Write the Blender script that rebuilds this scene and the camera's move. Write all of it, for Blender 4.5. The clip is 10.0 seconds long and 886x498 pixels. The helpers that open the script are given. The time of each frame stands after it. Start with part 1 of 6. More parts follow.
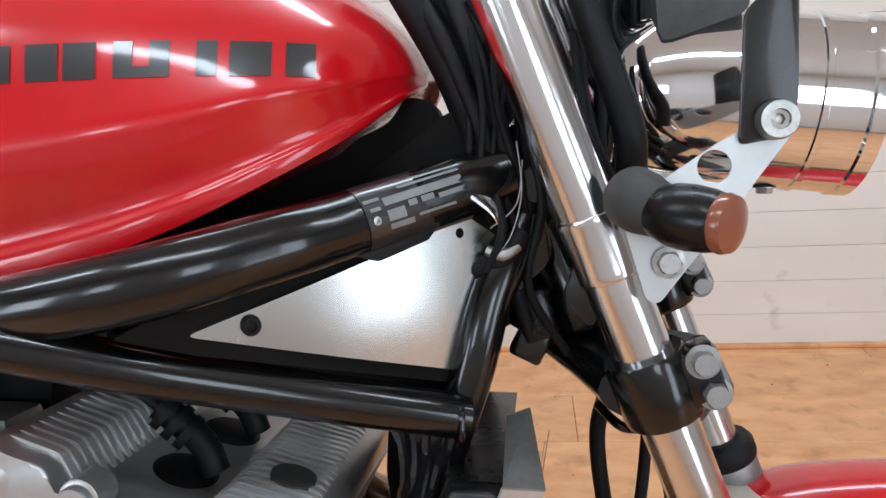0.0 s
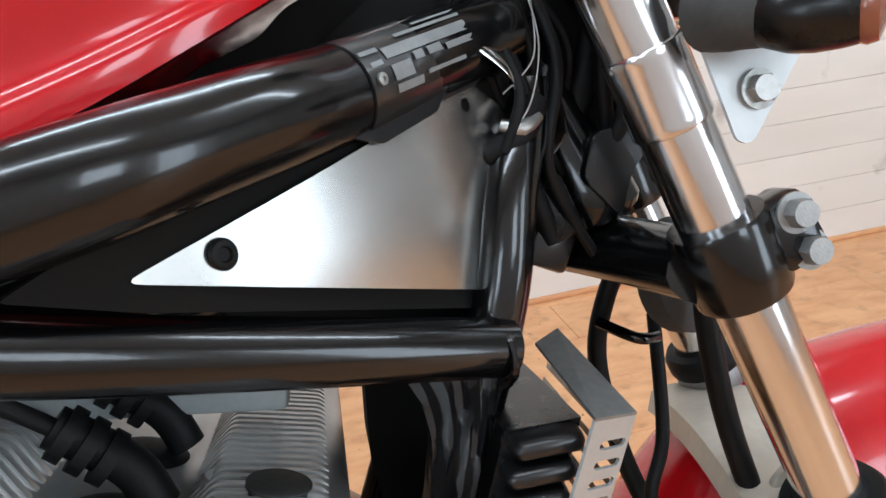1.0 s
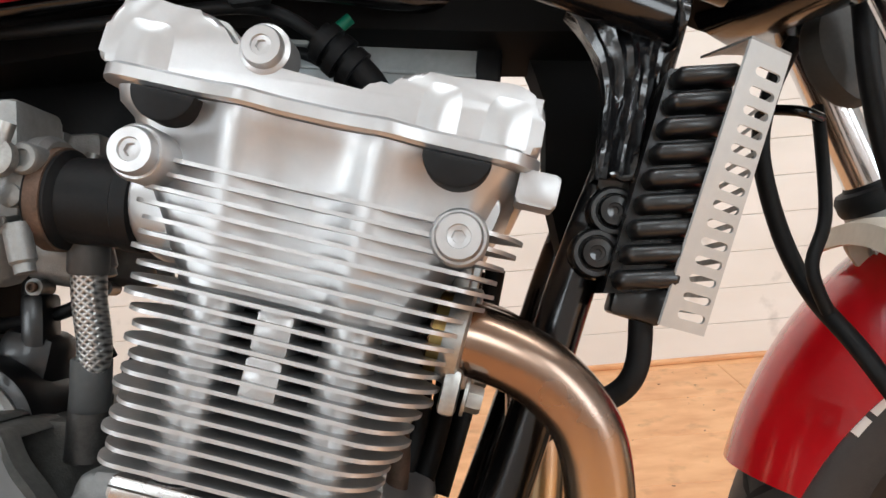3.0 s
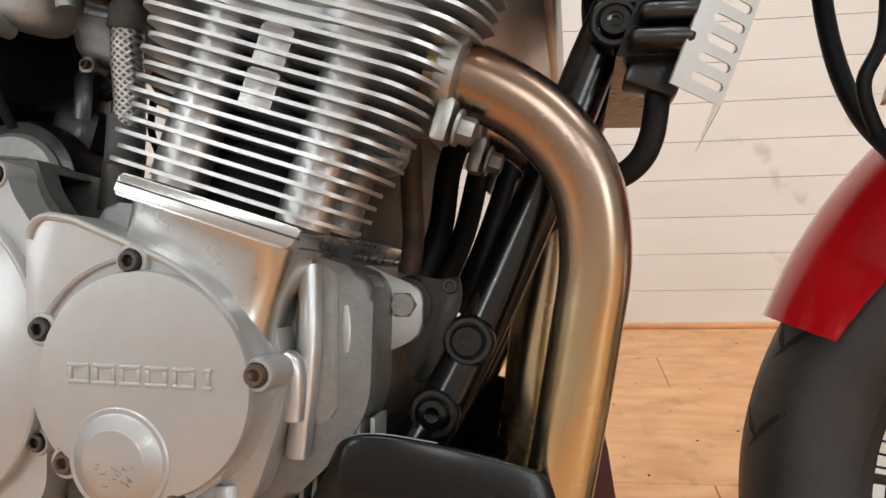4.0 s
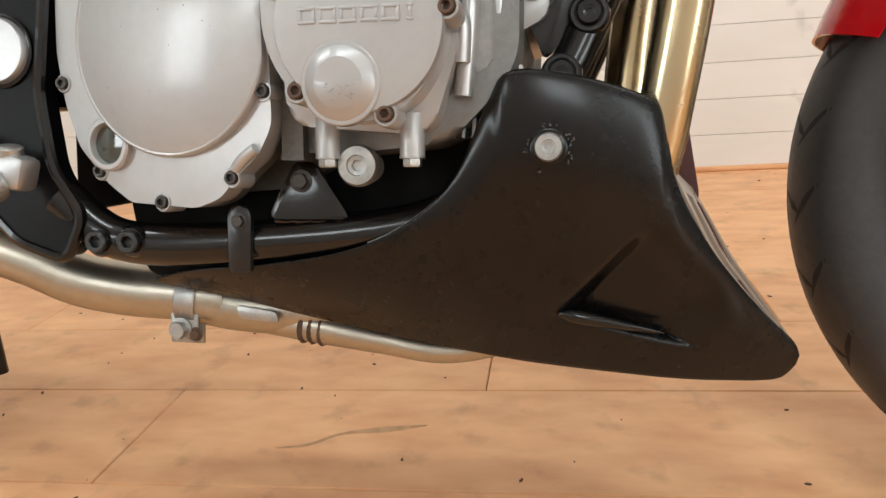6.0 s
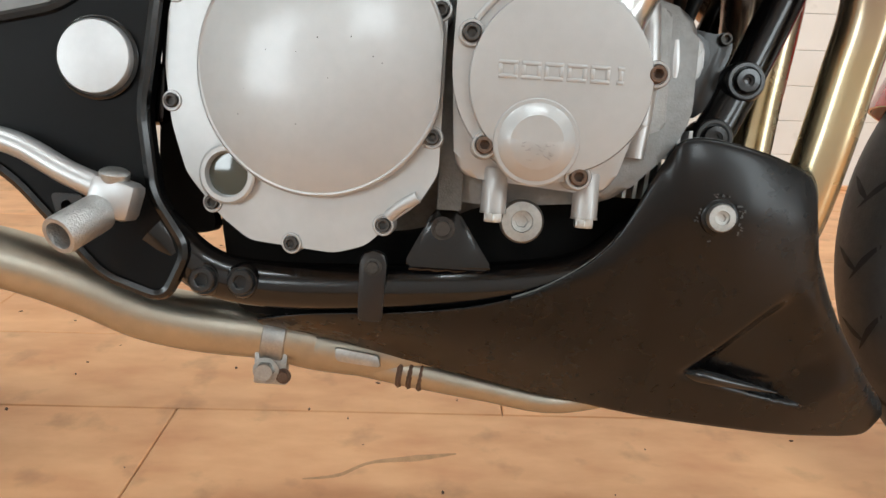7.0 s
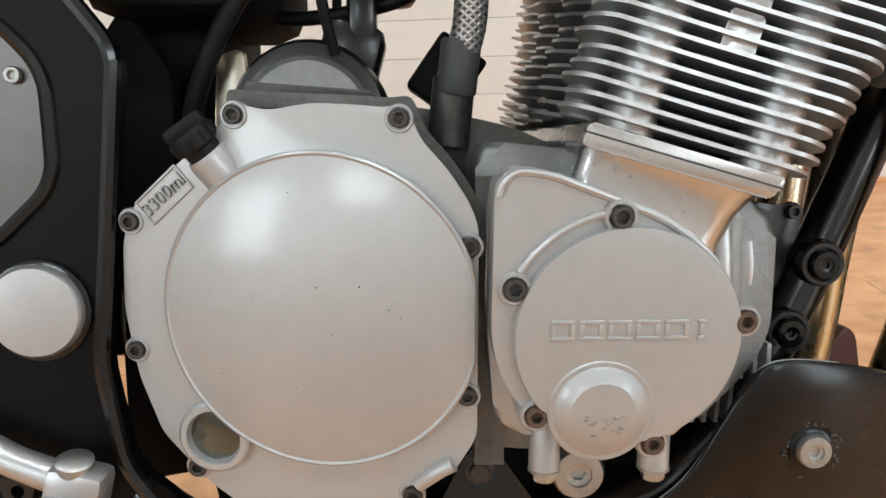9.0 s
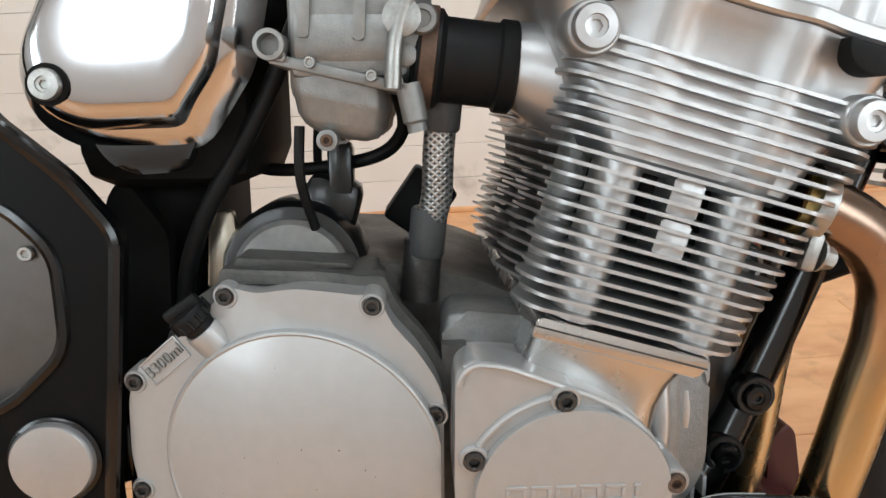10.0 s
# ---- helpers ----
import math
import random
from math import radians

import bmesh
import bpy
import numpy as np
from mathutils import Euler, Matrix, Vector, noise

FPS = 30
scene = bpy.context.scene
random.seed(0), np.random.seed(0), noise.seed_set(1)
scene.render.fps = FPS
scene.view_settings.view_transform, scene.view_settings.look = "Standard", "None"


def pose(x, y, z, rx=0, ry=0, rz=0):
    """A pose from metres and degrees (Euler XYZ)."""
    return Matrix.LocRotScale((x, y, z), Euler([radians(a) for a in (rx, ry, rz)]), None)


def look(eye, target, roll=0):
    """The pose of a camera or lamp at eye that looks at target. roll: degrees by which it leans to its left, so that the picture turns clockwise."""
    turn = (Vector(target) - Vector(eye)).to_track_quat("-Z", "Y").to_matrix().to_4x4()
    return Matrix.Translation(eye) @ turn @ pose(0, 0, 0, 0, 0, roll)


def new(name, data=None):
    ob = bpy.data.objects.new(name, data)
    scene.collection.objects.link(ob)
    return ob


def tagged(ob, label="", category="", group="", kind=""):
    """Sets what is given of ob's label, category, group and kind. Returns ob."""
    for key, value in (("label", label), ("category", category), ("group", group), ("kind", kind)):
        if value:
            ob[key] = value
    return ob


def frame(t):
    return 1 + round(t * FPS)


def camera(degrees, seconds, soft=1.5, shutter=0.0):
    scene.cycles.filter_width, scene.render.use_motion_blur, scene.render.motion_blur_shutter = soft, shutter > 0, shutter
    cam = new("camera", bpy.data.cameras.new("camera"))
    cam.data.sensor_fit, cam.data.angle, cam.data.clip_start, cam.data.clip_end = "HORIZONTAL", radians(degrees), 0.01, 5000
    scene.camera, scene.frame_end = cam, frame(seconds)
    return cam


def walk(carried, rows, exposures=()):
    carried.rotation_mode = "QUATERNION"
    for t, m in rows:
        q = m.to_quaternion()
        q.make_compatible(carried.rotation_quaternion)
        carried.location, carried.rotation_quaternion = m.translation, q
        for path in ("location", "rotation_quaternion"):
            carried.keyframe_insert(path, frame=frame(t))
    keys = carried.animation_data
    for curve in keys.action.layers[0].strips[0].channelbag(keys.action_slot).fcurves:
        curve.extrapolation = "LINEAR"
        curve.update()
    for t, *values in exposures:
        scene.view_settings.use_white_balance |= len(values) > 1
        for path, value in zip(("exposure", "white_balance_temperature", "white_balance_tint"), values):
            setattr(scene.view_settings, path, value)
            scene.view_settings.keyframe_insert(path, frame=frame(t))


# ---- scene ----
cam = camera(62.4, 10.0)
PATH = [
    (0, (0.2698, -0.3843, 1.0317), (-0.0223, 1.4874, 0.3901), -3.83),
    (0.5, (0.1860, -0.3183, 0.9847), (0.2196, 1.5872, 0.3781), -8.28),
    (1, (0.1380, -0.2847, 0.9466), (0.4248, 1.5714, 0.2594), -7.05),
    (1.5, (0.0807, -0.3019, 0.8886), (0.5914, 1.5646, 0.3833), -7.25),
    (2, (0.0600, -0.3367, 0.8389), (0.4705, 1.5790, 0.4371), -7.61),
    (2.5, (0.0548, -0.3835, 0.7723), (0.1404, 1.5830, 0.4183), -6.09),
    (2.7, (0.0667, -0.4057, 0.7534), (0.0728, 1.5680, 0.4303), -5.98),
    (3.8, (0.1262, -0.4302, 0.6080), (-0.2203, 1.5173, 0.3128), -2.53),
    (4, (0.1322, -0.4368, 0.5877), (-0.2317, 1.5029, 0.2633), -2.62),
    (4.5, (0.1350, -0.4667, 0.5390), (-0.2554, 1.4604, 0.1732), -3.47),
    (5, (0.1423, -0.5126, 0.5042), (-0.2714, 1.3927, 0.0584), -2.84),
    (5.5, (0.1282, -0.5621, 0.4754), (-0.2512, 1.3290, -0.0537), -4.09),
    (6, (0.0639, -0.6013, 0.4613), (-0.3221, 1.2760, -0.1103), -4.44),
    (6.2, (0.0197, -0.6128, 0.4671), (-0.3003, 1.2792, -0.0966), -3.02),
    (7.3, (-0.1652, -0.5654, 0.5293), (-0.1092, 1.3170, -0.1441), 1.81),
    (7.5, (-0.1701, -0.5475, 0.5401), (-0.0622, 1.3205, -0.1663), 1.56),
    (8, (-0.1857, -0.5074, 0.5652), (-0.1097, 1.3479, -0.1780), 0.07),
    (8.5, (-0.1756, -0.4589, 0.5934), (-0.1031, 1.3964, -0.1499), -0.71),
    (9, (-0.1759, -0.4462, 0.6424), (-0.1348, 1.4238, -0.0657), -1.79),
    (9.5, (-0.1656, -0.4572, 0.7004), (-0.1030, 1.3957, -0.0500), -2.32),
    (10, (-0.1575, -0.4510, 0.7660), (-0.1014, 1.3896, -0.0144), -2.14),
]
walk(cam, [(t, look(e, g, r)) for t, e, g, r in PATH], exposures=[(0, -0.52, 6000, 9), (0.5, -0.55, 6050, 9), (1, -0.30, 5950, 7), (2, -0.10, 5850, 6), (2.7, -0.08, 6250, 8), (3.8, -0.36, 6700, 9), (6.2, -0.22, 6700, 7), (7.5, -0.26, 6350, 5), (10, -0.30, 6350, 6)])

# ---- world and light: a closed workshop room with cool ceiling lamps ----
world = bpy.data.worlds.new("world")
scene.world = world
world.use_nodes = True
world.node_tree.nodes["Background"].inputs[0].default_value = (0.8, 0.85, 0.9, 1)
world.node_tree.nodes["Background"].inputs[1].default_value = 1.0


def ceiling_lamp_light(name, x, y, z, sx, sy, watts, colour):
    data = bpy.data.lights.new(name, "AREA")
    data.shape, data.size, data.size_y, data.energy, data.color = "RECTANGLE", sx, sy, watts, colour
    ob = new(name, data)
    ob.matrix_world = look((x, y, z), (x, y + 0.001, 0))
    return ob


COOL = (0.86, 0.94, 1.0)
CEIL = 2.6
LAMPS = [(0.0, -0.75, 1.5), (0.0, 0.9, 1.5), (-2.0, -0.4, 1.5), (2.1, -0.2, 1.5)]
for lx, ly, length in LAMPS:
    ceiling_lamp_light("lamp_light", lx, ly, CEIL - 0.10, length, 0.14, 20, COOL)


def window_light(name, eye, target, sx, sy, watts):
    data = bpy.data.lights.new(name, "AREA")
    data.shape, data.size, data.size_y, data.energy, data.color = "RECTANGLE", sx, sy, watts, (0.87, 0.94, 1.0)
    new(name, data).matrix_world = look(eye, target)


window_light("window_light", (-2.35, -1.92, 1.15), (-2.35, 0.0, 1.15), 0.95, 0.85, 26)
window_light("window_light", (2.75, -1.92, 1.05), (2.75, 0.0, 1.05), 1.15, 1.65, 46)
window_light("window_light", (-0.95, -1.92, 1.50), (-0.95, 0.0, 1.50), 0.55, 0.45, 8)
window_light("window_light", (1.05, -1.92, 1.50), (1.05, 0.0, 1.50), 0.65, 0.75, 14)

# ---- materials ----


def mat(name, colour, rough=0.5, metal=0.0, coat=0.0, spec=0.5):
    m = bpy.data.materials.new(name)
    m.use_nodes = True
    b = m.node_tree.nodes["Principled BSDF"]
    b.inputs["Base Color"].default_value = (*colour, 1)
    b.inputs["Roughness"].default_value = rough
    b.inputs["Metallic"].default_value = metal
    b.inputs["Coat Weight"].default_value = coat
    b.inputs["Coat Roughness"].default_value = 0.08
    b.inputs["Specular IOR Level"].default_value = spec
    return m


def vary(m, scale, amount, rough_amount=0.0, bump=0.0, bump_scale=None, second=None, stretch=(1, 1, 1), fine=None):
    """Two scales of stains and wear in colour and roughness, and a fine relief."""
    t = m.node_tree
    b = t.nodes["Principled BSDF"]
    base = tuple(b.inputs["Base Color"].default_value)
    co = t.nodes.new("ShaderNodeTexCoord")
    mp = t.nodes.new("ShaderNodeMapping")
    mp.inputs["Scale"].default_value = stretch
    t.links.new(co.outputs["Object"], mp.inputs["Vector"])

    def tex(s, detail=5.0):
        n = t.nodes.new("ShaderNodeTexNoise")
        n.inputs["Scale"].default_value, n.inputs["Detail"].default_value = s, detail
        t.links.new(mp.outputs["Vector"], n.inputs["Vector"])
        return n

    big, small = tex(scale), tex(fine or scale * 9)
    add = t.nodes.new("ShaderNodeMath")
    add.operation = "MULTIPLY_ADD"
    t.links.new(small.outputs["Fac"], add.inputs[0])
    add.inputs[1].default_value = 0.4
    t.links.new(big.outputs["Fac"], add.inputs[2])
    ramp = t.nodes.new("ShaderNodeMapRange")
    ramp.inputs["From Min"].default_value, ramp.inputs["From Max"].default_value = 0.45, 0.95
    t.links.new(add.outputs[0], ramp.inputs["Value"])
    if amount or second:
        mix = t.nodes.new("ShaderNodeMix")
        mix.data_type = "RGBA"
        mix.inputs["A"].default_value = base
        other = second or tuple(c * (1 - amount) for c in base[:3])
        mix.inputs["B"].default_value = (*other, 1)
        t.links.new(ramp.outputs[0], mix.inputs["Factor"])
        t.links.new(mix.outputs["Result"], b.inputs["Base Color"])
    if rough_amount:
        r = t.nodes.new("ShaderNodeMath")
        r.operation = "MULTIPLY_ADD"
        t.links.new(ramp.outputs[0], r.inputs[0])
        r.inputs[1].default_value = rough_amount
        r.inputs[2].default_value = b.inputs["Roughness"].default_value
        t.links.new(r.outputs[0], b.inputs["Roughness"])
    if bump:
        n = tex(bump_scale or scale * 20, 3.0)
        bp = t.nodes.new("ShaderNodeBump")
        bp.inputs["Strength"].default_value, bp.inputs["Distance"].default_value = bump, 0.001
        t.links.new(n.outputs["Fac"], bp.inputs["Height"])
        t.links.new(bp.outputs[0], b.inputs["Normal"])
    return m


def heat_tint(m):
    """Brown and blue by the ports, straw gold lower down, with fine wear along the pipe."""
    t = m.node_tree
    b = t.nodes["Principled BSDF"]
    co = t.nodes.new("ShaderNodeTexCoord")
    sep = t.nodes.new("ShaderNodeSeparateXYZ")
    t.links.new(co.outputs["Object"], sep.inputs[0])
    noise = t.nodes.new("ShaderNodeTexNoise")
    noise.inputs["Scale"].default_value, noise.inputs["Detail"].default_value = 26.0, 6.0
    t.links.new(co.outputs["Object"], noise.inputs["Vector"])
    wob = t.nodes.new("ShaderNodeMath")
    wob.operation = "MULTIPLY_ADD"
    wob.inputs[1].default_value = 0.06
    t.links.new(noise.outputs["Fac"], wob.inputs[0])
    t.links.new(sep.outputs["Z"], wob.inputs[2])
    ramp = t.nodes.new("ShaderNodeValToRGB")
    fall = t.nodes.new("ShaderNodeMapRange")
    fall.inputs["From Min"].default_value, fall.inputs["From Max"].default_value = 0.28, 0.62
    t.links.new(wob.outputs[0], fall.inputs["Value"])
    t.links.new(fall.outputs[0], ramp.inputs["Fac"])
    e = ramp.color_ramp.elements
    e[0].position, e[0].color = 0.0, (0.62, 0.53, 0.36, 1)
    e[1].position, e[1].color = 1.0, (0.26, 0.17, 0.12, 1)
    for p, c in ((0.45, (0.56, 0.45, 0.27, 1)), (0.68, (0.46, 0.36, 0.27, 1)), (0.82, (0.36, 0.27, 0.22, 1))):
        x = e.new(p)
        x.color = c
    t.links.new(ramp.outputs["Color"], b.inputs["Base Color"])
    r = t.nodes.new("ShaderNodeMath")
    r.operation = "MULTIPLY_ADD"
    r.inputs[1].default_value, r.inputs[2].default_value = 0.22, 0.14
    t.links.new(noise.outputs["Fac"], r.inputs[0])
    t.links.new(r.outputs[0], b.inputs["Roughness"])
    return m


BLACK = vary(mat("black_gloss_paint", (0.003, 0.003, 0.0032), 0.16, coat=0.3, spec=0.4), 14, 0.3, 0.08, 0.14, 70)
BLACK.node_tree.nodes["Principled BSDF"].inputs["Coat Roughness"].default_value = 0.07
BRIGHT = vary(mat("bright_polished_alloy", (0.62, 0.62, 0.61), 0.20, metal=0.95), 12, 0.12, 0.12, 0.06, 120)
BLACKCAST = vary(mat("black_cast_paint", (0.006, 0.006, 0.0065), 0.28, coat=0.2), 18, 0.3, 0.15, 0.12, 500)
CRUMPLE = vary(mat("crumpled_black_tape", (0.006, 0.006, 0.007), 0.12, coat=0.4), 40, 0.3, 0.1, 1.0, 55)
KNURL = vary(mat("knurled_alloy", (0.55, 0.55, 0.54), 0.34, metal=0.9), 30, 0.2, 0.1, 0.9, 520)
SATIN = vary(mat("satin_black_plastic", (0.004, 0.0038, 0.0038), 0.22, coat=0.06, spec=0.32), 9, 0.2, 0.10, 0.03, 700)
RUBBER = vary(mat("black_rubber", (0.007, 0.007, 0.0073), 0.45, spec=0.22), 25, 0.4, 0.2, 0.15, 300)
TYRE = vary(mat("tyre_rubber", (0.036, 0.035, 0.035), 0.48), 12, 0.35, 0.15, 0.25, 400)
RED = vary(mat("red_paint", (0.58, 0.004, 0.010), 0.22, coat=0.8, spec=0.35), 6, 0.15, 0.03)
SILVER = vary(mat("silver_painted_casting", (0.46, 0.46, 0.455), 0.44, metal=0.55, coat=0.75), 10, 0.12, 0.10, 0.08, 900)
SILVER.node_tree.nodes["Principled BSDF"].inputs["Coat Roughness"].default_value = 0.15
POLISH = vary(mat("polished_aluminium", (0.54, 0.54, 0.54), 0.33, metal=0.85), 14, 0.14, 0.10, 0.05, 300)
CAST = vary(mat("raw_cast_alloy", (0.36, 0.36, 0.35), 0.42, metal=0.75), 16, 0.35, 0.15, 0.3, 600)
DULLALLOY = vary(mat("dull_cast_alloy", (0.26, 0.26, 0.255), 0.42, metal=0.7), 18, 0.3, 0.15, 0.3, 500)
# grimy casting, also darkened for the shade under fins and tank
GRIMSHADE = vary(mat("grimy_shaded_cast_alloy", (0.15, 0.145, 0.135), 0.5, metal=0.6), 22, 0.45, 0.15, 0.4, 500)
# grey alloy with the floor's tan reflection put into its base colour
FLOORTINTALLOY = vary(mat("satin_floor_tinted_alloy", (0.60, 0.54, 0.45), 0.42, metal=0.2), 14, 0.2, 0.12, 0.1, 300)
BRACKET = vary(mat("satin_alloy_bracket", (0.54, 0.56, 0.56), 0.36, metal=0.5), 14, 0.14, 0.1, 0.05, 300)
FINS = vary(mat("machined_fin_alloy", (0.55, 0.55, 0.55), 0.30, metal=0.82), 20, 0.2, 0.15, 0.15, 400)
PLATE = vary(mat("brushed_aluminium_sheet", (0.44, 0.44, 0.425), 0.22, metal=1.0), 5, 0.10, 0.08, 0.02, 160)
INFILL = vary(mat("dull_alloy_sheet", (0.17, 0.162, 0.155), 0.28, metal=1.0), 9, 0.25, 0.12, 0.02, 160)
CHROME = vary(mat("chrome", (0.82, 0.82, 0.83), 0.05, metal=1.0), 8, 0.05, 0.04)
FORKCHROME = vary(mat("worn_hard_chrome", (0.74, 0.74, 0.75), 0.13, metal=1.0), 10, 0.08, 0.06)
STEEL = vary(mat("zinc_steel", (0.50, 0.50, 0.48), 0.34, metal=1.0), 40, 0.4, 0.2)
# alloy darkened to near black for the shade deep between the fins
FINSHADE = vary(mat("fin_shade_alloy", (0.035, 0.034, 0.032), 0.55, metal=0.3), 30, 0.4, 0.15, 0.3, 400)
DARKSTEEL = vary(mat("dark_steel", (0.10, 0.095, 0.09), 0.42, metal=0.9), 60, 0.5, 0.2)
RUST = vary(mat("rusty_steel", (0.16, 0.10, 0.07), 0.6, metal=0.5), 60, 0.5, 0.2)
HEADER = heat_tint(mat("heat_tinted_steel", (0.5, 0.4, 0.25), 0.24, metal=1.0))
PIPE = vary(mat("stainless_pipe", (0.50, 0.46, 0.38), 0.30, metal=1.0), 9, 0.25, 0.15, 0.12, 300)
BRAID = mat("braided_steel", (0.42, 0.42, 0.41), 0.4, metal=0.9)


def braid(m):
    """Crossing strands wound round a hose."""
    t = m.node_tree
    b = t.nodes["Principled BSDF"]
    co = t.nodes.new("ShaderNodeTexCoord")
    heights = []
    for tilt in (40, -40):
        mp = t.nodes.new("ShaderNodeMapping")
        mp.inputs["Rotation"].default_value = (0, radians(tilt), 0)
        t.links.new(co.outputs["Object"], mp.inputs["Vector"])
        w = t.nodes.new("ShaderNodeTexWave")
        w.bands_direction = "Z"
        w.inputs["Scale"].default_value, w.inputs["Distortion"].default_value = 75.0, 0.6
        t.links.new(mp.outputs[0], w.inputs["Vector"])
        heights.append(w.outputs["Fac"])
    mx = t.nodes.new("ShaderNodeMath")
    mx.operation = "MAXIMUM"
    t.links.new(heights[0], mx.inputs[0])
    t.links.new(heights[1], mx.inputs[1])
    ramp = t.nodes.new("ShaderNodeMix")
    ramp.data_type = "RGBA"
    ramp.inputs["A"].default_value, ramp.inputs["B"].default_value = (0.10, 0.10, 0.10, 1), (0.55, 0.55, 0.54, 1)
    t.links.new(mx.outputs[0], ramp.inputs["Factor"])
    t.links.new(ramp.outputs["Result"], b.inputs["Base Color"])
    bp = t.nodes.new("ShaderNodeBump")
    bp.inputs["Strength"].default_value, bp.inputs["Distance"].default_value = 0.6, 0.001
    t.links.new(mx.outputs[0], bp.inputs["Height"])
    t.links.new(bp.outputs[0], b.inputs["Normal"])


braid(BRAID)
BRASS = vary(mat("brass", (0.58, 0.42, 0.16), 0.32, metal=1.0), 40, 0.3, 0.1)
PAPER = vary(mat("silver_sticker_print", (0.24, 0.25, 0.25), 0.45), 60, 0.3)
GREYPLASTIC = vary(mat("grey_weathered_plastic", (0.07, 0.072, 0.072), 0.5), 20, 0.35, 0.2)
COILGREY = vary(mat("grey_coil_housing", (0.50, 0.54, 0.54), 0.42, metal=0.2), 20, 0.3, 0.15)
CAMPAINT = vary(mat("satin_silver_cam_paint", (0.64, 0.64, 0.625), 0.32, metal=0.55, coat=0.3), 14, 0.14, 0.10, 0.05, 300)
STEMRUBBER = vary(mat("weathered_rubber", (0.045, 0.046, 0.043), 0.55), 30, 0.3, 0.2)
COVERCHROME = vary(mat("soft_chrome", (0.62, 0.62, 0.63), 0.09, metal=1.0), 8, 0.1, 0.06)
DULLBLACK = vary(mat("dull_black_paint", (0.003, 0.003, 0.0032), 0.36, spec=0.14), 14, 0.3, 0.10, 0.06, 300)
SMEAR = vary(mat("dried_smear", (0.54, 0.31, 0.16), 0.6), 60, 0.35)
WHITEPRINT = mat("white_print", (0.75, 0.75, 0.73), 0.5)
BLACKPRINT = mat("black_print", (0.012, 0.012, 0.012), 0.35, coat=0.8)
REDWIRE = mat("red_cable_plastic", (0.45, 0.012, 0.02), 0.4)
GREENPLUG = mat("green_plug_plastic", (0.0, 0.20, 0.11), 0.4)
TAPE = vary(mat("grey_tape", (0.32, 0.32, 0.28), 0.6), 30, 0.4)
# near black and dull, so inner fill panels read as shaded gaps
DARK = mat("dull_black_gap_fill", (0.006, 0.0055, 0.005), 0.75, spec=0.15)
MAROON = vary(mat("maroon_inner_plastic", (0.07, 0.010, 0.008), 0.5), 12, 0.3)
AMBER = mat("amber_lens", (0.24, 0.075, 0.04), 0.2, coat=0.3)
GLASS = mat("clear_glass", (0.9, 0.9, 0.9), 0.03)
GLASS.node_tree.nodes["Principled BSDF"].inputs["Transmission Weight"].default_value = 1.0
OIL = mat("sight_oil_glass", (0.045, 0.045, 0.03), 0.08, coat=1.0)
CEILPAINT = vary(mat("white_ceiling_paint", (0.62, 0.62, 0.61), 0.8), 1.5, 0.08)
WALLWHITE = vary(mat("white_wall_paint", (0.76, 0.77, 0.77), 0.7), 1.4, 0.08)
WALLGREY = vary(mat("grey_workshop_paint", (0.44, 0.44, 0.43), 0.7), 1.2, 0.3)
LAMPGLOW = bpy.data.materials.new("lamp_diffuser")
LAMPGLOW.use_nodes = True
LAMPGLOW.node_tree.nodes["Principled BSDF"].inputs["Emission Color"].default_value = (*COOL, 1)
LAMPGLOW.node_tree.nodes["Principled BSDF"].inputs["Emission Strength"].default_value = 6.0


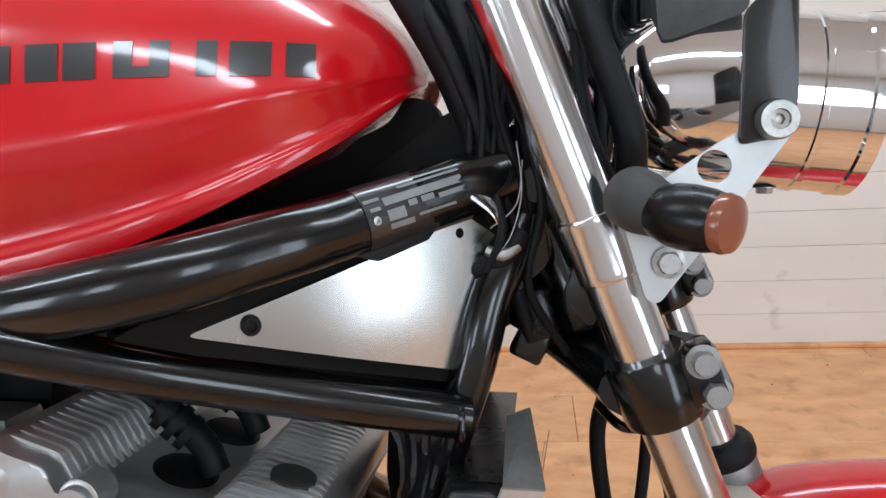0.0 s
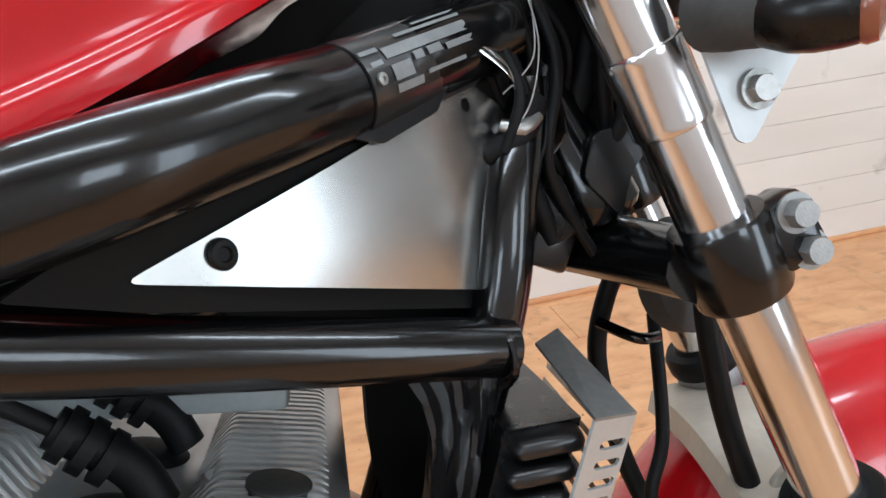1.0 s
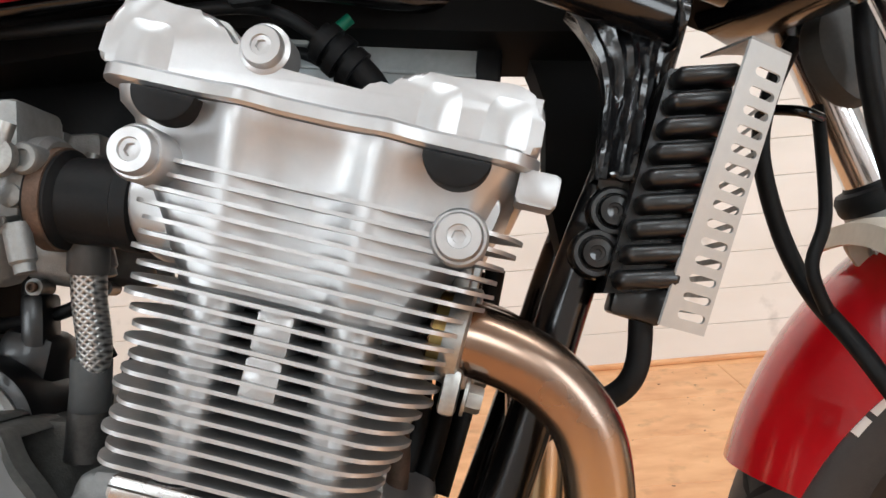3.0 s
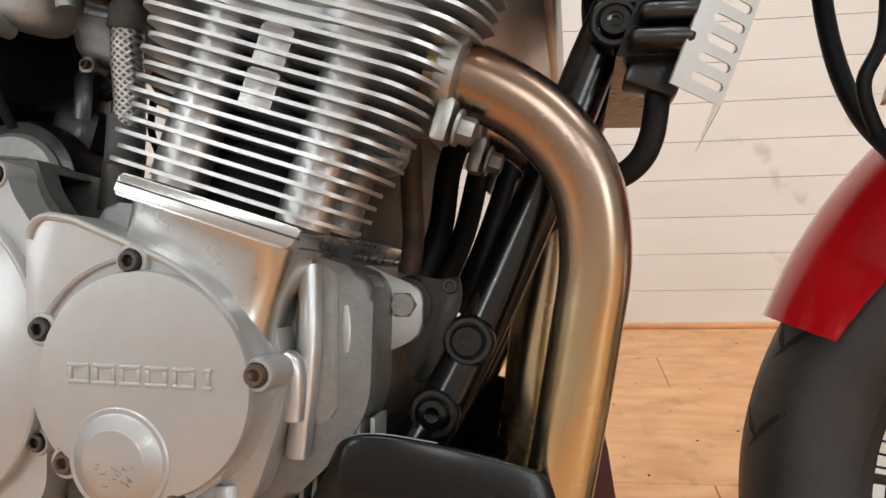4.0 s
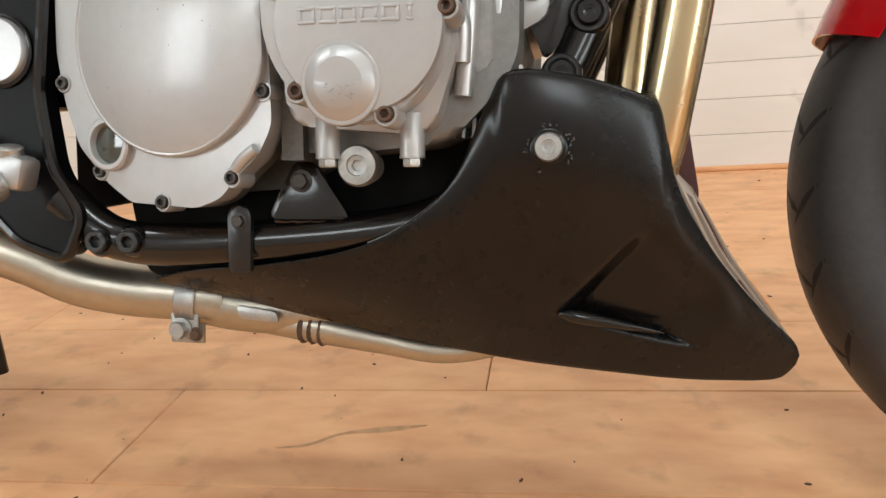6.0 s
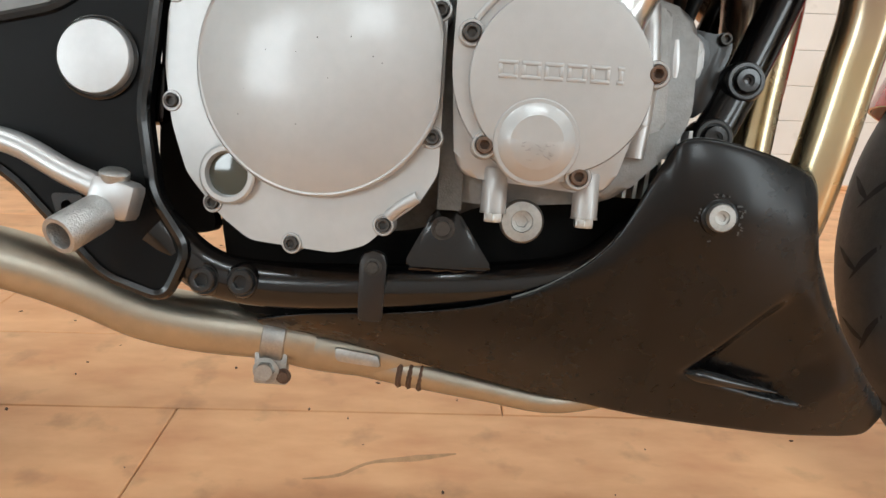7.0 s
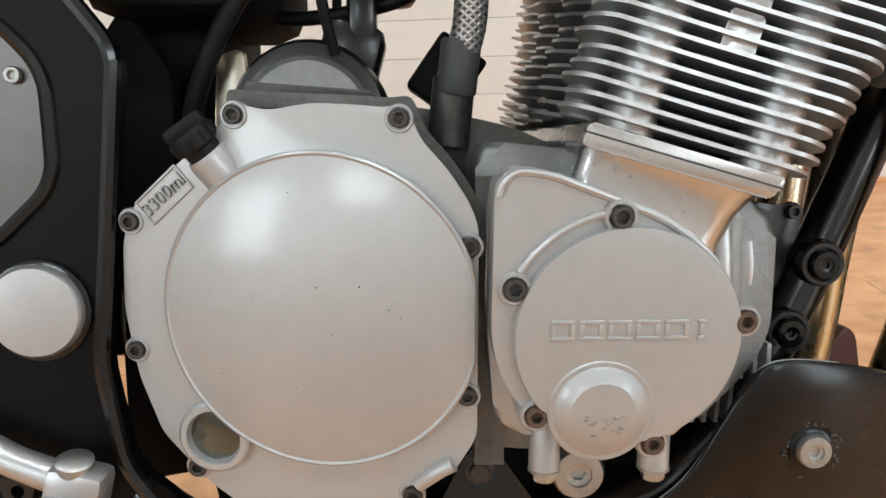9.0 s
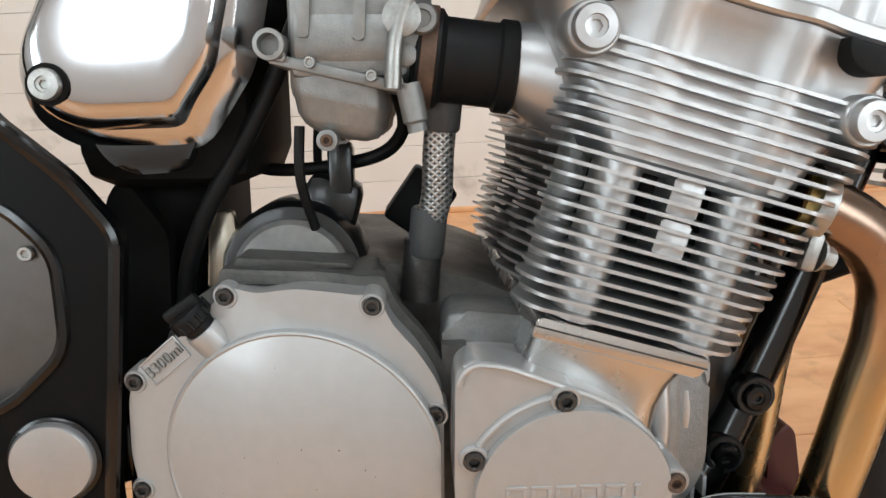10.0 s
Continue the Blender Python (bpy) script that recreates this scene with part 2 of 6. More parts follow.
def board_material(name, colour, other, rough, grain_scale, stretch, per_piece, stain):
    """Boards whose tone shifts a little from piece to piece, with grain along x and dark stains."""
    m = mat(name, colour, rough)
    t = m.node_tree
    b = t.nodes["Principled BSDF"]
    geo = t.nodes.new("ShaderNodeNewGeometry")
    mp = t.nodes.new("ShaderNodeMapping")
    mp.inputs["Scale"].default_value = stretch
    t.links.new(geo.outputs["Position"], mp.inputs["Vector"])
    grain = t.nodes.new("ShaderNodeTexNoise")
    grain.inputs["Scale"].default_value, grain.inputs["Detail"].default_value = grain_scale, 8.0
    t.links.new(mp.outputs[0], grain.inputs["Vector"])
    mix = t.nodes.new("ShaderNodeMix")
    mix.data_type = "RGBA"
    mix.inputs["A"].default_value, mix.inputs["B"].default_value = (*colour, 1), (*other, 1)
    rng = t.nodes.new("ShaderNodeMapRange")
    rng.inputs["From Min"].default_value, rng.inputs["From Max"].default_value = 0.35, 0.7
    t.links.new(grain.outputs["Fac"], rng.inputs["Value"])
    t.links.new(rng.outputs[0], mix.inputs["Factor"])
    info = t.nodes.new("ShaderNodeObjectInfo")
    tone = t.nodes.new("ShaderNodeMapRange")
    tone.inputs["To Min"].default_value, tone.inputs["To Max"].default_value = 1 - per_piece, 1 + per_piece
    t.links.new(info.outputs["Random"], tone.inputs["Value"])
    mul = t.nodes.new("ShaderNodeVectorMath")
    mul.operation = "SCALE"
    t.links.new(mix.outputs["Result"], mul.inputs[0])
    t.links.new(tone.outputs[0], mul.inputs["Scale"])
    spots = t.nodes.new("ShaderNodeTexNoise")
    spots.inputs["Scale"].default_value, spots.inputs["Detail"].default_value = stain[0], 6.0
    t.links.new(geo.outputs["Position"], spots.inputs["Vector"])
    lim = t.nodes.new("ShaderNodeMapRange")
    lim.inputs["From Min"].default_value, lim.inputs["From Max"].default_value = stain[1], stain[2]
    t.links.new(spots.outputs["Fac"], lim.inputs["Value"])
    scar = t.nodes.new("ShaderNodeMath")
    scar.operation = "MULTIPLY"
    scar.inputs[1].default_value = stain[3]
    t.links.new(lim.outputs[0], scar.inputs[0])
    last = t.nodes.new("ShaderNodeMix")
    last.data_type = "RGBA"
    last.inputs["B"].default_value = (*stain[4], 1)
    t.links.new(scar.outputs[0], last.inputs["Factor"])
    t.links.new(mul.outputs[0], last.inputs["A"])
    t.links.new(last.outputs["Result"], b.inputs["Base Color"])
    bp = t.nodes.new("ShaderNodeBump")
    bp.inputs["Strength"].default_value, bp.inputs["Distance"].default_value = 0.06, 0.001
    t.links.new(grain.outputs["Fac"], bp.inputs["Height"])
    t.links.new(bp.outputs[0], b.inputs["Normal"])
    return m


WOOD = board_material("worn_wood_laminate", (0.80, 0.44, 0.215), (0.64, 0.30, 0.135), 0.42, 11.0, (0.8, 1.7, 1.7), 0.05, (17.0, 0.56, 0.74, 0.45, (0.30, 0.15, 0.07)))
WALLPAINT = board_material("white_painted_boards", (0.80, 0.76, 0.71), (0.74, 0.70, 0.64), 0.6, 5.0, (0.5, 1, 1.5), 0.02, (7.0, 0.62, 0.74, 0.5, (0.22, 0.19, 0.16)))

# ---- mesh helpers ----


STRAIGHT = Matrix()
setting = [STRAIGHT]


def part(name, bm, material, parent, label="", kind="", sharp=38):
    """Links a bmesh as one mesh object under a thing or a part, in the setting of its assembly."""
    if setting[0] is not STRAIGHT:
        bmesh.ops.transform(bm, matrix=setting[0], verts=bm.verts)
    bmesh.ops.recalc_face_normals(bm, faces=bm.faces)
    me = bpy.data.meshes.new(name)
    bm.to_mesh(me)
    bm.free()
    for p in me.polygons:
        p.use_smooth = True
    me.set_sharp_from_angle(angle=radians(sharp))
    me.materials.append(material)
    ob = new(name, me)
    ob.parent = parent
    return tagged(ob, label=label, kind=kind)


def shared(name, me, parent, at=(0, 0, 0), turn=None, label=""):
    ob = new(name, me)
    ob.parent = parent
    ob.matrix_local = Matrix.Translation(setting[0] @ Vector(at)) @ (turn or Matrix())
    return tagged(ob, label=label)


def side(a, b, d):
    return Vector((a, d, b))


def engine_point(u, w, y):
    """The cylinders' own frame: u forwards, w up along the bores, leaning 16 degrees forward."""
    return Vector((-0.135 + 0.961 * u + 0.276 * w, y, 0.50 - 0.276 * u + 0.961 * w))


def eng_side(u, w, d):
    return engine_point(u, w, d)


def fillet(pts, r=0.01, n=4):
    """Rounds the corners of a closed outline; a third number is a corner's own radius."""
    out = []
    k = len(pts)
    for i in range(k):
        p = Vector(pts[i][:2])
        a, b = Vector(pts[i - 1][:2]), Vector(pts[(i + 1) % k][:2])
        rr = pts[i][2] if len(pts[i]) > 2 else r
        da, db = (a - p), (b - p)
        cut = min(rr, da.length * 0.48, db.length * 0.48)
        if cut < 1e-5:
            out.append((p.x, p.y))
            continue
        s, e = p + da.normalized() * cut, p + db.normalized() * cut
        for j in range(n + 1):
            f = j / n
            q = s * (1 - f) ** 2 + p * 2 * f * (1 - f) + e * f * f
            out.append((q.x, q.y))
    return out


def arc(cx, cz, r, a0, a1, n=24):
    return [(cx + r * math.cos(radians(a0 + (a1 - a0) * i / n)), cz + r * math.sin(radians(a0 + (a1 - a0) * i / n))) for i in range(n + 1)]


def prism(outline, d0, d1, place=side, bevel=0.002, segs=2, bm=None):
    """A plate: the outline in two of the axes, from depth d0 (its seen face, with a rounded rim) to d1."""
    bm = bm or bmesh.new()
    f = [bm.verts.new(place(a, b, d0)) for a, b in outline]
    g = [bm.verts.new(place(a, b, d1)) for a, b in outline]
    k = len(outline)
    front = bm.faces.new(f)
    bm.faces.new(g[::-1])
    for i in range(k):
        bm.faces.new((f[i], g[i], g[(i + 1) % k], f[(i + 1) % k]))
    if bevel:
        bmesh.ops.bevel(bm, geom=list(front.edges), offset=bevel, segments=segs, profile=0.5, affect="EDGES", clamp_overlap=True)
    return bm


def plate_with_holes(outer, holes, d0, d1, place=side, bm=None):
    """A plate with real openings through it."""
    bm = bm or bmesh.new()
    loops = []
    for ring in (outer, *holes):
        vs = [bm.verts.new(place(a, b, d0)) for a, b in ring]
        loops.append([bm.edges.new((vs[i], vs[(i + 1) % len(vs)])) for i in range(len(vs))])
    bmesh.ops.triangle_fill(bm, edges=[e for l in loops for e in l], use_beauty=True)
    faces = list(bm.faces)
    ret = bmesh.ops.extrude_face_region(bm, geom=faces)
    shift = place(0, 0, d1) - place(0, 0, d0)
    for v in ret["geom"]:
        if isinstance(v, bmesh.types.BMVert):
            v.co += shift
    return bm


def spline(pts, n=8):
    """Points on a smooth curve through pts."""
    P = [Vector(p) for p in pts]
    if len(P) == 2:
        return P
    out = []
    for i in range(len(P) - 1):
        a, b, c, d = P[max(i - 1, 0)], P[i], P[i + 1], P[min(i + 2, len(P) - 1)]
        for j in range(n):
            t = j / n
            out.append(0.5 * ((2 * b) + (c - a) * t + (2 * a - 5 * b + 4 * c - d) * t * t + (3 * b - a - 3 * c + d) * t ** 3))
    out.append(P[-1])
    return out


def tube(pts, r, seg=16, n=8, bm=None, flat=1.0):
    """A round bar or hose along a smooth curve; r: one radius, or one for each point given."""
    bm = bm or bmesh.new()
    C = spline(pts, n)
    rs = [r] * len(C) if not isinstance(r, (list, tuple)) else [np.interp(i / (len(C) - 1) * (len(r) - 1), range(len(r)), r) for i in range(len(C))]
    up = None
    rings = []
    for i, c in enumerate(C):
        t = (C[min(i + 1, len(C) - 1)] - C[max(i - 1, 0)]).normalized()
        if up is None:
            up = t.orthogonal().normalized()
        up = (up - t * up.dot(t)).normalized()
        s = t.cross(up)
        rings.append([bm.verts.new(c + (up * math.cos(2 * math.pi * k / seg) + s * math.sin(2 * math.pi * k / seg) * flat) * rs[i]) for k in range(seg)])
    for a, b in zip(rings, rings[1:]):
        for k in range(seg):
            bm.faces.new((a[k], a[(k + 1) % seg], b[(k + 1) % seg], b[k]))
    bm.faces.new(rings[0][::-1])
    bm.faces.new(rings[-1])
    return bm


def lathe(profile, at=(0, 0, 0), axis=(0, -1, 0), seg=32, bm=None, hexes=(), squash=1.0):
    """Turns a profile of (radius, height) about an axis; rings named in hexes are hexagonal."""
    bm = bm or bmesh.new()
    ax = Vector(axis).normalized()
    u = Vector((1, 0, 0)) if abs(ax.x) < 0.9 else Vector((0, 0, 1))
    u = (u - ax * u.dot(ax)).normalized()
    v = ax.cross(u)
    at = Vector(at)
    rings = []
    for i, (r, h) in enumerate(profile):
        if r < 1e-6:
            rings.append([bm.verts.new(at + ax * h)])
            continue
        ring = []
        for k in range(seg):
            a = 2 * math.pi * k / seg
            rr = r
            if i in hexes:
                rr = r * math.cos(math.pi / 6) / math.cos((a % (math.pi / 3)) - math.pi / 6)
            ring.append(bm.verts.new(at + ax * h + (u * math.cos(a) + v * math.sin(a) * squash) * rr))
        rings.append(ring)
    for a, b in zip(rings, rings[1:]):
        if len(a) == 1 and len(b) == 1:
            continue
        for k in range(seg):
            k2 = (k + 1) % seg
            if len(a) == 1:
                bm.faces.new((a[0], b[k2], b[k]))
            elif len(b) == 1:
                bm.faces.new((a[k], a[k2], b[0]))
            else:
                bm.faces.new((a[k], a[k2], b[k2], b[k]))
    if len(rings[0]) > 1:
        bm.faces.new(rings[0][::-1])
    if len(rings[-1]) > 1:
        bm.faces.new(rings[-1])
    return bm


def loft(rings, closed=True, cap=True, bm=None):
    """A skin over rings of equally many points."""
    bm = bm or bmesh.new()
    R = [[bm.verts.new(Vector(p)) for p in ring] for ring in rings]
    k = len(R[0])
    for a, b in zip(R, R[1:]):
        for i in range(k if closed else k - 1):
            bm.faces.new((a[i], a[(i + 1) % k], b[(i + 1) % k], b[i]))
    if cap and closed:
        bm.faces.new(R[0][::-1])
        bm.faces.new(R[-1])
    return bm


def solidify(bm, thickness):
    bmesh.ops.recalc_face_normals(bm, faces=bm.faces)
    bmesh.ops.solidify(bm, geom=list(bm.faces), thickness=thickness)
    return bm


def box(centre, size, turn=None, bevel=0.002, bm=None):
    bm = bm or bmesh.new()
    res = bmesh.ops.create_cube(bm, size=1.0)
    vs = res["verts"]
    M = Matrix.Translation(centre) @ (turn or Matrix()) @ Matrix.Diagonal((*size, 1))
    bmesh.ops.transform(bm, matrix=M, verts=vs)
    if bevel:
        es = list({e for v in vs for e in v.link_edges})
        bmesh.ops.bevel(bm, geom=es, offset=bevel, segments=2, profile=0.5, affect="EDGES", clamp_overlap=True)
    return bm


def joined(*bms):
    """Several pieces of one part in one bmesh."""
    out = bmesh.new()
    for b in bms:
        me = bpy.data.meshes.new("piece")
        b.to_mesh(me)
        b.free()
        out.from_mesh(me)
        bpy.data.meshes.remove(me)
    return out


BOLTS = {}


def bolt(parent, at, r=0.0055, h=0.006, material=DARKSTEEL, axis=(0, -1, 0), kind="socket", name="bolt", label=""):
    """A screw head: a cap with a hexagon socket, or a hexagon head on its washer."""
    key = (round(r, 5), round(h, 5), material.name, kind)
    if key not in BOLTS:
        if kind == "socket":
            bm = lathe([(r * 0.98, 0), (r, h * 0.15), (r, h * 0.8), (r * 0.88, h), (r * 0.60, h), (r * 0.56, h * 0.9), (r * 0.56, h * 0.25), (0, h * 0.2)], axis=(0, 0, 1), seg=24, hexes=(5, 6))
        elif kind == "cap":
            bm = lathe([(r, 0), (r, h * 0.6), (r * 0.9, h), (r * 0.5, h * 1.02), (r * 0.47, h * 0.8), (r * 0.30, h * 0.75), (r * 0.28, h * 0.4), (0, h * 0.35)], axis=(0, 0, 1), seg=32, hexes=(5, 6))
        else:
            bm = lathe([(r * 1.35, 0), (r * 1.35, h * 0.18), (r * 1.1, h * 0.2), (r, h * 0.22), (r, h * 0.85), (r * 0.85, h), (0, h)], axis=(0, 0, 1), seg=24, hexes=(3, 4))
        bmesh.ops.recalc_face_normals(bm, faces=bm.faces)
        me = bpy.data.meshes.new(name)
        bm.to_mesh(me)
        bm.free()
        for p in me.polygons:
            p.use_smooth = True
        me.set_sharp_from_angle(angle=radians(30))
        me.materials.append(material)
        BOLTS[key] = me
    turn = Vector((0, 0, 1)).rotation_difference(Vector(axis)).to_matrix().to_4x4()
    return shared(name, BOLTS[key], parent, at, turn, label)


# ---- the room ----
ROOM = pose(0, 0, 0, 0, 0, 2.0)
X0, X1, Y0, Y1 = -3.2, 4.2, -2.0, 1.643


def structure(name, bm, material, label, m=ROOM):
    ob = part(name, bm, material, None, label, "structure")
    ob.matrix_world = m
    return ob


floor = structure("floor", box(((X0 + X1) / 2, (Y0 + Y1) / 2, -0.055), (X1 - X0 + 0.4, Y1 - Y0 + 0.4, 0.1), bevel=0), DARK, "dark underlay below the worn wooden laminate floor boards")
ceiling = structure("ceiling", box(((X0 + X1) / 2, (Y0 + Y1) / 2, CEIL + 0.05), (X1 - X0 + 0.4, Y1 - Y0 + 0.4, 0.1), bevel=0), CEILPAINT, "plain white painted workshop ceiling")
wall_north = structure("wall_north", box(((X0 + X1) / 2, Y1 + 0.07, CEIL / 2), (X1 - X0 + 0.4, 0.1, CEIL), bevel=0), CEILPAINT, "white painted board wall with dark scuffs behind the motorcycle")


def opening(x0, z0, x1, z1):
    return [(x0, z0), (x1, z0), (x1, z1), (x0, z1)]


structure("wall_south", plate_with_holes(opening(X0 - 0.1, 0.0, X1 + 0.1, CEIL), [opening(-2.85, 0.70, -1.85, 1.60), opening(2.15, 0.20, 3.35, 1.90), opening(-1.25, 1.25, -0.65, 1.75), opening(0.70, 1.10, 1.40, 1.90)], Y0 - 0.1, Y0), WALLWHITE, "white workshop wall with a row of windows")
structure("wall_east", box((X1 + 0.05, (Y0 + Y1) / 2, CEIL / 2), (0.1, Y1 - Y0, CEIL), bevel=0), WALLGREY, "plain grey workshop wall")
structure("wall_west", box((X0 - 0.05, (Y0 + Y1) / 2, CEIL / 2), (0.1, Y1 - Y0, CEIL), bevel=0), WALLGREY, "plain grey workshop wall")
for n, (m0, wd, ht) in enumerate(((ROOM @ pose(-2.35, Y0 - 0.05, 1.15), 1.0, 0.9), (ROOM @ pose(2.75, Y0 - 0.05, 1.05), 1.2, 1.7), (ROOM @ pose(-0.95, Y0 - 0.05, 1.50), 0.6, 0.5), (ROOM @ pose(1.05, Y0 - 0.05, 1.50), 0.7, 0.8))):
    bars = [box((0, 0, s * (ht / 2 - 0.02)), (wd, 0.05, 0.04), bevel=0.004) for s in (-1, 1)] + [box((s * (wd / 2 - 0.02), 0, 0), (0.04, 0.05, ht - 0.08), bevel=0.004) for s in (-1, 1)] + [box((0, 0, 0), (0.04, 0.045, ht - 0.08), bevel=0.004)]
    wdw = structure("window_%d" % (n + 1), joined(*bars), CEILPAINT, "white framed workshop window", m0)
    glass = part("pane", box((0, 0, 0), (wd - 0.06, 0.006, ht - 0.06), bevel=0), GLASS, wdw)
    glass.visible_shadow = False
structure("baseboard", box(((X0 + X1) / 2, Y1 + 0.003, 0.0075), (X1 - X0, 0.026, 0.015), bevel=0.004), WOOD, "thin wooden quarter strip along the foot of the wall")

for lx, ly, length in LAMPS:
    lamp = tagged(new("ceiling_lamp"), "slim white ceiling lamp with a cool glowing tube", "ceiling lamp", "ceiling lamps")
    lamp.location = (lx, ly, CEIL)
    part("housing", box((0, 0, -0.02), (length + 0.06, 0.12, 0.04), bevel=0.006), CEILPAINT, lamp)
    part("diffuser", box((0, 0, -0.06), (length, 0.05, 0.03), bevel=0.012), LAMPGLOW, lamp, "glowing cool white tube")

# ---- the motorcycle: built upright in its own frame, leaning on its side stand ----
bike = tagged(new("motorcycle"), "red naked motorcycle with black tubular frame leaning on its side stand", "motorcycle")
bike.matrix_world = Matrix(((0.99944, -0.00724, 0.03263, 0.0), (0.0, 0.97623, 0.21672, 0.0), (-0.03343, -0.2166, 0.97569, 0.1626), (0, 0, 0, 1)))
bike.matrix_world = Matrix.Diagonal((0.8, 0.8, 0.8, 1)) @ bike.matrix_world


def mirrored(pts):
    return [(x, -y, z) for x, y, z in pts]


def ease_out(v):
    v = max(0.0, min(1.0, v))
    return 1 - (1 - v) ** 2


# frame tubes, the seen side and the far side
TOP_TUBE = [(-0.42, -0.17, 0.83), (-0.20, -0.215, 0.885), (0.0, -0.235, 0.935), (0.10, -0.185, 0.967), (0.165, -0.125, 0.99), (0.27, -0.05, 1.03)]
LOW_TUBE = [(-0.17, -0.246, 0.896), (-0.10, -0.268, 0.888), (0.0, -0.2374, 0.8615), (0.10, -0.1961, 0.835), (0.20, -0.1532, 0.8099), (0.238, -0.1365, 0.8005)]
DOWN_TUBE = [(0.290, -0.084, 0.967), (0.259, -0.115, 0.902), (0.240, -0.124, 0.826), (0.203, -0.113, 0.718), (0.158, -0.106, 0.615), (0.115, -0.106, 0.50), (0.062, -0.111, 0.375), (0.022, -0.120, 0.305), (-0.025, -0.135, 0.247), (-0.09, -0.137, 0.209), (-0.27, -0.14, 0.190), (-0.40, -0.142, 0.192), (-0.46, -0.15, 0.235)]
# the upper frame leans and tapers towards the steering head
UPPER = Matrix(((0.9499, -0.0324, 0.0021, 0.0014), (-0.0396, 0.9372, -0.0296, -0.0099), (-0.0379, -0.0268, 0.9573, 0.0197), (0, 0, 0, 1)))
setting[0] = UPPER
frame_right = part("frame_tube", tube(TOP_TUBE, 0.0275, 24), BLACK, bike, "thick gloss black upper frame tube")
setting[0] = STRAIGHT
frame_low = part("frame_tube", tube(LOW_TUBE, 0.0190, 24), BLACK, bike, "gloss black lower frame tube")
part("frame_tube", tube(DOWN_TUBE, [0.0185, 0.0185, 0.0185, 0.0185, 0.0185, 0.0185, 0.019, 0.020, 0.0215, 0.022, 0.022, 0.022, 0.022], 24), BLACK, bike, "gloss black front down tube with bolted cradle")
for pts, r in ((TOP_TUBE, 0.0275), (LOW_TUBE, 0.0185), (DOWN_TUBE, 0.0185)):
    part("frame_tube", tube(mirrored(pts), r, 16), BLACK, bike)
part("weld_bead", tube([Vector((0.226, -0.142, 0.803)) + Vector((0.35, 0.15, -0.25)) * 0.02 + Vector((0.005 * math.cos(a), -0.0195 * math.cos(a), 0.0195 * math.sin(a))) for a in [radians(20 * k - 90) for k in range(10)]], [0.0026 + 0.0007 * math.sin(k * 2.3) for k in range(10)], 8, n=3), BLACK, frame_low)
setting[0] = UPPER
part("neck_block", prism(fillet([(0.262, 1.07), (0.33, 1.10), (0.37, 0.97), (0.365, 0.885), (0.33, 0.865), (0.262, 0.90)], 0.02), -0.012, 0.06), DARK, bike, "black cluster of plugs behind the forks")
part("head_tube", lathe([(0.032, -0.1), (0.036, -0.095), (0.036, -0.07), (0.031, -0.06), (0.031, 0.06), (0.036, 0.07), (0.036, 0.095), (0.03, 0.1)], (0.312, 0, 0.985), (-0.437, 0, 0.9)), BLACK, bike, "black steering head")
for sgn in (1, -1):
    part("gusset_plate", prism(fillet([(0.235, 0.985), (0.30, 1.045), (0.32, 0.96), (0.262, 0.90)], 0.012), -0.05 * sgn, -0.043 * sgn), BLACK, bike)
    part("down_gusset", prism(fillet([(0.165, 0.838), (0.240, 0.838), (0.216, 0.69), (0.178, 0.69), (0.190, 0.745, 0.03), (0.188, 0.795, 0.03)], 0.006), -0.10 * sgn, -0.09 * sgn), BLACK, bike, "black gusset where the tubes meet")
setting[0] = STRAIGHT
FOLD = random.Random(4)
wrap_rows = []
for k in range(17):
    f = k / 16
    z = 0.812 - 0.126 * f
    left = 0.160 + 0.024 * ease_out(f * 2.2) - 0.012 * max(0.0, f - 0.55) / 0.45
    right = 0.238 - 0.034 * f
    wrap_rows.append([(left + (right - left) * q / 11 + FOLD.uniform(-0.0006, 0.0006), -0.139 - 0.0012 * FOLD.random() - 0.0028 * math.sin(q * 1.9 + 2.2 * f) * (0.3 if q in (0, 11) else 1.0), z + FOLD.uniform(-0.002, 0.002)) for q in range(12)] + [(right, -0.120, z), (left, -0.120, z)])
part("taped_gusset", loft(wrap_rows), CRUMPLE, bike, "gusset wrapped in crumpled shiny black tape", sharp=32)
part("weld_bead", tube([(0.183 + 0.004 * k, -0.146, 0.687 - 0.001 * k + 0.001 * math.sin(2.1 * k)) for k in range(7)], 0.0028, 8, n=3), BLACK, bike)
setting[0] = UPPER
part("neck_sheet", prism(fillet([(0.14, 1.02), (0.23, 1.09), (0.31, 1.06), (0.30, 0.97), (0.22, 0.99)], 0.015), -0.04, 0.04), DARK, bike, "black sheet metal behind the steering head")

# alloy filler plate in the frame triangle
PLATE_N = Vector((0.67, -1, 0)).normalized()


def on_plate(x, z, d):
    return Vector((x, -0.246 + 0.67 * x, z)) + PLATE_N * d


tri = fillet([(0.043, 0.900, 0.008), (0.243, 0.859, 0.012), (0.275, 0.975, 0.003), (0.244, 0.995, 0.003), (0.208, 0.977, 0.002)], 0.006)
hole = [(0.2385 + 0.0035 * math.cos(a * math.pi / 6), 0.980 + 0.0045 * math.sin(a * math.pi / 6)) for a in range(12)]


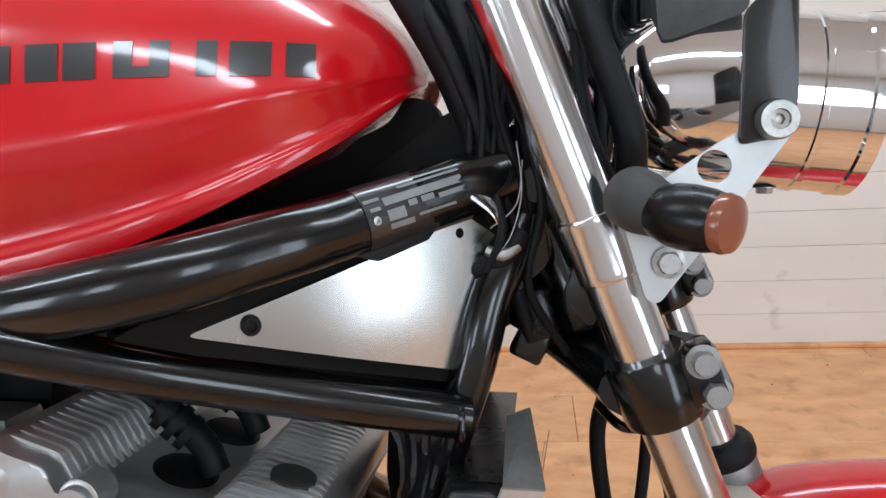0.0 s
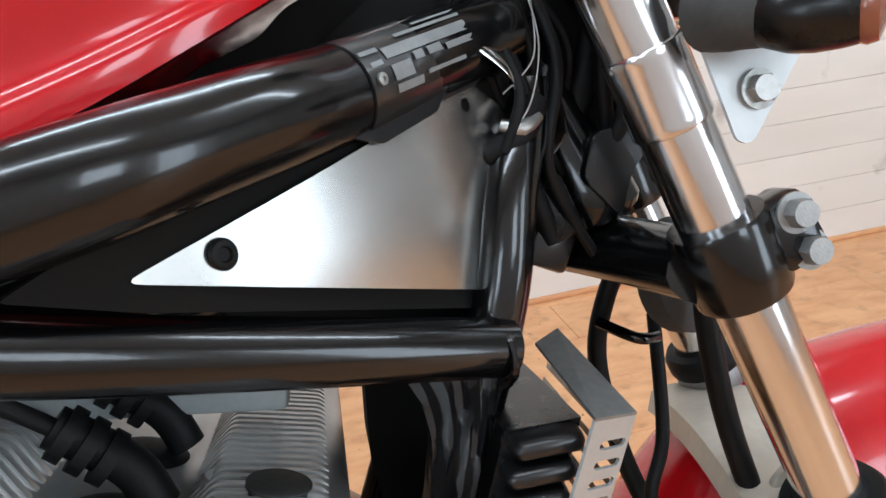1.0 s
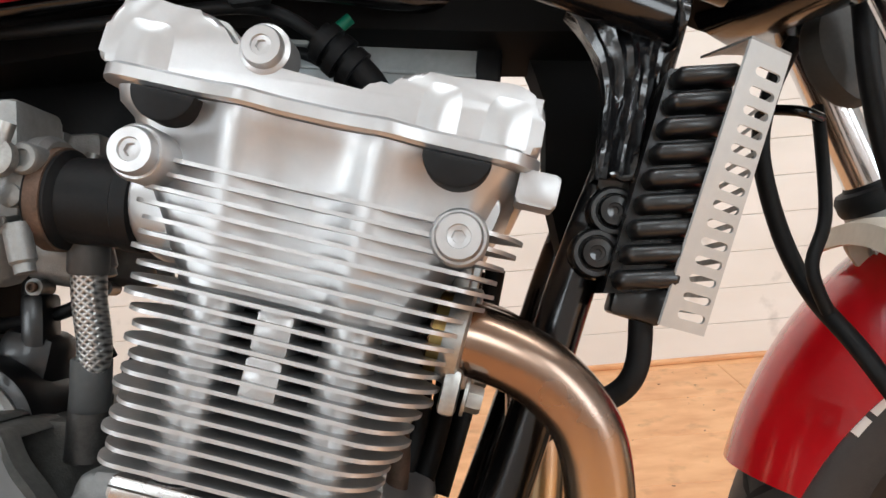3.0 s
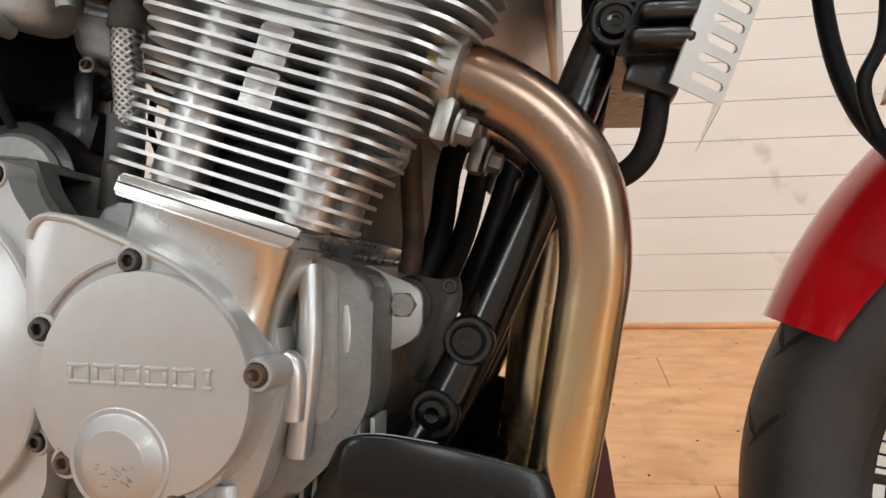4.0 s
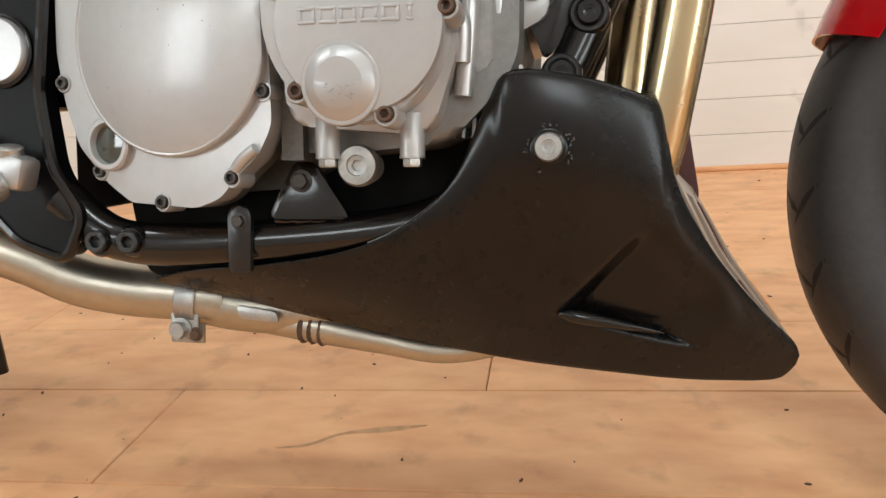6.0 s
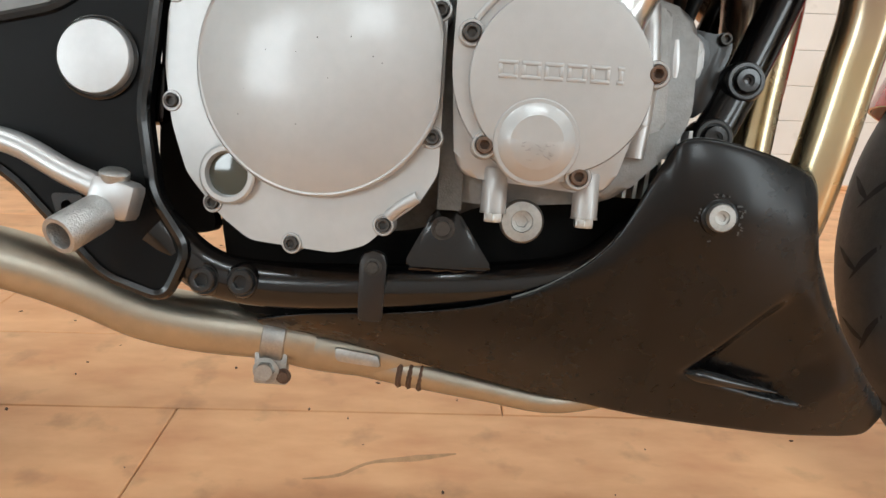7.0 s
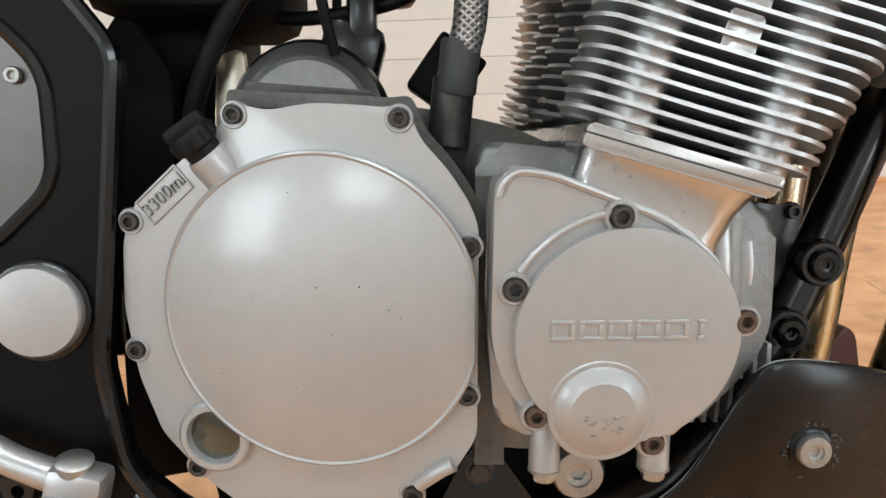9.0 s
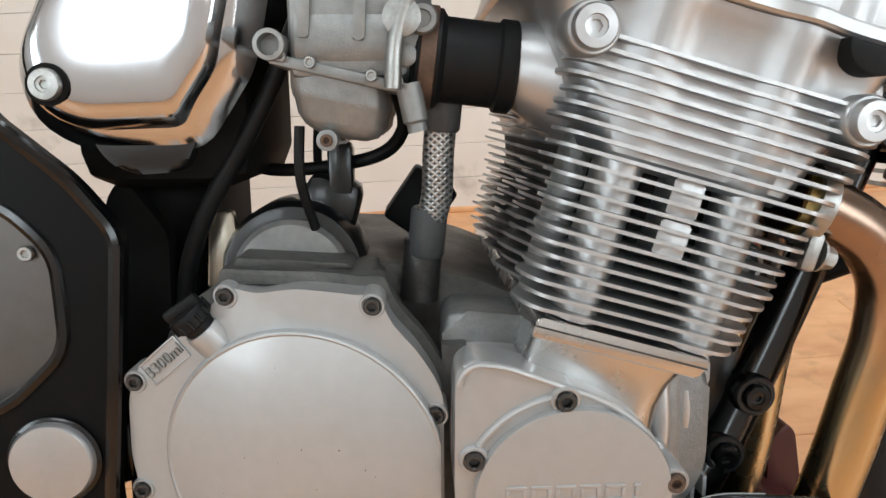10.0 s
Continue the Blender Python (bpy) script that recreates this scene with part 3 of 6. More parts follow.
def bowed(bm):
    """Subdivides a sheet and lets it belly out a little."""
    for k in range(3):
        bmesh.ops.subdivide_edges(bm, edges=[e for e in bm.edges if e.calc_length() > 0.012], cuts=1, use_grid_fill=True)
    bmesh.ops.triangulate(bm, faces=[f for f in bm.faces if len(f.verts) > 4])
    for v in bm.verts:
        f, g = (v.co.x - 0.17) / 0.11, (v.co.z - 0.92) / 0.07
        v.co += PLATE_N * (0.007 * max(0.0, 1 - f * f) * max(0.0, 1 - 0.6 * g * g) - 0.003)
    return bm


plate_ob = part("filler_plate", bowed(plate_with_holes(tri, [hole], 0.0, -0.003, on_plate)), PLATE, bike, "bare brushed aluminium filler plate in the frame triangle")
part("grommet", lathe([(0.0074, 0), (0.0083, 0.0016), (0.0068, 0.0034), (0.0042, 0.0038), (0.0034, 0.002), (0, 0.002)], on_plate(0.0845, 0.9075, 0), PLATE_N), RUBBER, plate_ob, "black rubber grommet")
part("rivet_hole", lathe([(0.0012, 0), (0.0012, 0.0006), (0, 0.0007)], on_plate(0.16, 0.942, 0), PLATE_N, 10), DARK, plate_ob)
part("tape_strip", prism(fillet([(0.150, 0.962), (0.172, 0.957), (0.210, 0.975), (0.222, 0.996), (0.200, 0.996), (0.17, 0.985)], 0.002), 0.0085, 0.0045, on_plate, bevel=0.0005), RUBBER, plate_ob, "black tape over the plate's edge")
part("spring_clip", tube([on_plate(0.243, 1.016, 0.012), on_plate(0.260, 1.001, 0.016), on_plate(0.270, 0.984, 0.012)], 0.0085, 12, flat=0.22), FORKCHROME, plate_ob, "small bright spring clip")

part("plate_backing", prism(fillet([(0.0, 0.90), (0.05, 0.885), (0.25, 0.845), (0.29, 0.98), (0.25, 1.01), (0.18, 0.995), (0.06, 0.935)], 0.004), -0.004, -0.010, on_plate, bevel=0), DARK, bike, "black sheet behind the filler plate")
# added panel, near black for the shade between the tubes
part("inner_panel", prism(fillet([(-0.55, 0.80), (-0.10, 0.848), (0.10, 0.835), (0.235, 0.83), (0.29, 0.96), (0.20, 1.03), (0.0, 0.97), (-0.30, 0.90), (-0.55, 0.88)], 0.02), -0.06, 0.06), DARK, bike, "black inner panel filling the dark gap between the frame tubes")
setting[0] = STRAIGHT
# oil pan block, near black to stand for the shade round it too
part("oil_pan", prism(fillet([(-0.42, 0.26), (-0.40, 0.15), (-0.05, 0.14), (0.0, 0.20), (0.0, 0.34), (-0.1, 0.30)], 0.02), -0.10, 0.10), DARK, bike, "black oil pan block filling the shade below the engine")
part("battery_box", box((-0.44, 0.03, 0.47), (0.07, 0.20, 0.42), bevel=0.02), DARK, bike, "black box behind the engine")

# identification sticker on the upper tube: bars only
setting[0] = UPPER
vin = part("identification_sticker", tube([(0.156, -0.134, 0.9865), (0.21, -0.0905, 1.0068), (0.235, -0.073, 1.0164)], 0.0279, 24), BLACKPRINT, frame_right, "black data sticker with silver printed bars")


def on_tube(f, a, h=0.0):
    """A point on the sticker: f along the tube, a round it in degrees from the side."""
    c = Vector((0.156, -0.134, 0.9865)).lerp(Vector((0.235, -0.073, 1.0164)), f)
    t = Vector((0.079, 0.061, 0.030)).normalized()
    s = Vector((t.y, -t.x, 0)).normalized()
    n = s.cross(t) * -1
    if n.z < 0:
        n = -n
    return c + (s * math.cos(radians(a)) + n * math.sin(radians(a))) * (0.0281 + h)


def sticker_bar(f0, f1, a0, a1):
    rows = [[on_tube(f0 + (f1 - f0) * i / 6, a0 + (a1 - a0) * j / 4) for j in range(5)] for i in range(7)]
    part("printed_bar", loft(rows, closed=False, cap=False), PAPER, vin)


for f0, f1, a0, a1 in ((0.18, 0.98, 22, 36), (0.02, 0.16, 34, 40), (0.18, 0.34, -4, 14), (0.38, 0.46, 10, 20), (0.5, 0.62, 10, 20), (0.66, 0.95, 8, 16), (0.18, 0.4, -18, -8), (0.05, 0.14, 18, 24), (0.35, 0.95, 44, 49), (0.55, 0.95, 54, 58), (0.45, 0.8, -10, -5)):
    sticker_bar(f0, f1, a0, a1)
part("rivet", lathe([(0.0035, 0), (0.0035, 0.002), (0.0015, 0.0022), (0.0012, 0.001), (0, 0.001)], on_tube(0.07, 4), (0.6, -0.78, 0), 14), STEEL, vin)

# crankcase
setting[0] = STRAIGHT
case_out = fillet([(-0.45, 0.40), (-0.44, 0.30), (-0.36, 0.235), (-0.22, 0.245), (-0.16, 0.275), (-0.05, 0.285), (-0.005, 0.33), (0.012, 0.36), (0.012, 0.45), (-0.03, 0.462), (-0.13, 0.492), (-0.17, 0.51), (-0.24, 0.525), (-0.36, 0.53), (-0.43, 0.48)], 0.025)
case_front = fillet([(-0.202, 0.50), (-0.202, 0.28), (-0.16, 0.275), (-0.05, 0.285), (-0.005, 0.33), (0.012, 0.36), (0.012, 0.45), (-0.03, 0.462), (-0.13, 0.492)], 0.02)
crank = part("crankcase", prism(case_out, -0.118, 0.19, bevel=0.008, segs=3), GRIMSHADE, bike, "stained silver engine crankcase casting")
part("front_wall", prism(case_front, -0.175, -0.117, bevel=0.008, segs=3), DULLALLOY, crank, "silver front wall of the case")
part("case_shoulder", prism(fillet([(-0.198, 0.40), (-0.19, 0.30), (-0.06, 0.29), (-0.035, 0.37), (-0.050, 0.435), (-0.135, 0.470), (-0.195, 0.475)], 0.02), -0.203, -0.17, bevel=0.006), SILVER, crank)
part("front_case", prism(fillet([(-0.06, 0.458), (-0.004, 0.454), (0.010, 0.446), (0.012, 0.38), (-0.006, 0.335), (-0.06, 0.30)], 0.012), -0.166, -0.14, bevel=0.008, segs=4), POLISH, crank, "smooth silver front of the case")
part("case_panel", prism(fillet([(-0.034, 0.456), (-0.013, 0.452), (-0.010, 0.352), (-0.030, 0.344)], 0.006), -0.176, -0.160, bevel=0.007, segs=4), CAST, crank)
part("case_panel", prism(fillet([(-0.010, 0.446), (0.006, 0.442), (0.008, 0.372), (-0.007, 0.360)], 0.006), -0.171, -0.160, bevel=0.005, segs=4), CAST, crank)
part("case_rib", tube([(-0.033, -0.178, 0.455), (-0.030, -0.182, 0.40), (-0.036, -0.180, 0.325)], 0.0085, 14), POLISH, crank)
part("case_rib", tube([(-0.008, -0.168, 0.445), (-0.006, -0.17, 0.41), (-0.006, -0.168, 0.385)], 0.006, 12), POLISH, crank)
part("case_rib", tube([(-0.042, -0.195, 0.392), (-0.035, -0.195, 0.385), (-0.036, -0.193, 0.352)], 0.008, 12), POLISH, crank)
for i in range(6):
    part("pan_fin", prism([(-0.055 + i * 0.009, 0.335), (-0.052 + i * 0.009, 0.335), (-0.055 + i * 0.009, 0.29), (-0.058 + i * 0.009, 0.29)], -0.165, -0.14, bevel=0), CAST, crank)
part("engine_bracket", prism(fillet([(-0.012, 0.46), (0.004, 0.452), (0.035, 0.44), (0.035, 0.405), (-0.004, 0.385), (-0.012, 0.40)], 0.01), -0.12, 0.05), SILVER, crank, "silver engine mount lug")
mount = part("mount_plate", prism(fillet([(0.0, 0.435), (0.02, 0.452), (0.048, 0.447), (0.060, 0.452), (0.064, 0.435), (0.055, 0.41), (0.046, 0.38), (0.030, 0.365), (0.022, 0.39), (0.004, 0.415)], 0.01), -0.112, -0.104), BLACKCAST, bike, "black triangular engine mounting plate")
part("washer", lathe([(0.020, 0), (0.020, 0.004), (0.009, 0.005), (0, 0.005)], (0.021, -0.112, 0.428)), BLACKCAST, mount)
bolt(mount, (0.021, -0.117, 0.428), 0.010, 0.009, STEEL, kind="hexagon", label="zinc plated hexagon bolt")
bolt(mount, (0.055, -0.112, 0.443), 0.006, 0.006, DARKSTEEL)

GREYBOLT = vary(mat("dull_grey_bolt", (0.10, 0.093, 0.087), 0.42, metal=0.9), 60, 0.4, 0.2)
# clutch cover: flange, raised rim and shallow dome
CX, CZ, CR = -0.310, 0.3835, 0.110
# the cover tapers back towards the swingarm
setting[0] = Matrix(((1, 0, 0, 0), (-0.218, 1, -0.052, -0.0255), (0, 0, 1, 0), (0, 0, 0, 1)))
flange = fillet([(-0.450, 0.43), (-0.453, 0.38), (-0.446, 0.33), (-0.431, 0.287), (-0.397, 0.250), (-0.369, 0.231), (-0.29, 0.226), (-0.262, 0.235), (-0.240, 0.257), (-0.218, 0.274), (-0.203, 0.300), (-0.203, 0.445), (-0.209, 0.460), (-0.222, 0.480), (-0.240, 0.500), (-0.249, 0.522), (-0.262, 0.520), (-0.283, 0.522), (-0.310, 0.5235), (-0.340, 0.519), (-0.354, 0.522), (-0.366, 0.524), (-0.372, 0.510), (-0.405, 0.484), (-0.438, 0.458)], 0.008)
cover = part("clutch_cover", prism(flange, -0.213, -0.182, bevel=0.005, segs=3), SILVER, bike, "silver painted round clutch cover with small chips")
part("mating_flange", prism(fillet([(CX + (x - CX) * 1.055, CZ + (z - CZ) * 1.055) if z > 0.44 and x > -0.36 else (x, z) for x, z in flange], 0.001), -0.184, -0.165, bevel=0.002), GRIMSHADE, cover, "dull crankcase face behind the cover")


def dome(cx, cz, r, cut, y0, height):
    rings = []
    for f, h in ((1.0, 0.0), (1.0, 0.008), (0.993, 0.0105), (0.98, 0.0115), (0.965, 0.0105), (0.955, 0.0108), *[(q, 0.0108 + height * (1 - (q / 0.955) ** 2.4)) for q in (0.9, 0.8, 0.7, 0.6, 0.5, 0.4, 0.3, 0.2, 0.1, 0.03)]):
        ring = []
        for i in range(72):
            a = 2 * math.pi * i / 72
            x, z = cx + r * f * math.cos(a), cz + r * f * math.sin(a)
            lim = cut - (1 - f) * 0.02
            ring.append((min(x, lim) if f > 0.7 else x, y0 - h, z))
        rings.append(ring)
    return loft(rings)


part("dome", dome(CX, CZ, CR, -0.205, -0.211, 0.011), SILVER, cover, "smooth satin silver dome")
chips = random.Random(9)
for k in range(11):
    a, q = chips.uniform(0, 6.28), chips.uniform(0.1, 0.92)
    x, z = CX + CR * q * math.cos(a), CZ + CR * q * math.sin(a)
    if x < -0.209:
        part("paint_chip", lathe([(chips.uniform(0.0003, 0.0007), 0), (0.0002, 0.0003), (0, 0.0003)], (x, -0.2218 - 0.011 * (1 - (q / 0.955) ** 2.4), z), seg=7, squash=chips.uniform(0.5, 1.8)), GREYBOLT, cover)
for bx, bz in ((-0.3634, 0.5163), (-0.2534, 0.5129), (-0.209, 0.4311), (-0.210, 0.3297), (-0.2473, 0.2541), (-0.3291, 0.2314), (-0.405, 0.262), (-0.446, 0.350), (-0.4428, 0.4438)):
    part("boss", lathe([(0.0095, -0.03), (0.0095, 0.0005), (0.0088, 0.0018), (0.0074, 0.0018), (0.0070, -0.001), (0, -0.001)], (bx, -0.213, bz), seg=20), SILVER, cover)
    bolt(cover, (bx, -0.213, bz), 0.0062, 0.006, GREYBOLT)
sight = part("sight_glass", lathe([(0.0265, 0), (0.0265, 0.008), (0.0245, 0.010), (0.0205, 0.010), (0.019, 0.006), (0.0185, 0.002)], (-0.390, -0.211, 0.288), seg=40), SILVER, cover, "raised ring round the oil sight glass")
part("glass", lathe([(0.0188, 0), (0.0188, 0.003), (0.012, 0.004), (0, 0.0042)], (-0.390, -0.211, 0.288)), OIL, sight, "murky oil level window")
# raised oil capacity figure in its frame
mark_turn = Matrix.Rotation(radians(-12.3), 4, "Z") @ Matrix.Rotation(radians(3), 4, "X") @ Matrix.Rotation(radians(-40), 4, "Y")
tag_place = setting[0] @ Vector((-0.4165, -0.2135, 0.4625))
mark_place = setting[0] @ Vector((-0.4165, -0.2140, 0.4625))
setting[0] = STRAIGHT
tag = part("capacity_frame", joined(*[box(mark_turn @ Vector(c), s, mark_turn, 0.0006) for c, s in (((0, 0, 0.0095), (0.042, 0.002, 0.0018)), ((0, 0, -0.0095), (0.042, 0.002, 0.0018)), ((0.0205, 0, 0), (0.0018, 0.002, 0.019)), ((-0.0205, 0, 0), (0.0018, 0.002, 0.019)))]), SILVER, cover)
tag.location = tag_place


def lettering(text, parent, at, size, depth, material, turn=Matrix(), name="lettering", width=1.0, label=""):
    """Raised characters in the built-in typeface, facing the right-hand side of the machine."""
    cu = bpy.data.curves.new(name, "FONT")
    cu.body, cu.size, cu.extrude, cu.align_x, cu.align_y, cu.resolution_u = text, size, depth, "CENTER", "CENTER", 3
    tmp = bpy.data.objects.new("tmp", cu)
    scene.collection.objects.link(tmp)
    me = bpy.data.meshes.new_from_object(tmp.evaluated_get(bpy.context.evaluated_depsgraph_get()))
    bpy.data.objects.remove(tmp)
    me.materials.append(material)
    me.name = name
    return shared(name, me, parent, at, turn @ Matrix.Rotation(radians(90), 4, "X") @ Matrix.Diagonal((width, 1, 1, 1)), label)


lettering("3300ml", cover, mark_place, 0.0135, 0.0012, CAST, mark_turn, label="cast oil capacity figure")
filler = part("filler_cap", lathe([(0.0125, -0.010), (0.0125, -0.002), (0.0155, 0.0), (0.0155, 0.009), (0.0135, 0.012), (0, 0.0125)], (-0.3880, -0.183, 0.497), (-0.55, -0.30, 0.78), 24), RUBBER, cover, "black ribbed oil filler cap")
part("filler_neck", lathe([(0.0150, -0.045), (0.0150, -0.010), (0.0140, -0.007), (0, -0.007)], (-0.3880, -0.183, 0.497), (-0.55, -0.30, 0.78), 24), SILVER, cover)
part("cap_grip", box((-0.3955, -0.1875, 0.508), (0.030, 0.009, 0.010), Matrix.Rotation(radians(-35), 4, "Y"), 0.003), RUBBER, filler)
for k in range(12):
    a = math.pi * k / 6
    q = Vector((-0.55, -0.30, 0.78)).normalized()
    u = q.orthogonal().normalized()
    c = Vector((-0.3880, -0.183, 0.497)) + q * 0.0045 + (u * math.cos(a) + q.cross(u) * math.sin(a)) * 0.0155
    part("cap_rib", tube([c - q * 0.004, c + q * 0.004], 0.0016, 6), RUBBER, filler)
part("flange_step", tube([(-0.243, -0.200, 0.262), (-0.232, -0.205, 0.272), (-0.219, -0.208, 0.280)], 0.0052, 12), SILVER, cover)

for k in range(5):
    part("case_rib", prism([(-0.028 + 0.010 * k, 0.352), (-0.025 + 0.010 * k, 0.352), (-0.025 + 0.010 * k, 0.318 + 0.004 * k), (-0.028 + 0.010 * k, 0.318 + 0.004 * k)], -0.172, -0.14, bevel=0), SILVER, crank)
# dark strip between the two covers, the gap's shade put into its colour
part("cover_gap_strip", prism([(-0.203, 0.475), (-0.184, 0.475), (-0.182, 0.27), (-0.203, 0.27)], -0.188, -0.16, bevel=0), GRIMSHADE, crank, "dark case strip painted for the shaded gap between the two covers")

# ignition cover
GX, GZ, GR = -0.1125, 0.377, 0.0712
setting[0] = Matrix(((1, 0, 0, 0), (0, 1, -0.1, 0.0453), (0, 0, 1, 0), (0, 0, 0, 1)))
gen_back = fillet([(-0.196, 0.475, 0.012), (-0.186, 0.484, 0.01), (-0.165, 0.482), (-0.09, 0.453), (-0.06, 0.43), (-0.044, 0.40), (-0.042, 0.365), (-0.06, 0.325), (-0.085, 0.305), (-0.12, 0.297), (-0.155, 0.31), (-0.183, 0.335), (-0.197, 0.37)], 0.02)
gen = part("ignition_cover", prism(gen_back, -0.248, -0.21, bevel=0.006, segs=3), SILVER, bike, "silver ignition cover with a raised round face")
part("round_face", lathe([(GR, -0.004), (GR, 0.0048), (GR * 0.985, 0.0070), (GR * 0.9, 0.0076), (0, 0.0082)], (GX, -0.248, GZ), seg=72), SILVER, gen, "flat satin silver face")
gen_rim = [(a * 0.97 + GX * 0.03, -0.2485, b * 0.97 + GZ * 0.03) for a, b in gen_back[:26]]
part("raised_edge", tube(gen_rim, 0.0026, 8, n=2), SILVER, gen)
part("raised_edge", tube([(a, -0.249, b) for a, b in arc(GX, GZ, 0.080, 98, 148, 14)], 0.0026, 8, n=2), SILVER, gen)
part("end_cap", lathe([(0.0315, -0.004), (0.0315, 0.002), (0.0285, 0.0055), (0.0215, 0.0080), (0.0205, 0.0088), (0, 0.0090)], (-0.1277, -0.2535, 0.3297), seg=48), SILVER, gen, "machined round cap with a scuffed centre")
part("cap_boss", lathe([(0.034, 0), (0.034, 0.010), (0.033, 0.011), (0, 0.011)], (-0.1277, -0.246, 0.3297), seg=48), SILVER, gen)
for bx, bz, m in ((-0.1205, 0.4534, GREYBOLT), (-0.0394, 0.3871, RUST), (-0.0918, 0.3051, RUST), (-0.1677, 0.3252, RUST), (-0.1834, 0.4092, GREYBOLT)):
    part("boss", lathe([(0.0108, -0.03), (0.0108, 0.002), (0.0098, 0.0035), (0.0080, 0.0035), (0.0075, 0.0), (0, 0.0)], (bx, -0.2485, bz), seg=20), SILVER, gen)
    bolt(gen, (bx, -0.2485, bz), 0.0069, 0.0075, m)
# raised maker's mark: plain blocks of its size
for x0, wd in ((-0.1615, 0.0150), (-0.1438, 0.0150), (-0.1262, 0.0145), (-0.1090, 0.0150), (-0.0912, 0.0150), (-0.0708, 0.0055)):
    ring = [box((x0 + wd / 2, -0.2562, 0.3835 + q), (wd, 0.0016, 0.0030), bevel=0.0007) for q in (-0.0052, 0.0052)]
    ring += [box((x0 + q, -0.2562, 0.3835), (0.0032, 0.0016, 0.0080), bevel=0.0007) for q in ((0.0016, wd - 0.0016) if wd > 0.01 else (wd / 2,))]
    part("mark_block", joined(*ring), SILVER, gen)
# small scuffs on the machined cap
scuff = random.Random(17)
for k in range(16):
    part("scuff", box((-0.1277 + scuff.uniform(-0.012, 0.013), -0.26265, 0.3255 + scuff.uniform(-0.010, 0.004)), (scuff.uniform(0.001, 0.005), 0.0004, scuff.uniform(0.0002, 0.0006)), Matrix.Rotation(scuff.uniform(-0.6, 0.9), 4, "Y"), 0), CAST, gen)
setting[0] = STRAIGHT
# oil line fittings under the covers
for bx in (-0.155, -0.078):
    part("case_lug", lathe([(0.011, 0), (0.011, 0.035), (0.010, 0.037), (0, 0.037)], (bx, -0.198, 0.272), (0, 0, 1), 20), SILVER, crank)
    bolt(crank, (bx, -0.198, 0.272), 0.0085, 0.009, STEEL, axis=(0, 0, -1), kind="hexagon")
bolt(crank, (-0.1295, -0.186, 0.2647), 0.019, 0.010, STEEL, kind="cap", label="round drain plug with hexagon socket")
part("drain_boss", lathe([(0.015, 0), (0.015, 0.03), (0, 0.03)], (-0.1295, -0.158, 0.2647)), CAST, crank)
part("triangle_bracket", prism(fillet([(-0.205, 0.27), (-0.185, 0.27), (-0.148, 0.215), (-0.232, 0.215)], 0.008), -0.157, -0.149), BLACK, bike, "black triangular bracket under the engine")
bolt(bike, (-0.197, -0.157, 0.2515), 0.008, 0.006, DARKSTEEL, kind="hexagon")
part("weld_seam", tube([(-0.226 + 0.006 * k, -0.152, 0.213 + 0.0006 * math.sin(k * 2.4)) for k in range(14)], [0.0022 + 0.0009 * math.sin(k * 1.9) for k in range(14)], 8, n=3), BLACK, bike, "rough painted weld seam")
part("cable_strap", prism(fillet([(-0.270, 0.228, 0.012), (-0.245, 0.228, 0.012), (-0.247, 0.163), (-0.269, 0.163)], 0.004), -0.166, -0.159), BLACKCAST, bike, "black strap bracket on the lower tube")
bolt(bike, (-0.2575, -0.166, 0.2131), 0.006, 0.005, DARKSTEEL, kind="hexagon")
for bx, bz in ((-0.3762, 0.1915), (-0.4113, 0.1915)):
    part("tube_collar", lathe([(0.0165, 0), (0.0165, 0.018), (0.014, 0.022), (0, 0.022)], (bx, -0.142, bz), seg=20), BLACK, bike)
    bolt(bike, (bx, -0.163, bz), 0.0115, 0.008, BLACKCAST)
for bx, by, bz in ((0.0718, -0.116, 0.4035), (0.0476, -0.117, 0.350), (0.186, -0.121, 0.662), (0.1715, -0.122, 0.632)):
    part("tube_collar", lathe([(0.0195, -0.02), (0.0195, 0.010), (0.017, 0.014), (0.013, 0.0145), (0, 0.0145)], (bx, by, bz), (0, -1, 0), 24), BLACK, bike, "gloss black collar round a frame bolt")
    bolt(bike, (bx, by - 0.0145, bz), 0.0115, 0.007, BLACK, kind="cap")
    part("washer_ring", lathe([(0.0165, 0.0125), (0.0178, 0.0145), (0.0165, 0.0165), (0.0135, 0.0165), (0.0128, 0.0145)], (bx, by, bz), (0, -1, 0), 28), BLACKCAST, bike)

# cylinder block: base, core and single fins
block = part("cylinder_block", prism(fillet([(0.006, -0.005), (0.100, -0.005), (0.102, 0.10), (0.130, 0.19), (-0.03, 0.19), (0.004, 0.10)], 0.01), -0.205, 0.205, eng_side, bevel=0.006), FINSHADE, bike, "cylinder core darkened for the shade between bright machined fins")
part("block_base", prism(fillet([(-0.007, -0.006), (0.116, -0.006), (0.122, 0.009), (-0.006, 0.009)], 0.003), -0.240, 0.22, eng_side, bevel=0.003), BRIGHT, block, "bright machined cylinder foot")
part("foot_line", prism(fillet([(-0.0066, 0.0018), (0.1205, 0.0018), (0.1207, 0.0030), (-0.0065, 0.0030)], 0.0003), -0.2406, -0.235, eng_side, bevel=0), DARKSTEEL, block)
neck_rings = []
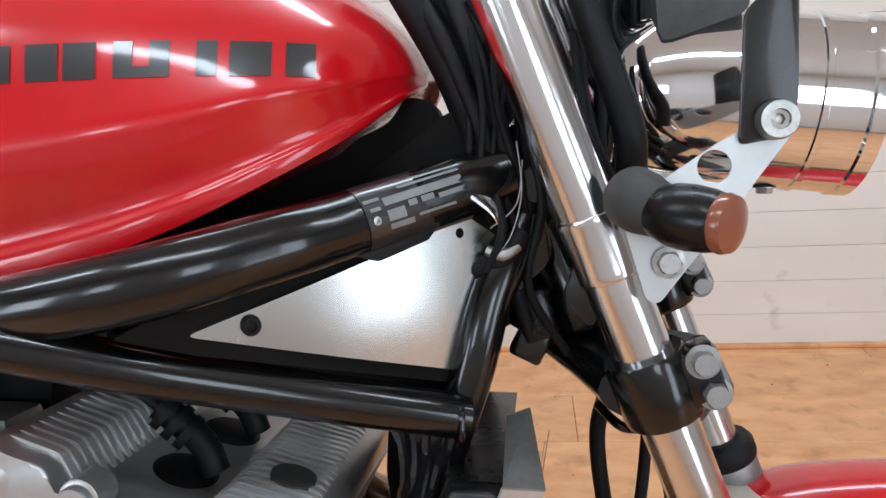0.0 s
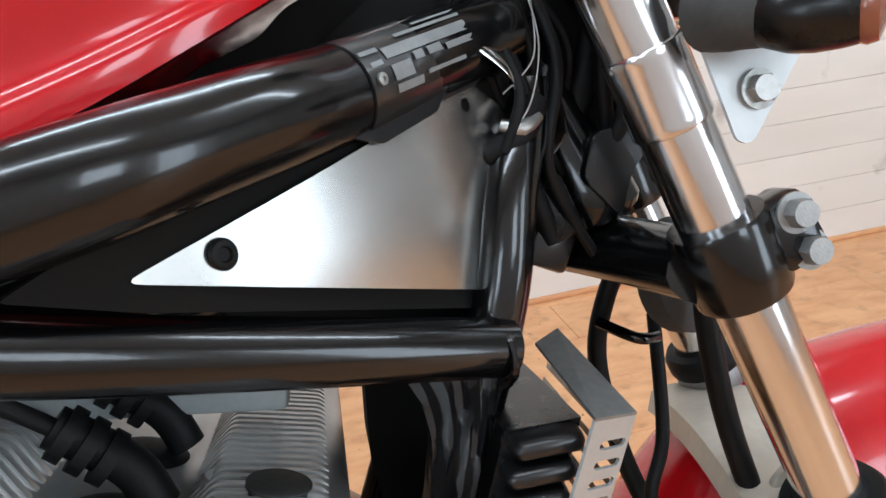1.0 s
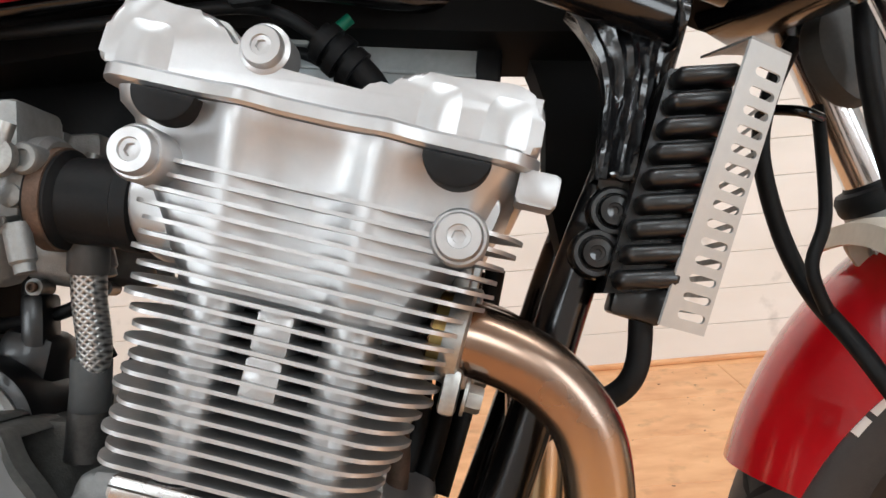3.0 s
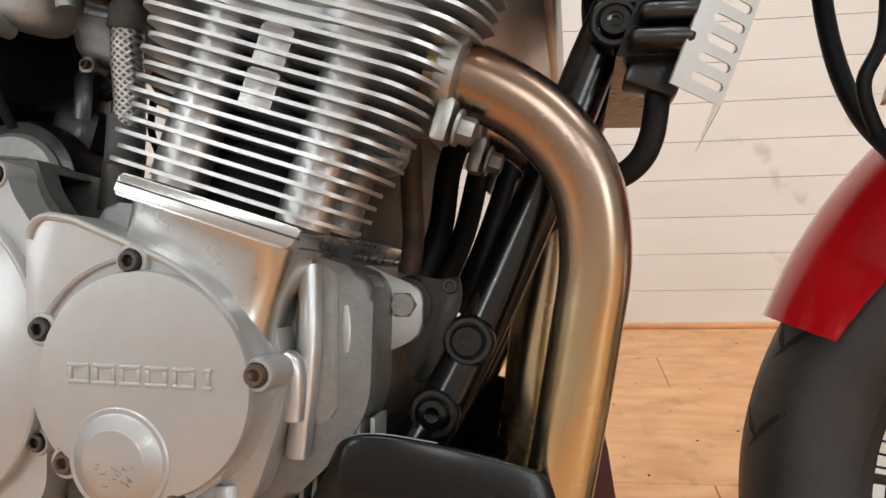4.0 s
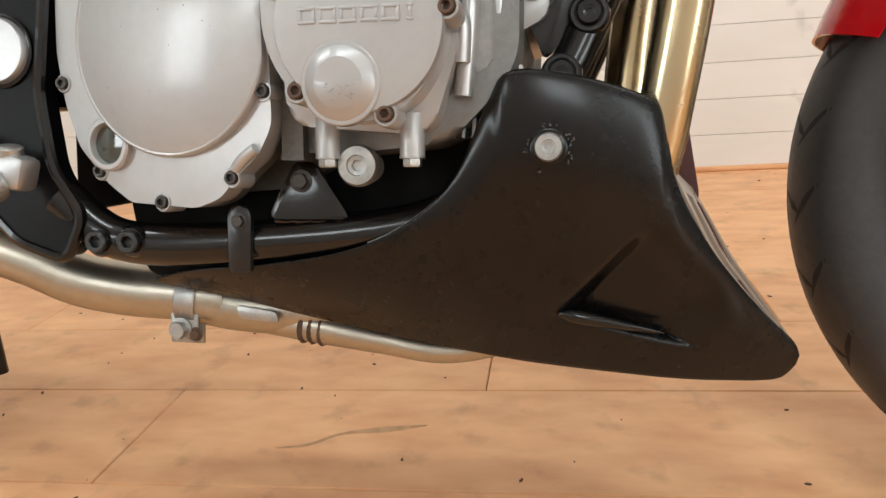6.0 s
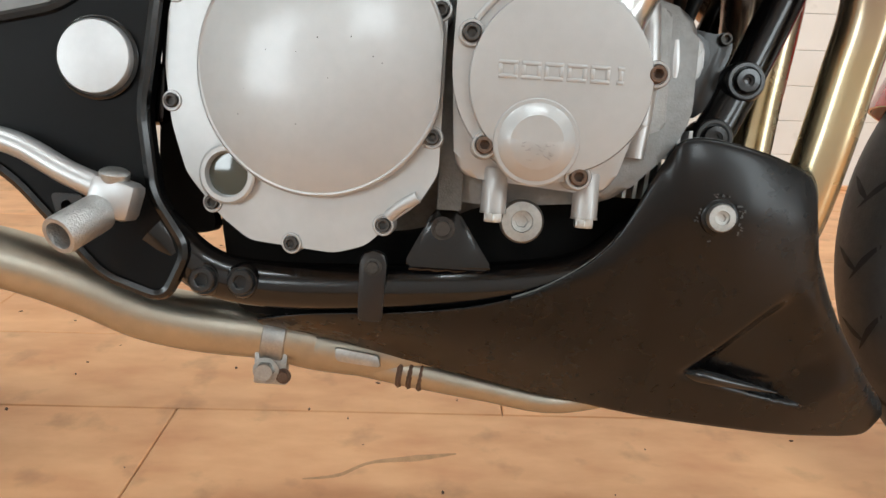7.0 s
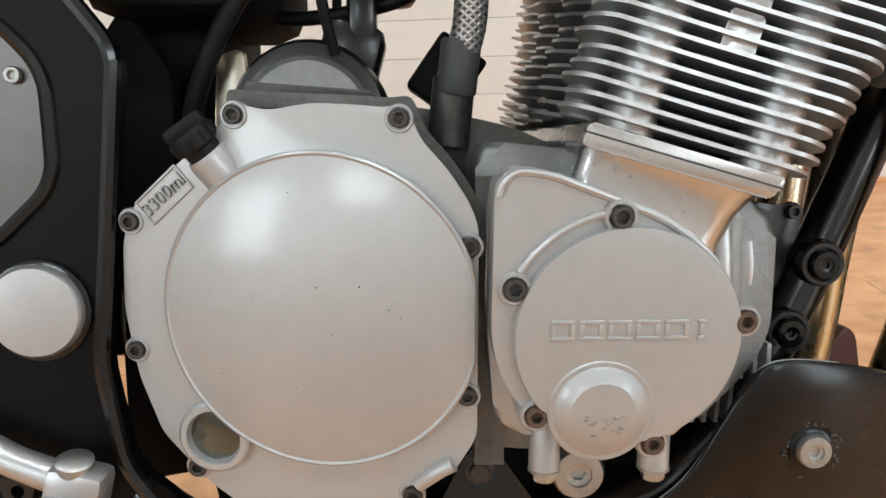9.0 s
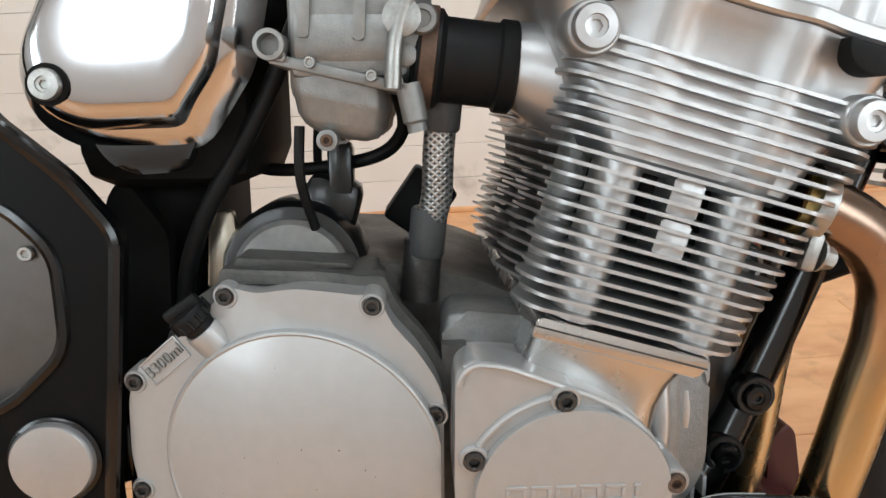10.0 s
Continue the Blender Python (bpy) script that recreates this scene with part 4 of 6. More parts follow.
for w, u1, y, r in ((-0.004, 0.118, -0.2325, 0.016), (-0.010, 0.115, -0.2300, 0.020), (-0.022, 0.111, -0.2280, 0.024), (-0.040, 0.109, -0.2275, 0.027), (-0.060, 0.111, -0.2300, 0.030), (-0.085, 0.116, -0.2350, 0.034), (-0.115, 0.122, -0.2400, 0.036)):
    ring = [(-0.003, 0.18), (-0.003, y + 0.012)] + [(-0.003 + 0.010 * (1 - math.cos(a)), y + 0.012 - 0.012 * math.sin(a)) for a in (0.5, 1.0, 1.5708)]
    ring += [(0.03 + k * 0.03 * (u1 - r) / 0.09, y - 0.0012 * math.sin(k * 1.57)) for k in (0, 1)]
    ring += [(u1 - r + r * math.sin(a), y + r - r * math.cos(a)) for a in [k * math.pi / 16 for k in range(9)]] + [(u1, 0.18)]
    neck_rings.append([engine_point(u, w, q) for u, q in ring])
part("block_neck", loft(neck_rings), BRIGHT, block, "polished neck below the cylinders with a rounded front")


def fin_outline(u0, u1, y):
    """Plan of a fin: a straight side with rounded ends and a barely shallower waist."""
    half = []
    for i in range(33):
        f = 0.5 - 0.5 * math.cos(math.pi * i / 32)
        e0, e1 = min(1.0, f * (u1 - u0) / 0.020), min(1.0, (1 - f) * (u1 - u0) / 0.034)
        drop = 0.030 * (1 - math.sqrt(max(0.0, 1 - (1 - e0) ** 2))) + 0.045 * (1 - math.sqrt(max(0.0, 1 - (1 - e1) ** 2)))
        half.append((u0 + (u1 - u0) * f, y + drop + 0.0025 * math.sin(math.pi * f) ** 2))
    # round barrels: the front and rear edges dip between them
    front = [(u1 - 0.085 * (0.5 - 0.5 * math.cos(min(q, 4) * math.pi / 4)), y + 0.045 + 0.0175 * q) for q in range(1, 24)]
    rear = [(u0 + 0.020 * (0.5 - 0.5 * math.cos(q * math.pi / 3)), y + 0.030 + 0.0182 * q) for q in range(23, 0, -1)]
    return half + front + rear


def fin_place(u, y, w):
    return engine_point(u, w, y)


for i in range(21):
    w = 0.017 + i * 0.0092
    u0 = (-0.024 if w < 0.106 else -0.030 - 0.10 * (w - 0.106)) + 0.003 * math.sin(i * 2.1)
    u1 = 0.141 + 0.30 * w + 0.002 * math.sin(i * 1.7)
    part("fin", prism(fin_outline(u0, u1, -0.246 if w < 0.16 else -0.2475), w, w - 0.0026, fin_place, bevel=0), FINS, block)
for u in (0.022, 0.112):
    part("stud_column", tube([engine_point(u, 0.010, -0.2165), engine_point(u, 0.14, -0.2165)], 0.018, 24), FINS, block, "bright vertical column between the fins")
for u in (0.0, 0.124):
    part("stud_column", tube([engine_point(u, 0.012, -0.19), engine_point(u, 0.14, -0.19)], 0.016, 16), CAST, block)
part("front_lug", lathe([(0.017, -0.03), (0.017, 0.006), (0.014, 0.009), (0.010, 0.0095), (0.009, 0.004), (0, 0.004)], (0.022, -0.191, 0.535), (0.25, -1, 0), 24), CAST, block, "round cast lug on the barrel")
for (u, w) in ((0.066, 0.083), (0.0665, 0.112)):
    part("fin_boss", prism(fillet([(u - 0.010, w - 0.013), (u + 0.012, w - 0.013), (u + 0.012, w + 0.013), (u - 0.010, w + 0.013)], 0.002), -0.2385, -0.2, eng_side, bevel=0.002), FINS, block)

# cylinder head: waved side walls, gasket step, two long cam boxes
def wavy(u0, u1, y, amp):
    pts = []
    for i in range(49):
        f = i / 48
        u = u0 + (u1 - u0) * f
        lobe = max(math.exp(-((u - 0.018) / 0.017) ** 2), math.exp(-((u - 0.108) / 0.017) ** 2))
        end = min(f, 1 - f) * (u1 - u0)
        drop = 0.022 * (1 - min(1.0, end / 0.02)) ** 2
        pts.append((u, y - amp * lobe + drop))
    return pts + [(u1, 0.22), (u0, 0.22)]


def stack(levels, far=0.22):
    """Head shell: waved plans at several heights joined into one wall."""
    return loft([[engine_point(u, w, y) for u, y in wavy(u0, u1, yy, amp)] for w, u0, u1, yy, amp in levels])


head = part("cylinder_head", stack([(0.122, 0.0, 0.145, -0.222, 0.010), (0.130, -0.008, 0.150, -0.231, 0.008), (0.165, -0.028, 0.162, -0.233, 0.009), (0.195, -0.048, 0.178, -0.2335, 0.010), (0.224, -0.062, 0.186, -0.234, 0.011), (0.232, -0.072, 0.192, -0.238, 0.010), (0.240, -0.074, 0.194, -0.240, 0.008)]), POLISH, bike, "polished aluminium cylinder head with waved side")
part("gasket_lip", stack([(0.2405, -0.079, 0.199, -0.246, 0.006), (0.2425, -0.081, 0.201, -0.248, 0.006), (0.2495, -0.081, 0.201, -0.248, 0.006), (0.2515, -0.079, 0.199, -0.246, 0.006)]), POLISH, head)
cam_out = fillet([(-0.079, 0.250), (-0.077, 0.283, 0.012), (-0.062, 0.297, 0.012), (-0.040, 0.293), (-0.012, 0.293, 0.01), (0.010, 0.270, 0.010), (0.096, 0.266, 0.010), (0.114, 0.286, 0.010), (0.138, 0.286), (0.18, 0.290, 0.012), (0.197, 0.280, 0.012), (0.199, 0.250)], 0.006)
cam = part("cam_cover", prism(cam_out, -0.243, 0.22, eng_side, bevel=0.007, segs=3), POLISH, bike, "polished aluminium cam cover with ribbed top")
for u, half in ((-0.050, 0.022), (0.135, 0.016), (0.176, 0.018)):
    rings = []
    for w, h in ((0.2515, 0.0040), (0.262, 0.0038), (0.272, 0.0028), (0.280, 0.0010), (0.284, -0.002)):
        rings.append([engine_point(u - half + 2 * half * k / 12, w, -0.2425 - h * math.sin(math.pi * k / 12) ** 2) for k in range(13)] + [engine_point(u + half, w, -0.235), engine_point(u - half, w, -0.235)])
    part("cover_flute", loft(rings), POLISH, cam)
RIB_FRONT = fillet([(0.091, 0.262), (0.112, 0.2895), (0.176, 0.2925), (0.187, 0.283), (0.187, 0.274), (0.183, 0.285), (0.115, 0.281), (0.097, 0.262)], 0.004, 2)
RIB_REAR = fillet([(-0.064, 0.284), (-0.055, 0.2965), (-0.012, 0.2955), (0.014, 0.269), (0.010, 0.266), (-0.014, 0.288), (-0.054, 0.288), (-0.062, 0.280)], 0.004, 2)
for outline in (RIB_FRONT, RIB_REAR):
    for k in range(40):
        y = -0.222 + k * 0.0110
        part("cover_rib", prism(outline, y, y + 0.0052, eng_side, bevel=0), CAMPAINT, cam)
bolt(cam, engine_point(0.0225, 0.2780, -0.2445), 0.0130, 0.007, POLISH, kind="cap", label="round polished cover plug")
part("plug_boss", lathe([(0.016, -0.02), (0.016, 0.005), (0.0145, 0.006), (0, 0.006)], engine_point(0.0225, 0.2780, -0.238)), POLISH, cam)
for u, w in ((-0.028, 0.2385), (0.152, 0.2385)):
    pts = [(u + 0.0205 * math.cos(radians(180 + 180 * i / 14)), w + 0.019 * math.sin(radians(180 + 180 * i / 14))) for i in range(15)]
    part("half_moon_plug", prism(pts, -0.2535, -0.22, eng_side, bevel=0.002), RUBBER, head, "black half moon rubber plug")
for pt in ((-0.11, -0.256, 0.699), (0.0755, -0.246, 0.640)):
    part("stud_boss", lathe([(0.0175, -0.03), (0.0175, 0.002), (0.016, 0.004), (0, 0.004)], pt), POLISH, head)
    bolt(head, (pt[0], pt[1] - 0.004, pt[2]), 0.0145, 0.008, POLISH, kind="cap", label="large polished cap nut")
part("head_nub", prism(fillet([(0.19, 0.222), (0.215, 0.222), (0.215, 0.243), (0.19, 0.243)], 0.003), -0.235, -0.205, eng_side), POLISH, head)
part("head_web", prism(fillet([(0.12, 0.165), (0.18, 0.195), (0.185, 0.225), (0.16, 0.22)], 0.01), -0.222, -0.15, eng_side, bevel=0.006), POLISH, head)
part("top_disc", lathe([(0.020, -0.004), (0.020, 0.001), (0.018, 0.002), (0, 0.002)], engine_point(0.150, 0.2925, -0.135), (0.276, 0, 0.961), 28), STEMRUBBER, cam, "dark round plug on the ribbed top")
for u, y in ((0.116, -0.111), (0.106, 0.126)):
    part("cover_boss", lathe([(0.014, -0.02), (0.014, 0.0), (0.012, 0.002), (0, 0.002)], engine_point(u, 0.283, y), (0.276, 0, 0.961), 24), CAMPAINT, cam)

# plug caps, leads and loom above the head
for y in (-0.14, -0.045):
    cap = part("spark_plug_cap", tube([(0.022, y, 0.742), (0.012, y, 0.766), (-0.006, y - 0.004, 0.786), (-0.024, y - 0.008, 0.802)], 0.0125, 18), RUBBER, bike, "black ribbed rubber spark plug cap")
    for f, r in ((0.25, 0.0165), (0.5, 0.017), (0.75, 0.0165)):
        p = Vector((0.012, y - 0.002, 0.766)).lerp(Vector((-0.024, y - 0.008, 0.802)), f)
        part("cap_collar", tube([p, p + Vector((-0.006, -0.001, 0.0056))], r, 18), RUBBER, cap)
    part("cap_seal", lathe([(0.030, 0), (0.031, 0.004), (0.024, 0.009), (0.016, 0.011)], engine_point(0.056, 0.262, y), (0.276, 0, 0.961), 24), RUBBER, cap)
    part("plug_lead", tube([(-0.022, y - 0.008, 0.800), (-0.055, y - 0.008, 0.822), (-0.10, y, 0.832), (-0.20, y + 0.01, 0.83), (-0.30, y + 0.03, 0.835)], 0.0055, 10), RUBBER, cap)
part("green_connector", tube([(-0.026, -0.105, 0.816), (-0.006, -0.105, 0.831)], 0.0048, 12), GREENPLUG, bike, "small green cable sleeve")
part("red_cable", tube([(-0.36, -0.17, 0.83), (-0.226, -0.165, 0.842), (-0.151, -0.165, 0.852), (-0.105, -0.17, 0.855), (-0.095, -0.172, 0.866), (-0.108, -0.172, 0.845), (-0.098, -0.17, 0.831), (-0.083, -0.165, 0.838)], 0.0032, 10), REDWIRE, bike, "red cable looped under the frame")
part("white_cable", tube([(-0.105, -0.168, 0.858), (-0.106, -0.17, 0.842), (-0.094, -0.168, 0.834), (-0.08, -0.162, 0.842)], 0.0025, 8), WHITEPRINT, bike)
part("cable_strap", prism(fillet([(-0.083, 0.872), (-0.053, 0.872), (-0.053, 0.822), (-0.083, 0.82)], 0.004), -0.172, -0.164), RUBBER, bike, "black cable strap")
part("taped_loom", tube([(-0.3, -0.13, 0.845), (-0.12, -0.13, 0.856), (-0.02, -0.12, 0.848), (0.04, -0.1, 0.845), (0.1, -0.07, 0.852)], [0.009, 0.0105, 0.0095, 0.011, 0.009], 14), BLACK, bike, "wiring loom wrapped in shiny black tape")
part("tape_end", tube([(-0.16, -0.15, 0.905), (-0.135, -0.155, 0.88), (-0.12, -0.15, 0.868)], [0.012, 0.017, 0.016], 12, flat=0.4), TAPE, bike, "loose grey tape end")
coil = part("ignition_coil", box((0.010, -0.02, 0.800), (0.180, 0.06, 0.068), Matrix.Rotation(radians(7), 4, "Y"), 0.006), COILGREY, bike, "grey metal coil pack under the frame")
part("coil_plug", box((0.103, -0.03, 0.801), (0.022, 0.05, 0.042), Matrix.Rotation(radians(7), 4, "Y"), 0.004), RUBBER, coil, "black coil plug")
part("coil_seam", box((0.010, -0.0515, 0.804), (0.178, 0.004, 0.004), Matrix.Rotation(radians(7), 4, "Y"), 0.001), COILGREY, coil)
part("coil_bolt_ear", box((-0.065, -0.05, 0.836), (0.03, 0.02, 0.014), Matrix.Rotation(radians(7), 4, "Y"), 0.004), COILGREY, coil)
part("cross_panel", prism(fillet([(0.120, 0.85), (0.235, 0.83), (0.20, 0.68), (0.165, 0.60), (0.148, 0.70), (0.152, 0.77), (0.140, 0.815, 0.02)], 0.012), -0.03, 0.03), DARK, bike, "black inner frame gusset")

# exhaust: four header pipes to one collector
HEAD_PATHS = {
    -0.195: [(0.050, -0.195, 0.585), (0.085, -0.19, 0.575), (0.124, -0.182, 0.552), (0.152, -0.172, 0.515), (0.160, -0.16, 0.465), (0.154, -0.15, 0.41), (0.144, -0.14, 0.34), (0.132, -0.125, 0.27), (0.105, -0.10, 0.18), (0.05, -0.07, 0.125), (-0.04, -0.05, 0.105), (-0.2, -0.05, 0.105)],
    -0.07: [(0.055, -0.07, 0.585), (0.095, -0.065, 0.572), (0.125, -0.06, 0.545), (0.128, -0.05, 0.49), (0.118, -0.045, 0.40), (0.107, -0.04, 0.30), (0.075, -0.03, 0.18), (0.02, -0.02, 0.135), (-0.2, -0.03, 0.12)],
}
for key, pts in HEAD_PATHS.items():
    for flip in (False, True):
        q = mirrored(pts) if flip else pts
        hp = part("header_pipe", tube(q, 0.0240, 28), HEADER, bike, "" if flip else "heat tinted steel header pipe, brown near the port and gold below")
        s = Vector(q[0])
        part("flange_clamp", joined(lathe([(0.031, -0.006), (0.032, 0.0), (0.032, 0.006), (0.029, 0.008)], s + Vector((0.018, 0, -0.004)), (0.95, 0, -0.3), 28), box(s + Vector((0.014, -0.012, -0.038)), (0.012, 0.022, 0.03), Matrix.Rotation(radians(16), 4, "Y"), 0.004), box(s + Vector((0.026, 0.010, 0.036)), (0.012, 0.022, 0.03), Matrix.Rotation(radians(16), 4, "Y"), 0.004)), STEEL, hp, "zinc flange clamp")
        part("port_ring", lathe([(0.027, -0.008), (0.027, 0.0), (0.024, 0.001)], s + Vector((0.012, 0, -0.003)), (0.95, 0, -0.3), 28), BRASS, hp)
        bolt(hp, s + Vector((0.022, -0.012, -0.042)), 0.009, 0.012, STEEL, axis=(0.95, 0, -0.3), kind="hexagon")
part("oil_line", tube([(0.004, -0.05, 0.60), (0.008, -0.05, 0.53), (0.011, -0.05, 0.475), (0.004, -0.055, 0.43)], 0.0095, 16), RUST, bike, "brown stained oil return pipe")
for k, (x, y) in enumerate(((0.030, 0.02), (0.052, 0.03), (0.072, 0.05))):
    part("oil_line", tube([(x + 0.03, y, 0.63), (x + 0.006 * k, y, 0.56), (x - 0.010, y, 0.49), (x - 0.035, y - 0.02, 0.42)], 0.012 - 0.001 * k, 14), RUBBER, bike, "black oil cooler hose")
collector = part("exhaust_pipe", tube([(-0.18, -0.045, 0.108), (-0.30, -0.055, 0.11), (-0.37, -0.06, 0.122), (-0.44, -0.065, 0.128), (-0.50, -0.075, 0.14), (-0.56, -0.085, 0.165), (-0.64, -0.10, 0.19), (-0.8, -0.13, 0.22)], [0.030, 0.028, 0.029, 0.0305, 0.0305, 0.0305, 0.0305, 0.0305], 28), PIPE, bike, "brushed stainless exhaust pipe under the engine")
part("joint_collar", lathe([(0.029, -0.03), (0.0295, -0.028), (0.0295, 0.028), (0.029, 0.03)], (-0.352, -0.058, 0.121), (-1, -0.05, 0.12), 28), PIPE, collector)
clamp = part("pipe_clamp", joined(lathe([(0.031, -0.012), (0.032, -0.011), (0.032, 0.011), (0.031, 0.012)], (-0.365, -0.06, 0.120), (-1, -0.05, 0.12), 28), box((-0.366, -0.082, 0.090), (0.034, 0.005, 0.034), bevel=0.002), box((-0.366, -0.066, 0.084), (0.030, 0.005, 0.030), bevel=0.002)), STEEL, collector, "zinc pipe clamp with a bolt")
bolt(clamp, (-0.370, -0.085, 0.088), 0.010, 0.010, STEEL, kind="hexagon")
bolt(clamp, (-0.352, -0.085, 0.083), 0.006, 0.004, RUST, kind="hexagon")
tail = part("header_tail", tube([(-0.34, -0.045, 0.108), (-0.29, -0.052, 0.100), (-0.22, -0.060, 0.092), (-0.14, -0.066, 0.080), (-0.07, -0.07, 0.072), (0.0, -0.06, 0.085), (0.05, -0.05, 0.11)], [0.016, 0.018, 0.019, 0.015, 0.013, 0.012, 0.012], 18), PIPE, collector, "stained steel collector seam below the pan")
for x, z in ((-0.232, 0.0925), (-0.221, 0.0915), (-0.21, 0.090)):
    part("collector_rib", lathe([(0.0185, -0.003), (0.0205, 0.0), (0.0185, 0.003)], (x, -0.060, z), (1, -0.07, -0.13), 18), RUST, tail)
part("pan_tab", prism(fillet([(-0.30, 0.118), (-0.255, 0.112), (-0.252, 0.100), (-0.298, 0.104)], 0.003), -0.090, -0.086), STEEL, tail)

# belly pan: one moulded shell each side, slotted nose between them
DENT = [(0.032, 0.121), (0.182, 0.087), (0.232, 0.138), (0.128, 0.226)]


def ease(v):
    v = min(1.0, max(0.0, v))
    return v * v * (3 - 2 * v)


def dent(x, z):
    """How far the three-cornered scoop is pressed in: crisp along its foot and rear edge, fading forwards."""
    def off(p, q):
        d = Vector(q) - Vector(p)
        return (d.x * (z - p[1]) - d.y * (x - p[0])) / d.length
    foot, nose, front, back = [off(DENT[k], DENT[(k + 1) % 4]) for k in range(4)]
    lip = 0.015 - 0.010 * min(1.0, max(0.0, (x - 0.05) / 0.09))
    return ease(foot / lip) * ease(nose / 0.045) * ease(front / 0.045) * ease(back / 0.018)


PAN_TOP = spline([(-0.370, -0.135, 0.152), (-0.320, -0.150, 0.163), (-0.22, -0.160, 0.173), (-0.15, -0.166, 0.186), (-0.095, -0.172, 0.209), (-0.046, -0.181, 0.250), (-0.012, -0.191, 0.318), (0.008, -0.197, 0.343), (0.060, -0.188, 0.339), (0.110, -0.172, 0.326), (0.131, -0.163, 0.315), (0.138, -0.157, 0.290), (0.150, -0.148, 0.243), (0.185, -0.126, 0.185), (0.235, -0.092, 0.128), (0.272, -0.064, 0.094), (0.2815, -0.056, 0.077)], 18)
PAN_LOW = spline([(-0.370, -0.120, 0.145), (-0.31, -0.105, 0.133), (-0.22, -0.10, 0.113), (-0.14, -0.098, 0.097), (-0.08, -0.097, 0.086), (-0.035, -0.096, 0.079), (-0.01, -0.095, 0.075), (0.02, -0.094, 0.071), (0.06, -0.092, 0.067), (0.10, -0.088, 0.063), (0.13, -0.084, 0.060), (0.15, -0.081, 0.058), (0.18, -0.076, 0.056), (0.21, -0.07, 0.055), (0.245, -0.062, 0.0545), (0.266, -0.056, 0.057), (0.2795, -0.053, 0.069)], 18)


def belly(sgn):
    fine = 110 if sgn == 1 else 24
    rows = []
    for a, b in list(zip(PAN_TOP, PAN_LOW))[::1 if sgn == 1 else 3]:
        ring = []
        for j in range(fine + 1):
            f = j / fine
            p = a.lerp(b, f)
            p.y -= 0.10 * (a.z - b.z) * math.sin(math.pi * f ** 0.8)
            if sgn == 1:
                p.y += 0.018 * dent(p.x, p.z)
            ring.append((p.x, p.y * sgn, p.z))
        ring.append((ring[-1][0], ring[-1][1] + 0.03 * sgn, ring[-1][2] - 0.004))
        rows.append(ring)
    return solidify(loft(rows, closed=False, cap=False), 0.003)


def pan_point(x, z, inward=0.0):
    """A point on the seen shell before it was pressed in, moved inward."""
    best = None
    for a, b in zip(PAN_TOP, PAN_LOW):
        f = min(1.0, max(0.0, (a.z - z) / (a.z - b.z)))
        p = a.lerp(b, f)
        p.y -= 0.10 * (a.z - b.z) * math.sin(math.pi * f ** 0.8)
        e = (p.x - x) ** 2 + (p.z - z) ** 2
        if best is None or e < best[0]:
            best = (e, p.y)
    return Vector((x, best[1] + inward, z))


setting[0] = Matrix.Translation((0, 0.007, 0))
pan = part("belly_pan", belly(1), SATIN, bike, "satin black belly pan shell with a three-cornered dent", sharp=120)
part("belly_pan", belly(-1), SATIN, bike, "satin black belly pan shell", sharp=50)
part("dent_lip", tube([pan_point(0.047 + 0.1 * k / 8, 0.1245 - 0.0195 * k / 8, 0.0012) for k in range(9)], [0.003, 0.0072, 0.0074, 0.0066, 0.0056, 0.0046, 0.0036, 0.0024, 0.001], 14, n=3), BLACK, pan, "gloss bead along the foot of the dent")
part("worn_edge", tube([p + Vector((0, -0.0006, 0.0006)) for p in PAN_TOP[60:150:6]], 0.0011, 6, n=2), PAPER, pan, "pale worn line along the pan's rim")
bolt(pan, (0.039, -0.199, 0.279), 0.0125, 0.006, STEEL, kind="cap", label="scuffed round fixing screw")
part("screw_boss", lathe([(0.0160, -0.008), (0.0160, 0.001), (0.0145, 0.002), (0, 0.002)], (0.039, -0.1975, 0.279), seg=28), SATIN, pan)
flakes = random.Random(4)
for k in range(34):
    a, r = flakes.uniform(0, 6.28), flakes.uniform(0.0175, 0.0225)
    part("paint_chip", box((0.039 + r * math.cos(a), -0.1985, 0.279 + r * math.sin(a)), (flakes.uniform(0.001, 0.0026), 0.0012, flakes.uniform(0.0005, 0.0012)), Matrix.Rotation(flakes.uniform(0, 3), 4, "Y"), 0), GREYPLASTIC, pan)
bolt(pan, (-0.245, -0.106, 0.131), 0.010, 0.004, STEEL, kind="cap")


def nose_point(a, b, d):
    """a: 0 at the right shell's edge to 1 at the middle; b: 0 low to 1 high."""
    edge = [(0.274, -0.063, 0.089), (0.236, -0.092, 0.129), (0.187, -0.125, 0.184), (0.146, -0.150, 0.262)]
    mid = [(0.290, 0.0, 0.084), (0.268, 0.0, 0.115), (0.230, 0.0, 0.168), (0.188, 0.0, 0.242)]
    f = b * 3
    i = min(int(f), 2)
    e = Vector(edge[i]).lerp(Vector(edge[i + 1]), f - i)
    m = Vector(mid[i]).lerp(Vector(mid[i + 1]), f - i)
    return e.lerp(m, a) + Vector((-0.8, 0, -0.6)) * d


def slot(a0, a1, b0, b1):
    return fillet([(a0, b0), (a1, b0), (a1, b1), (a0, b1)], 0.05, 3)


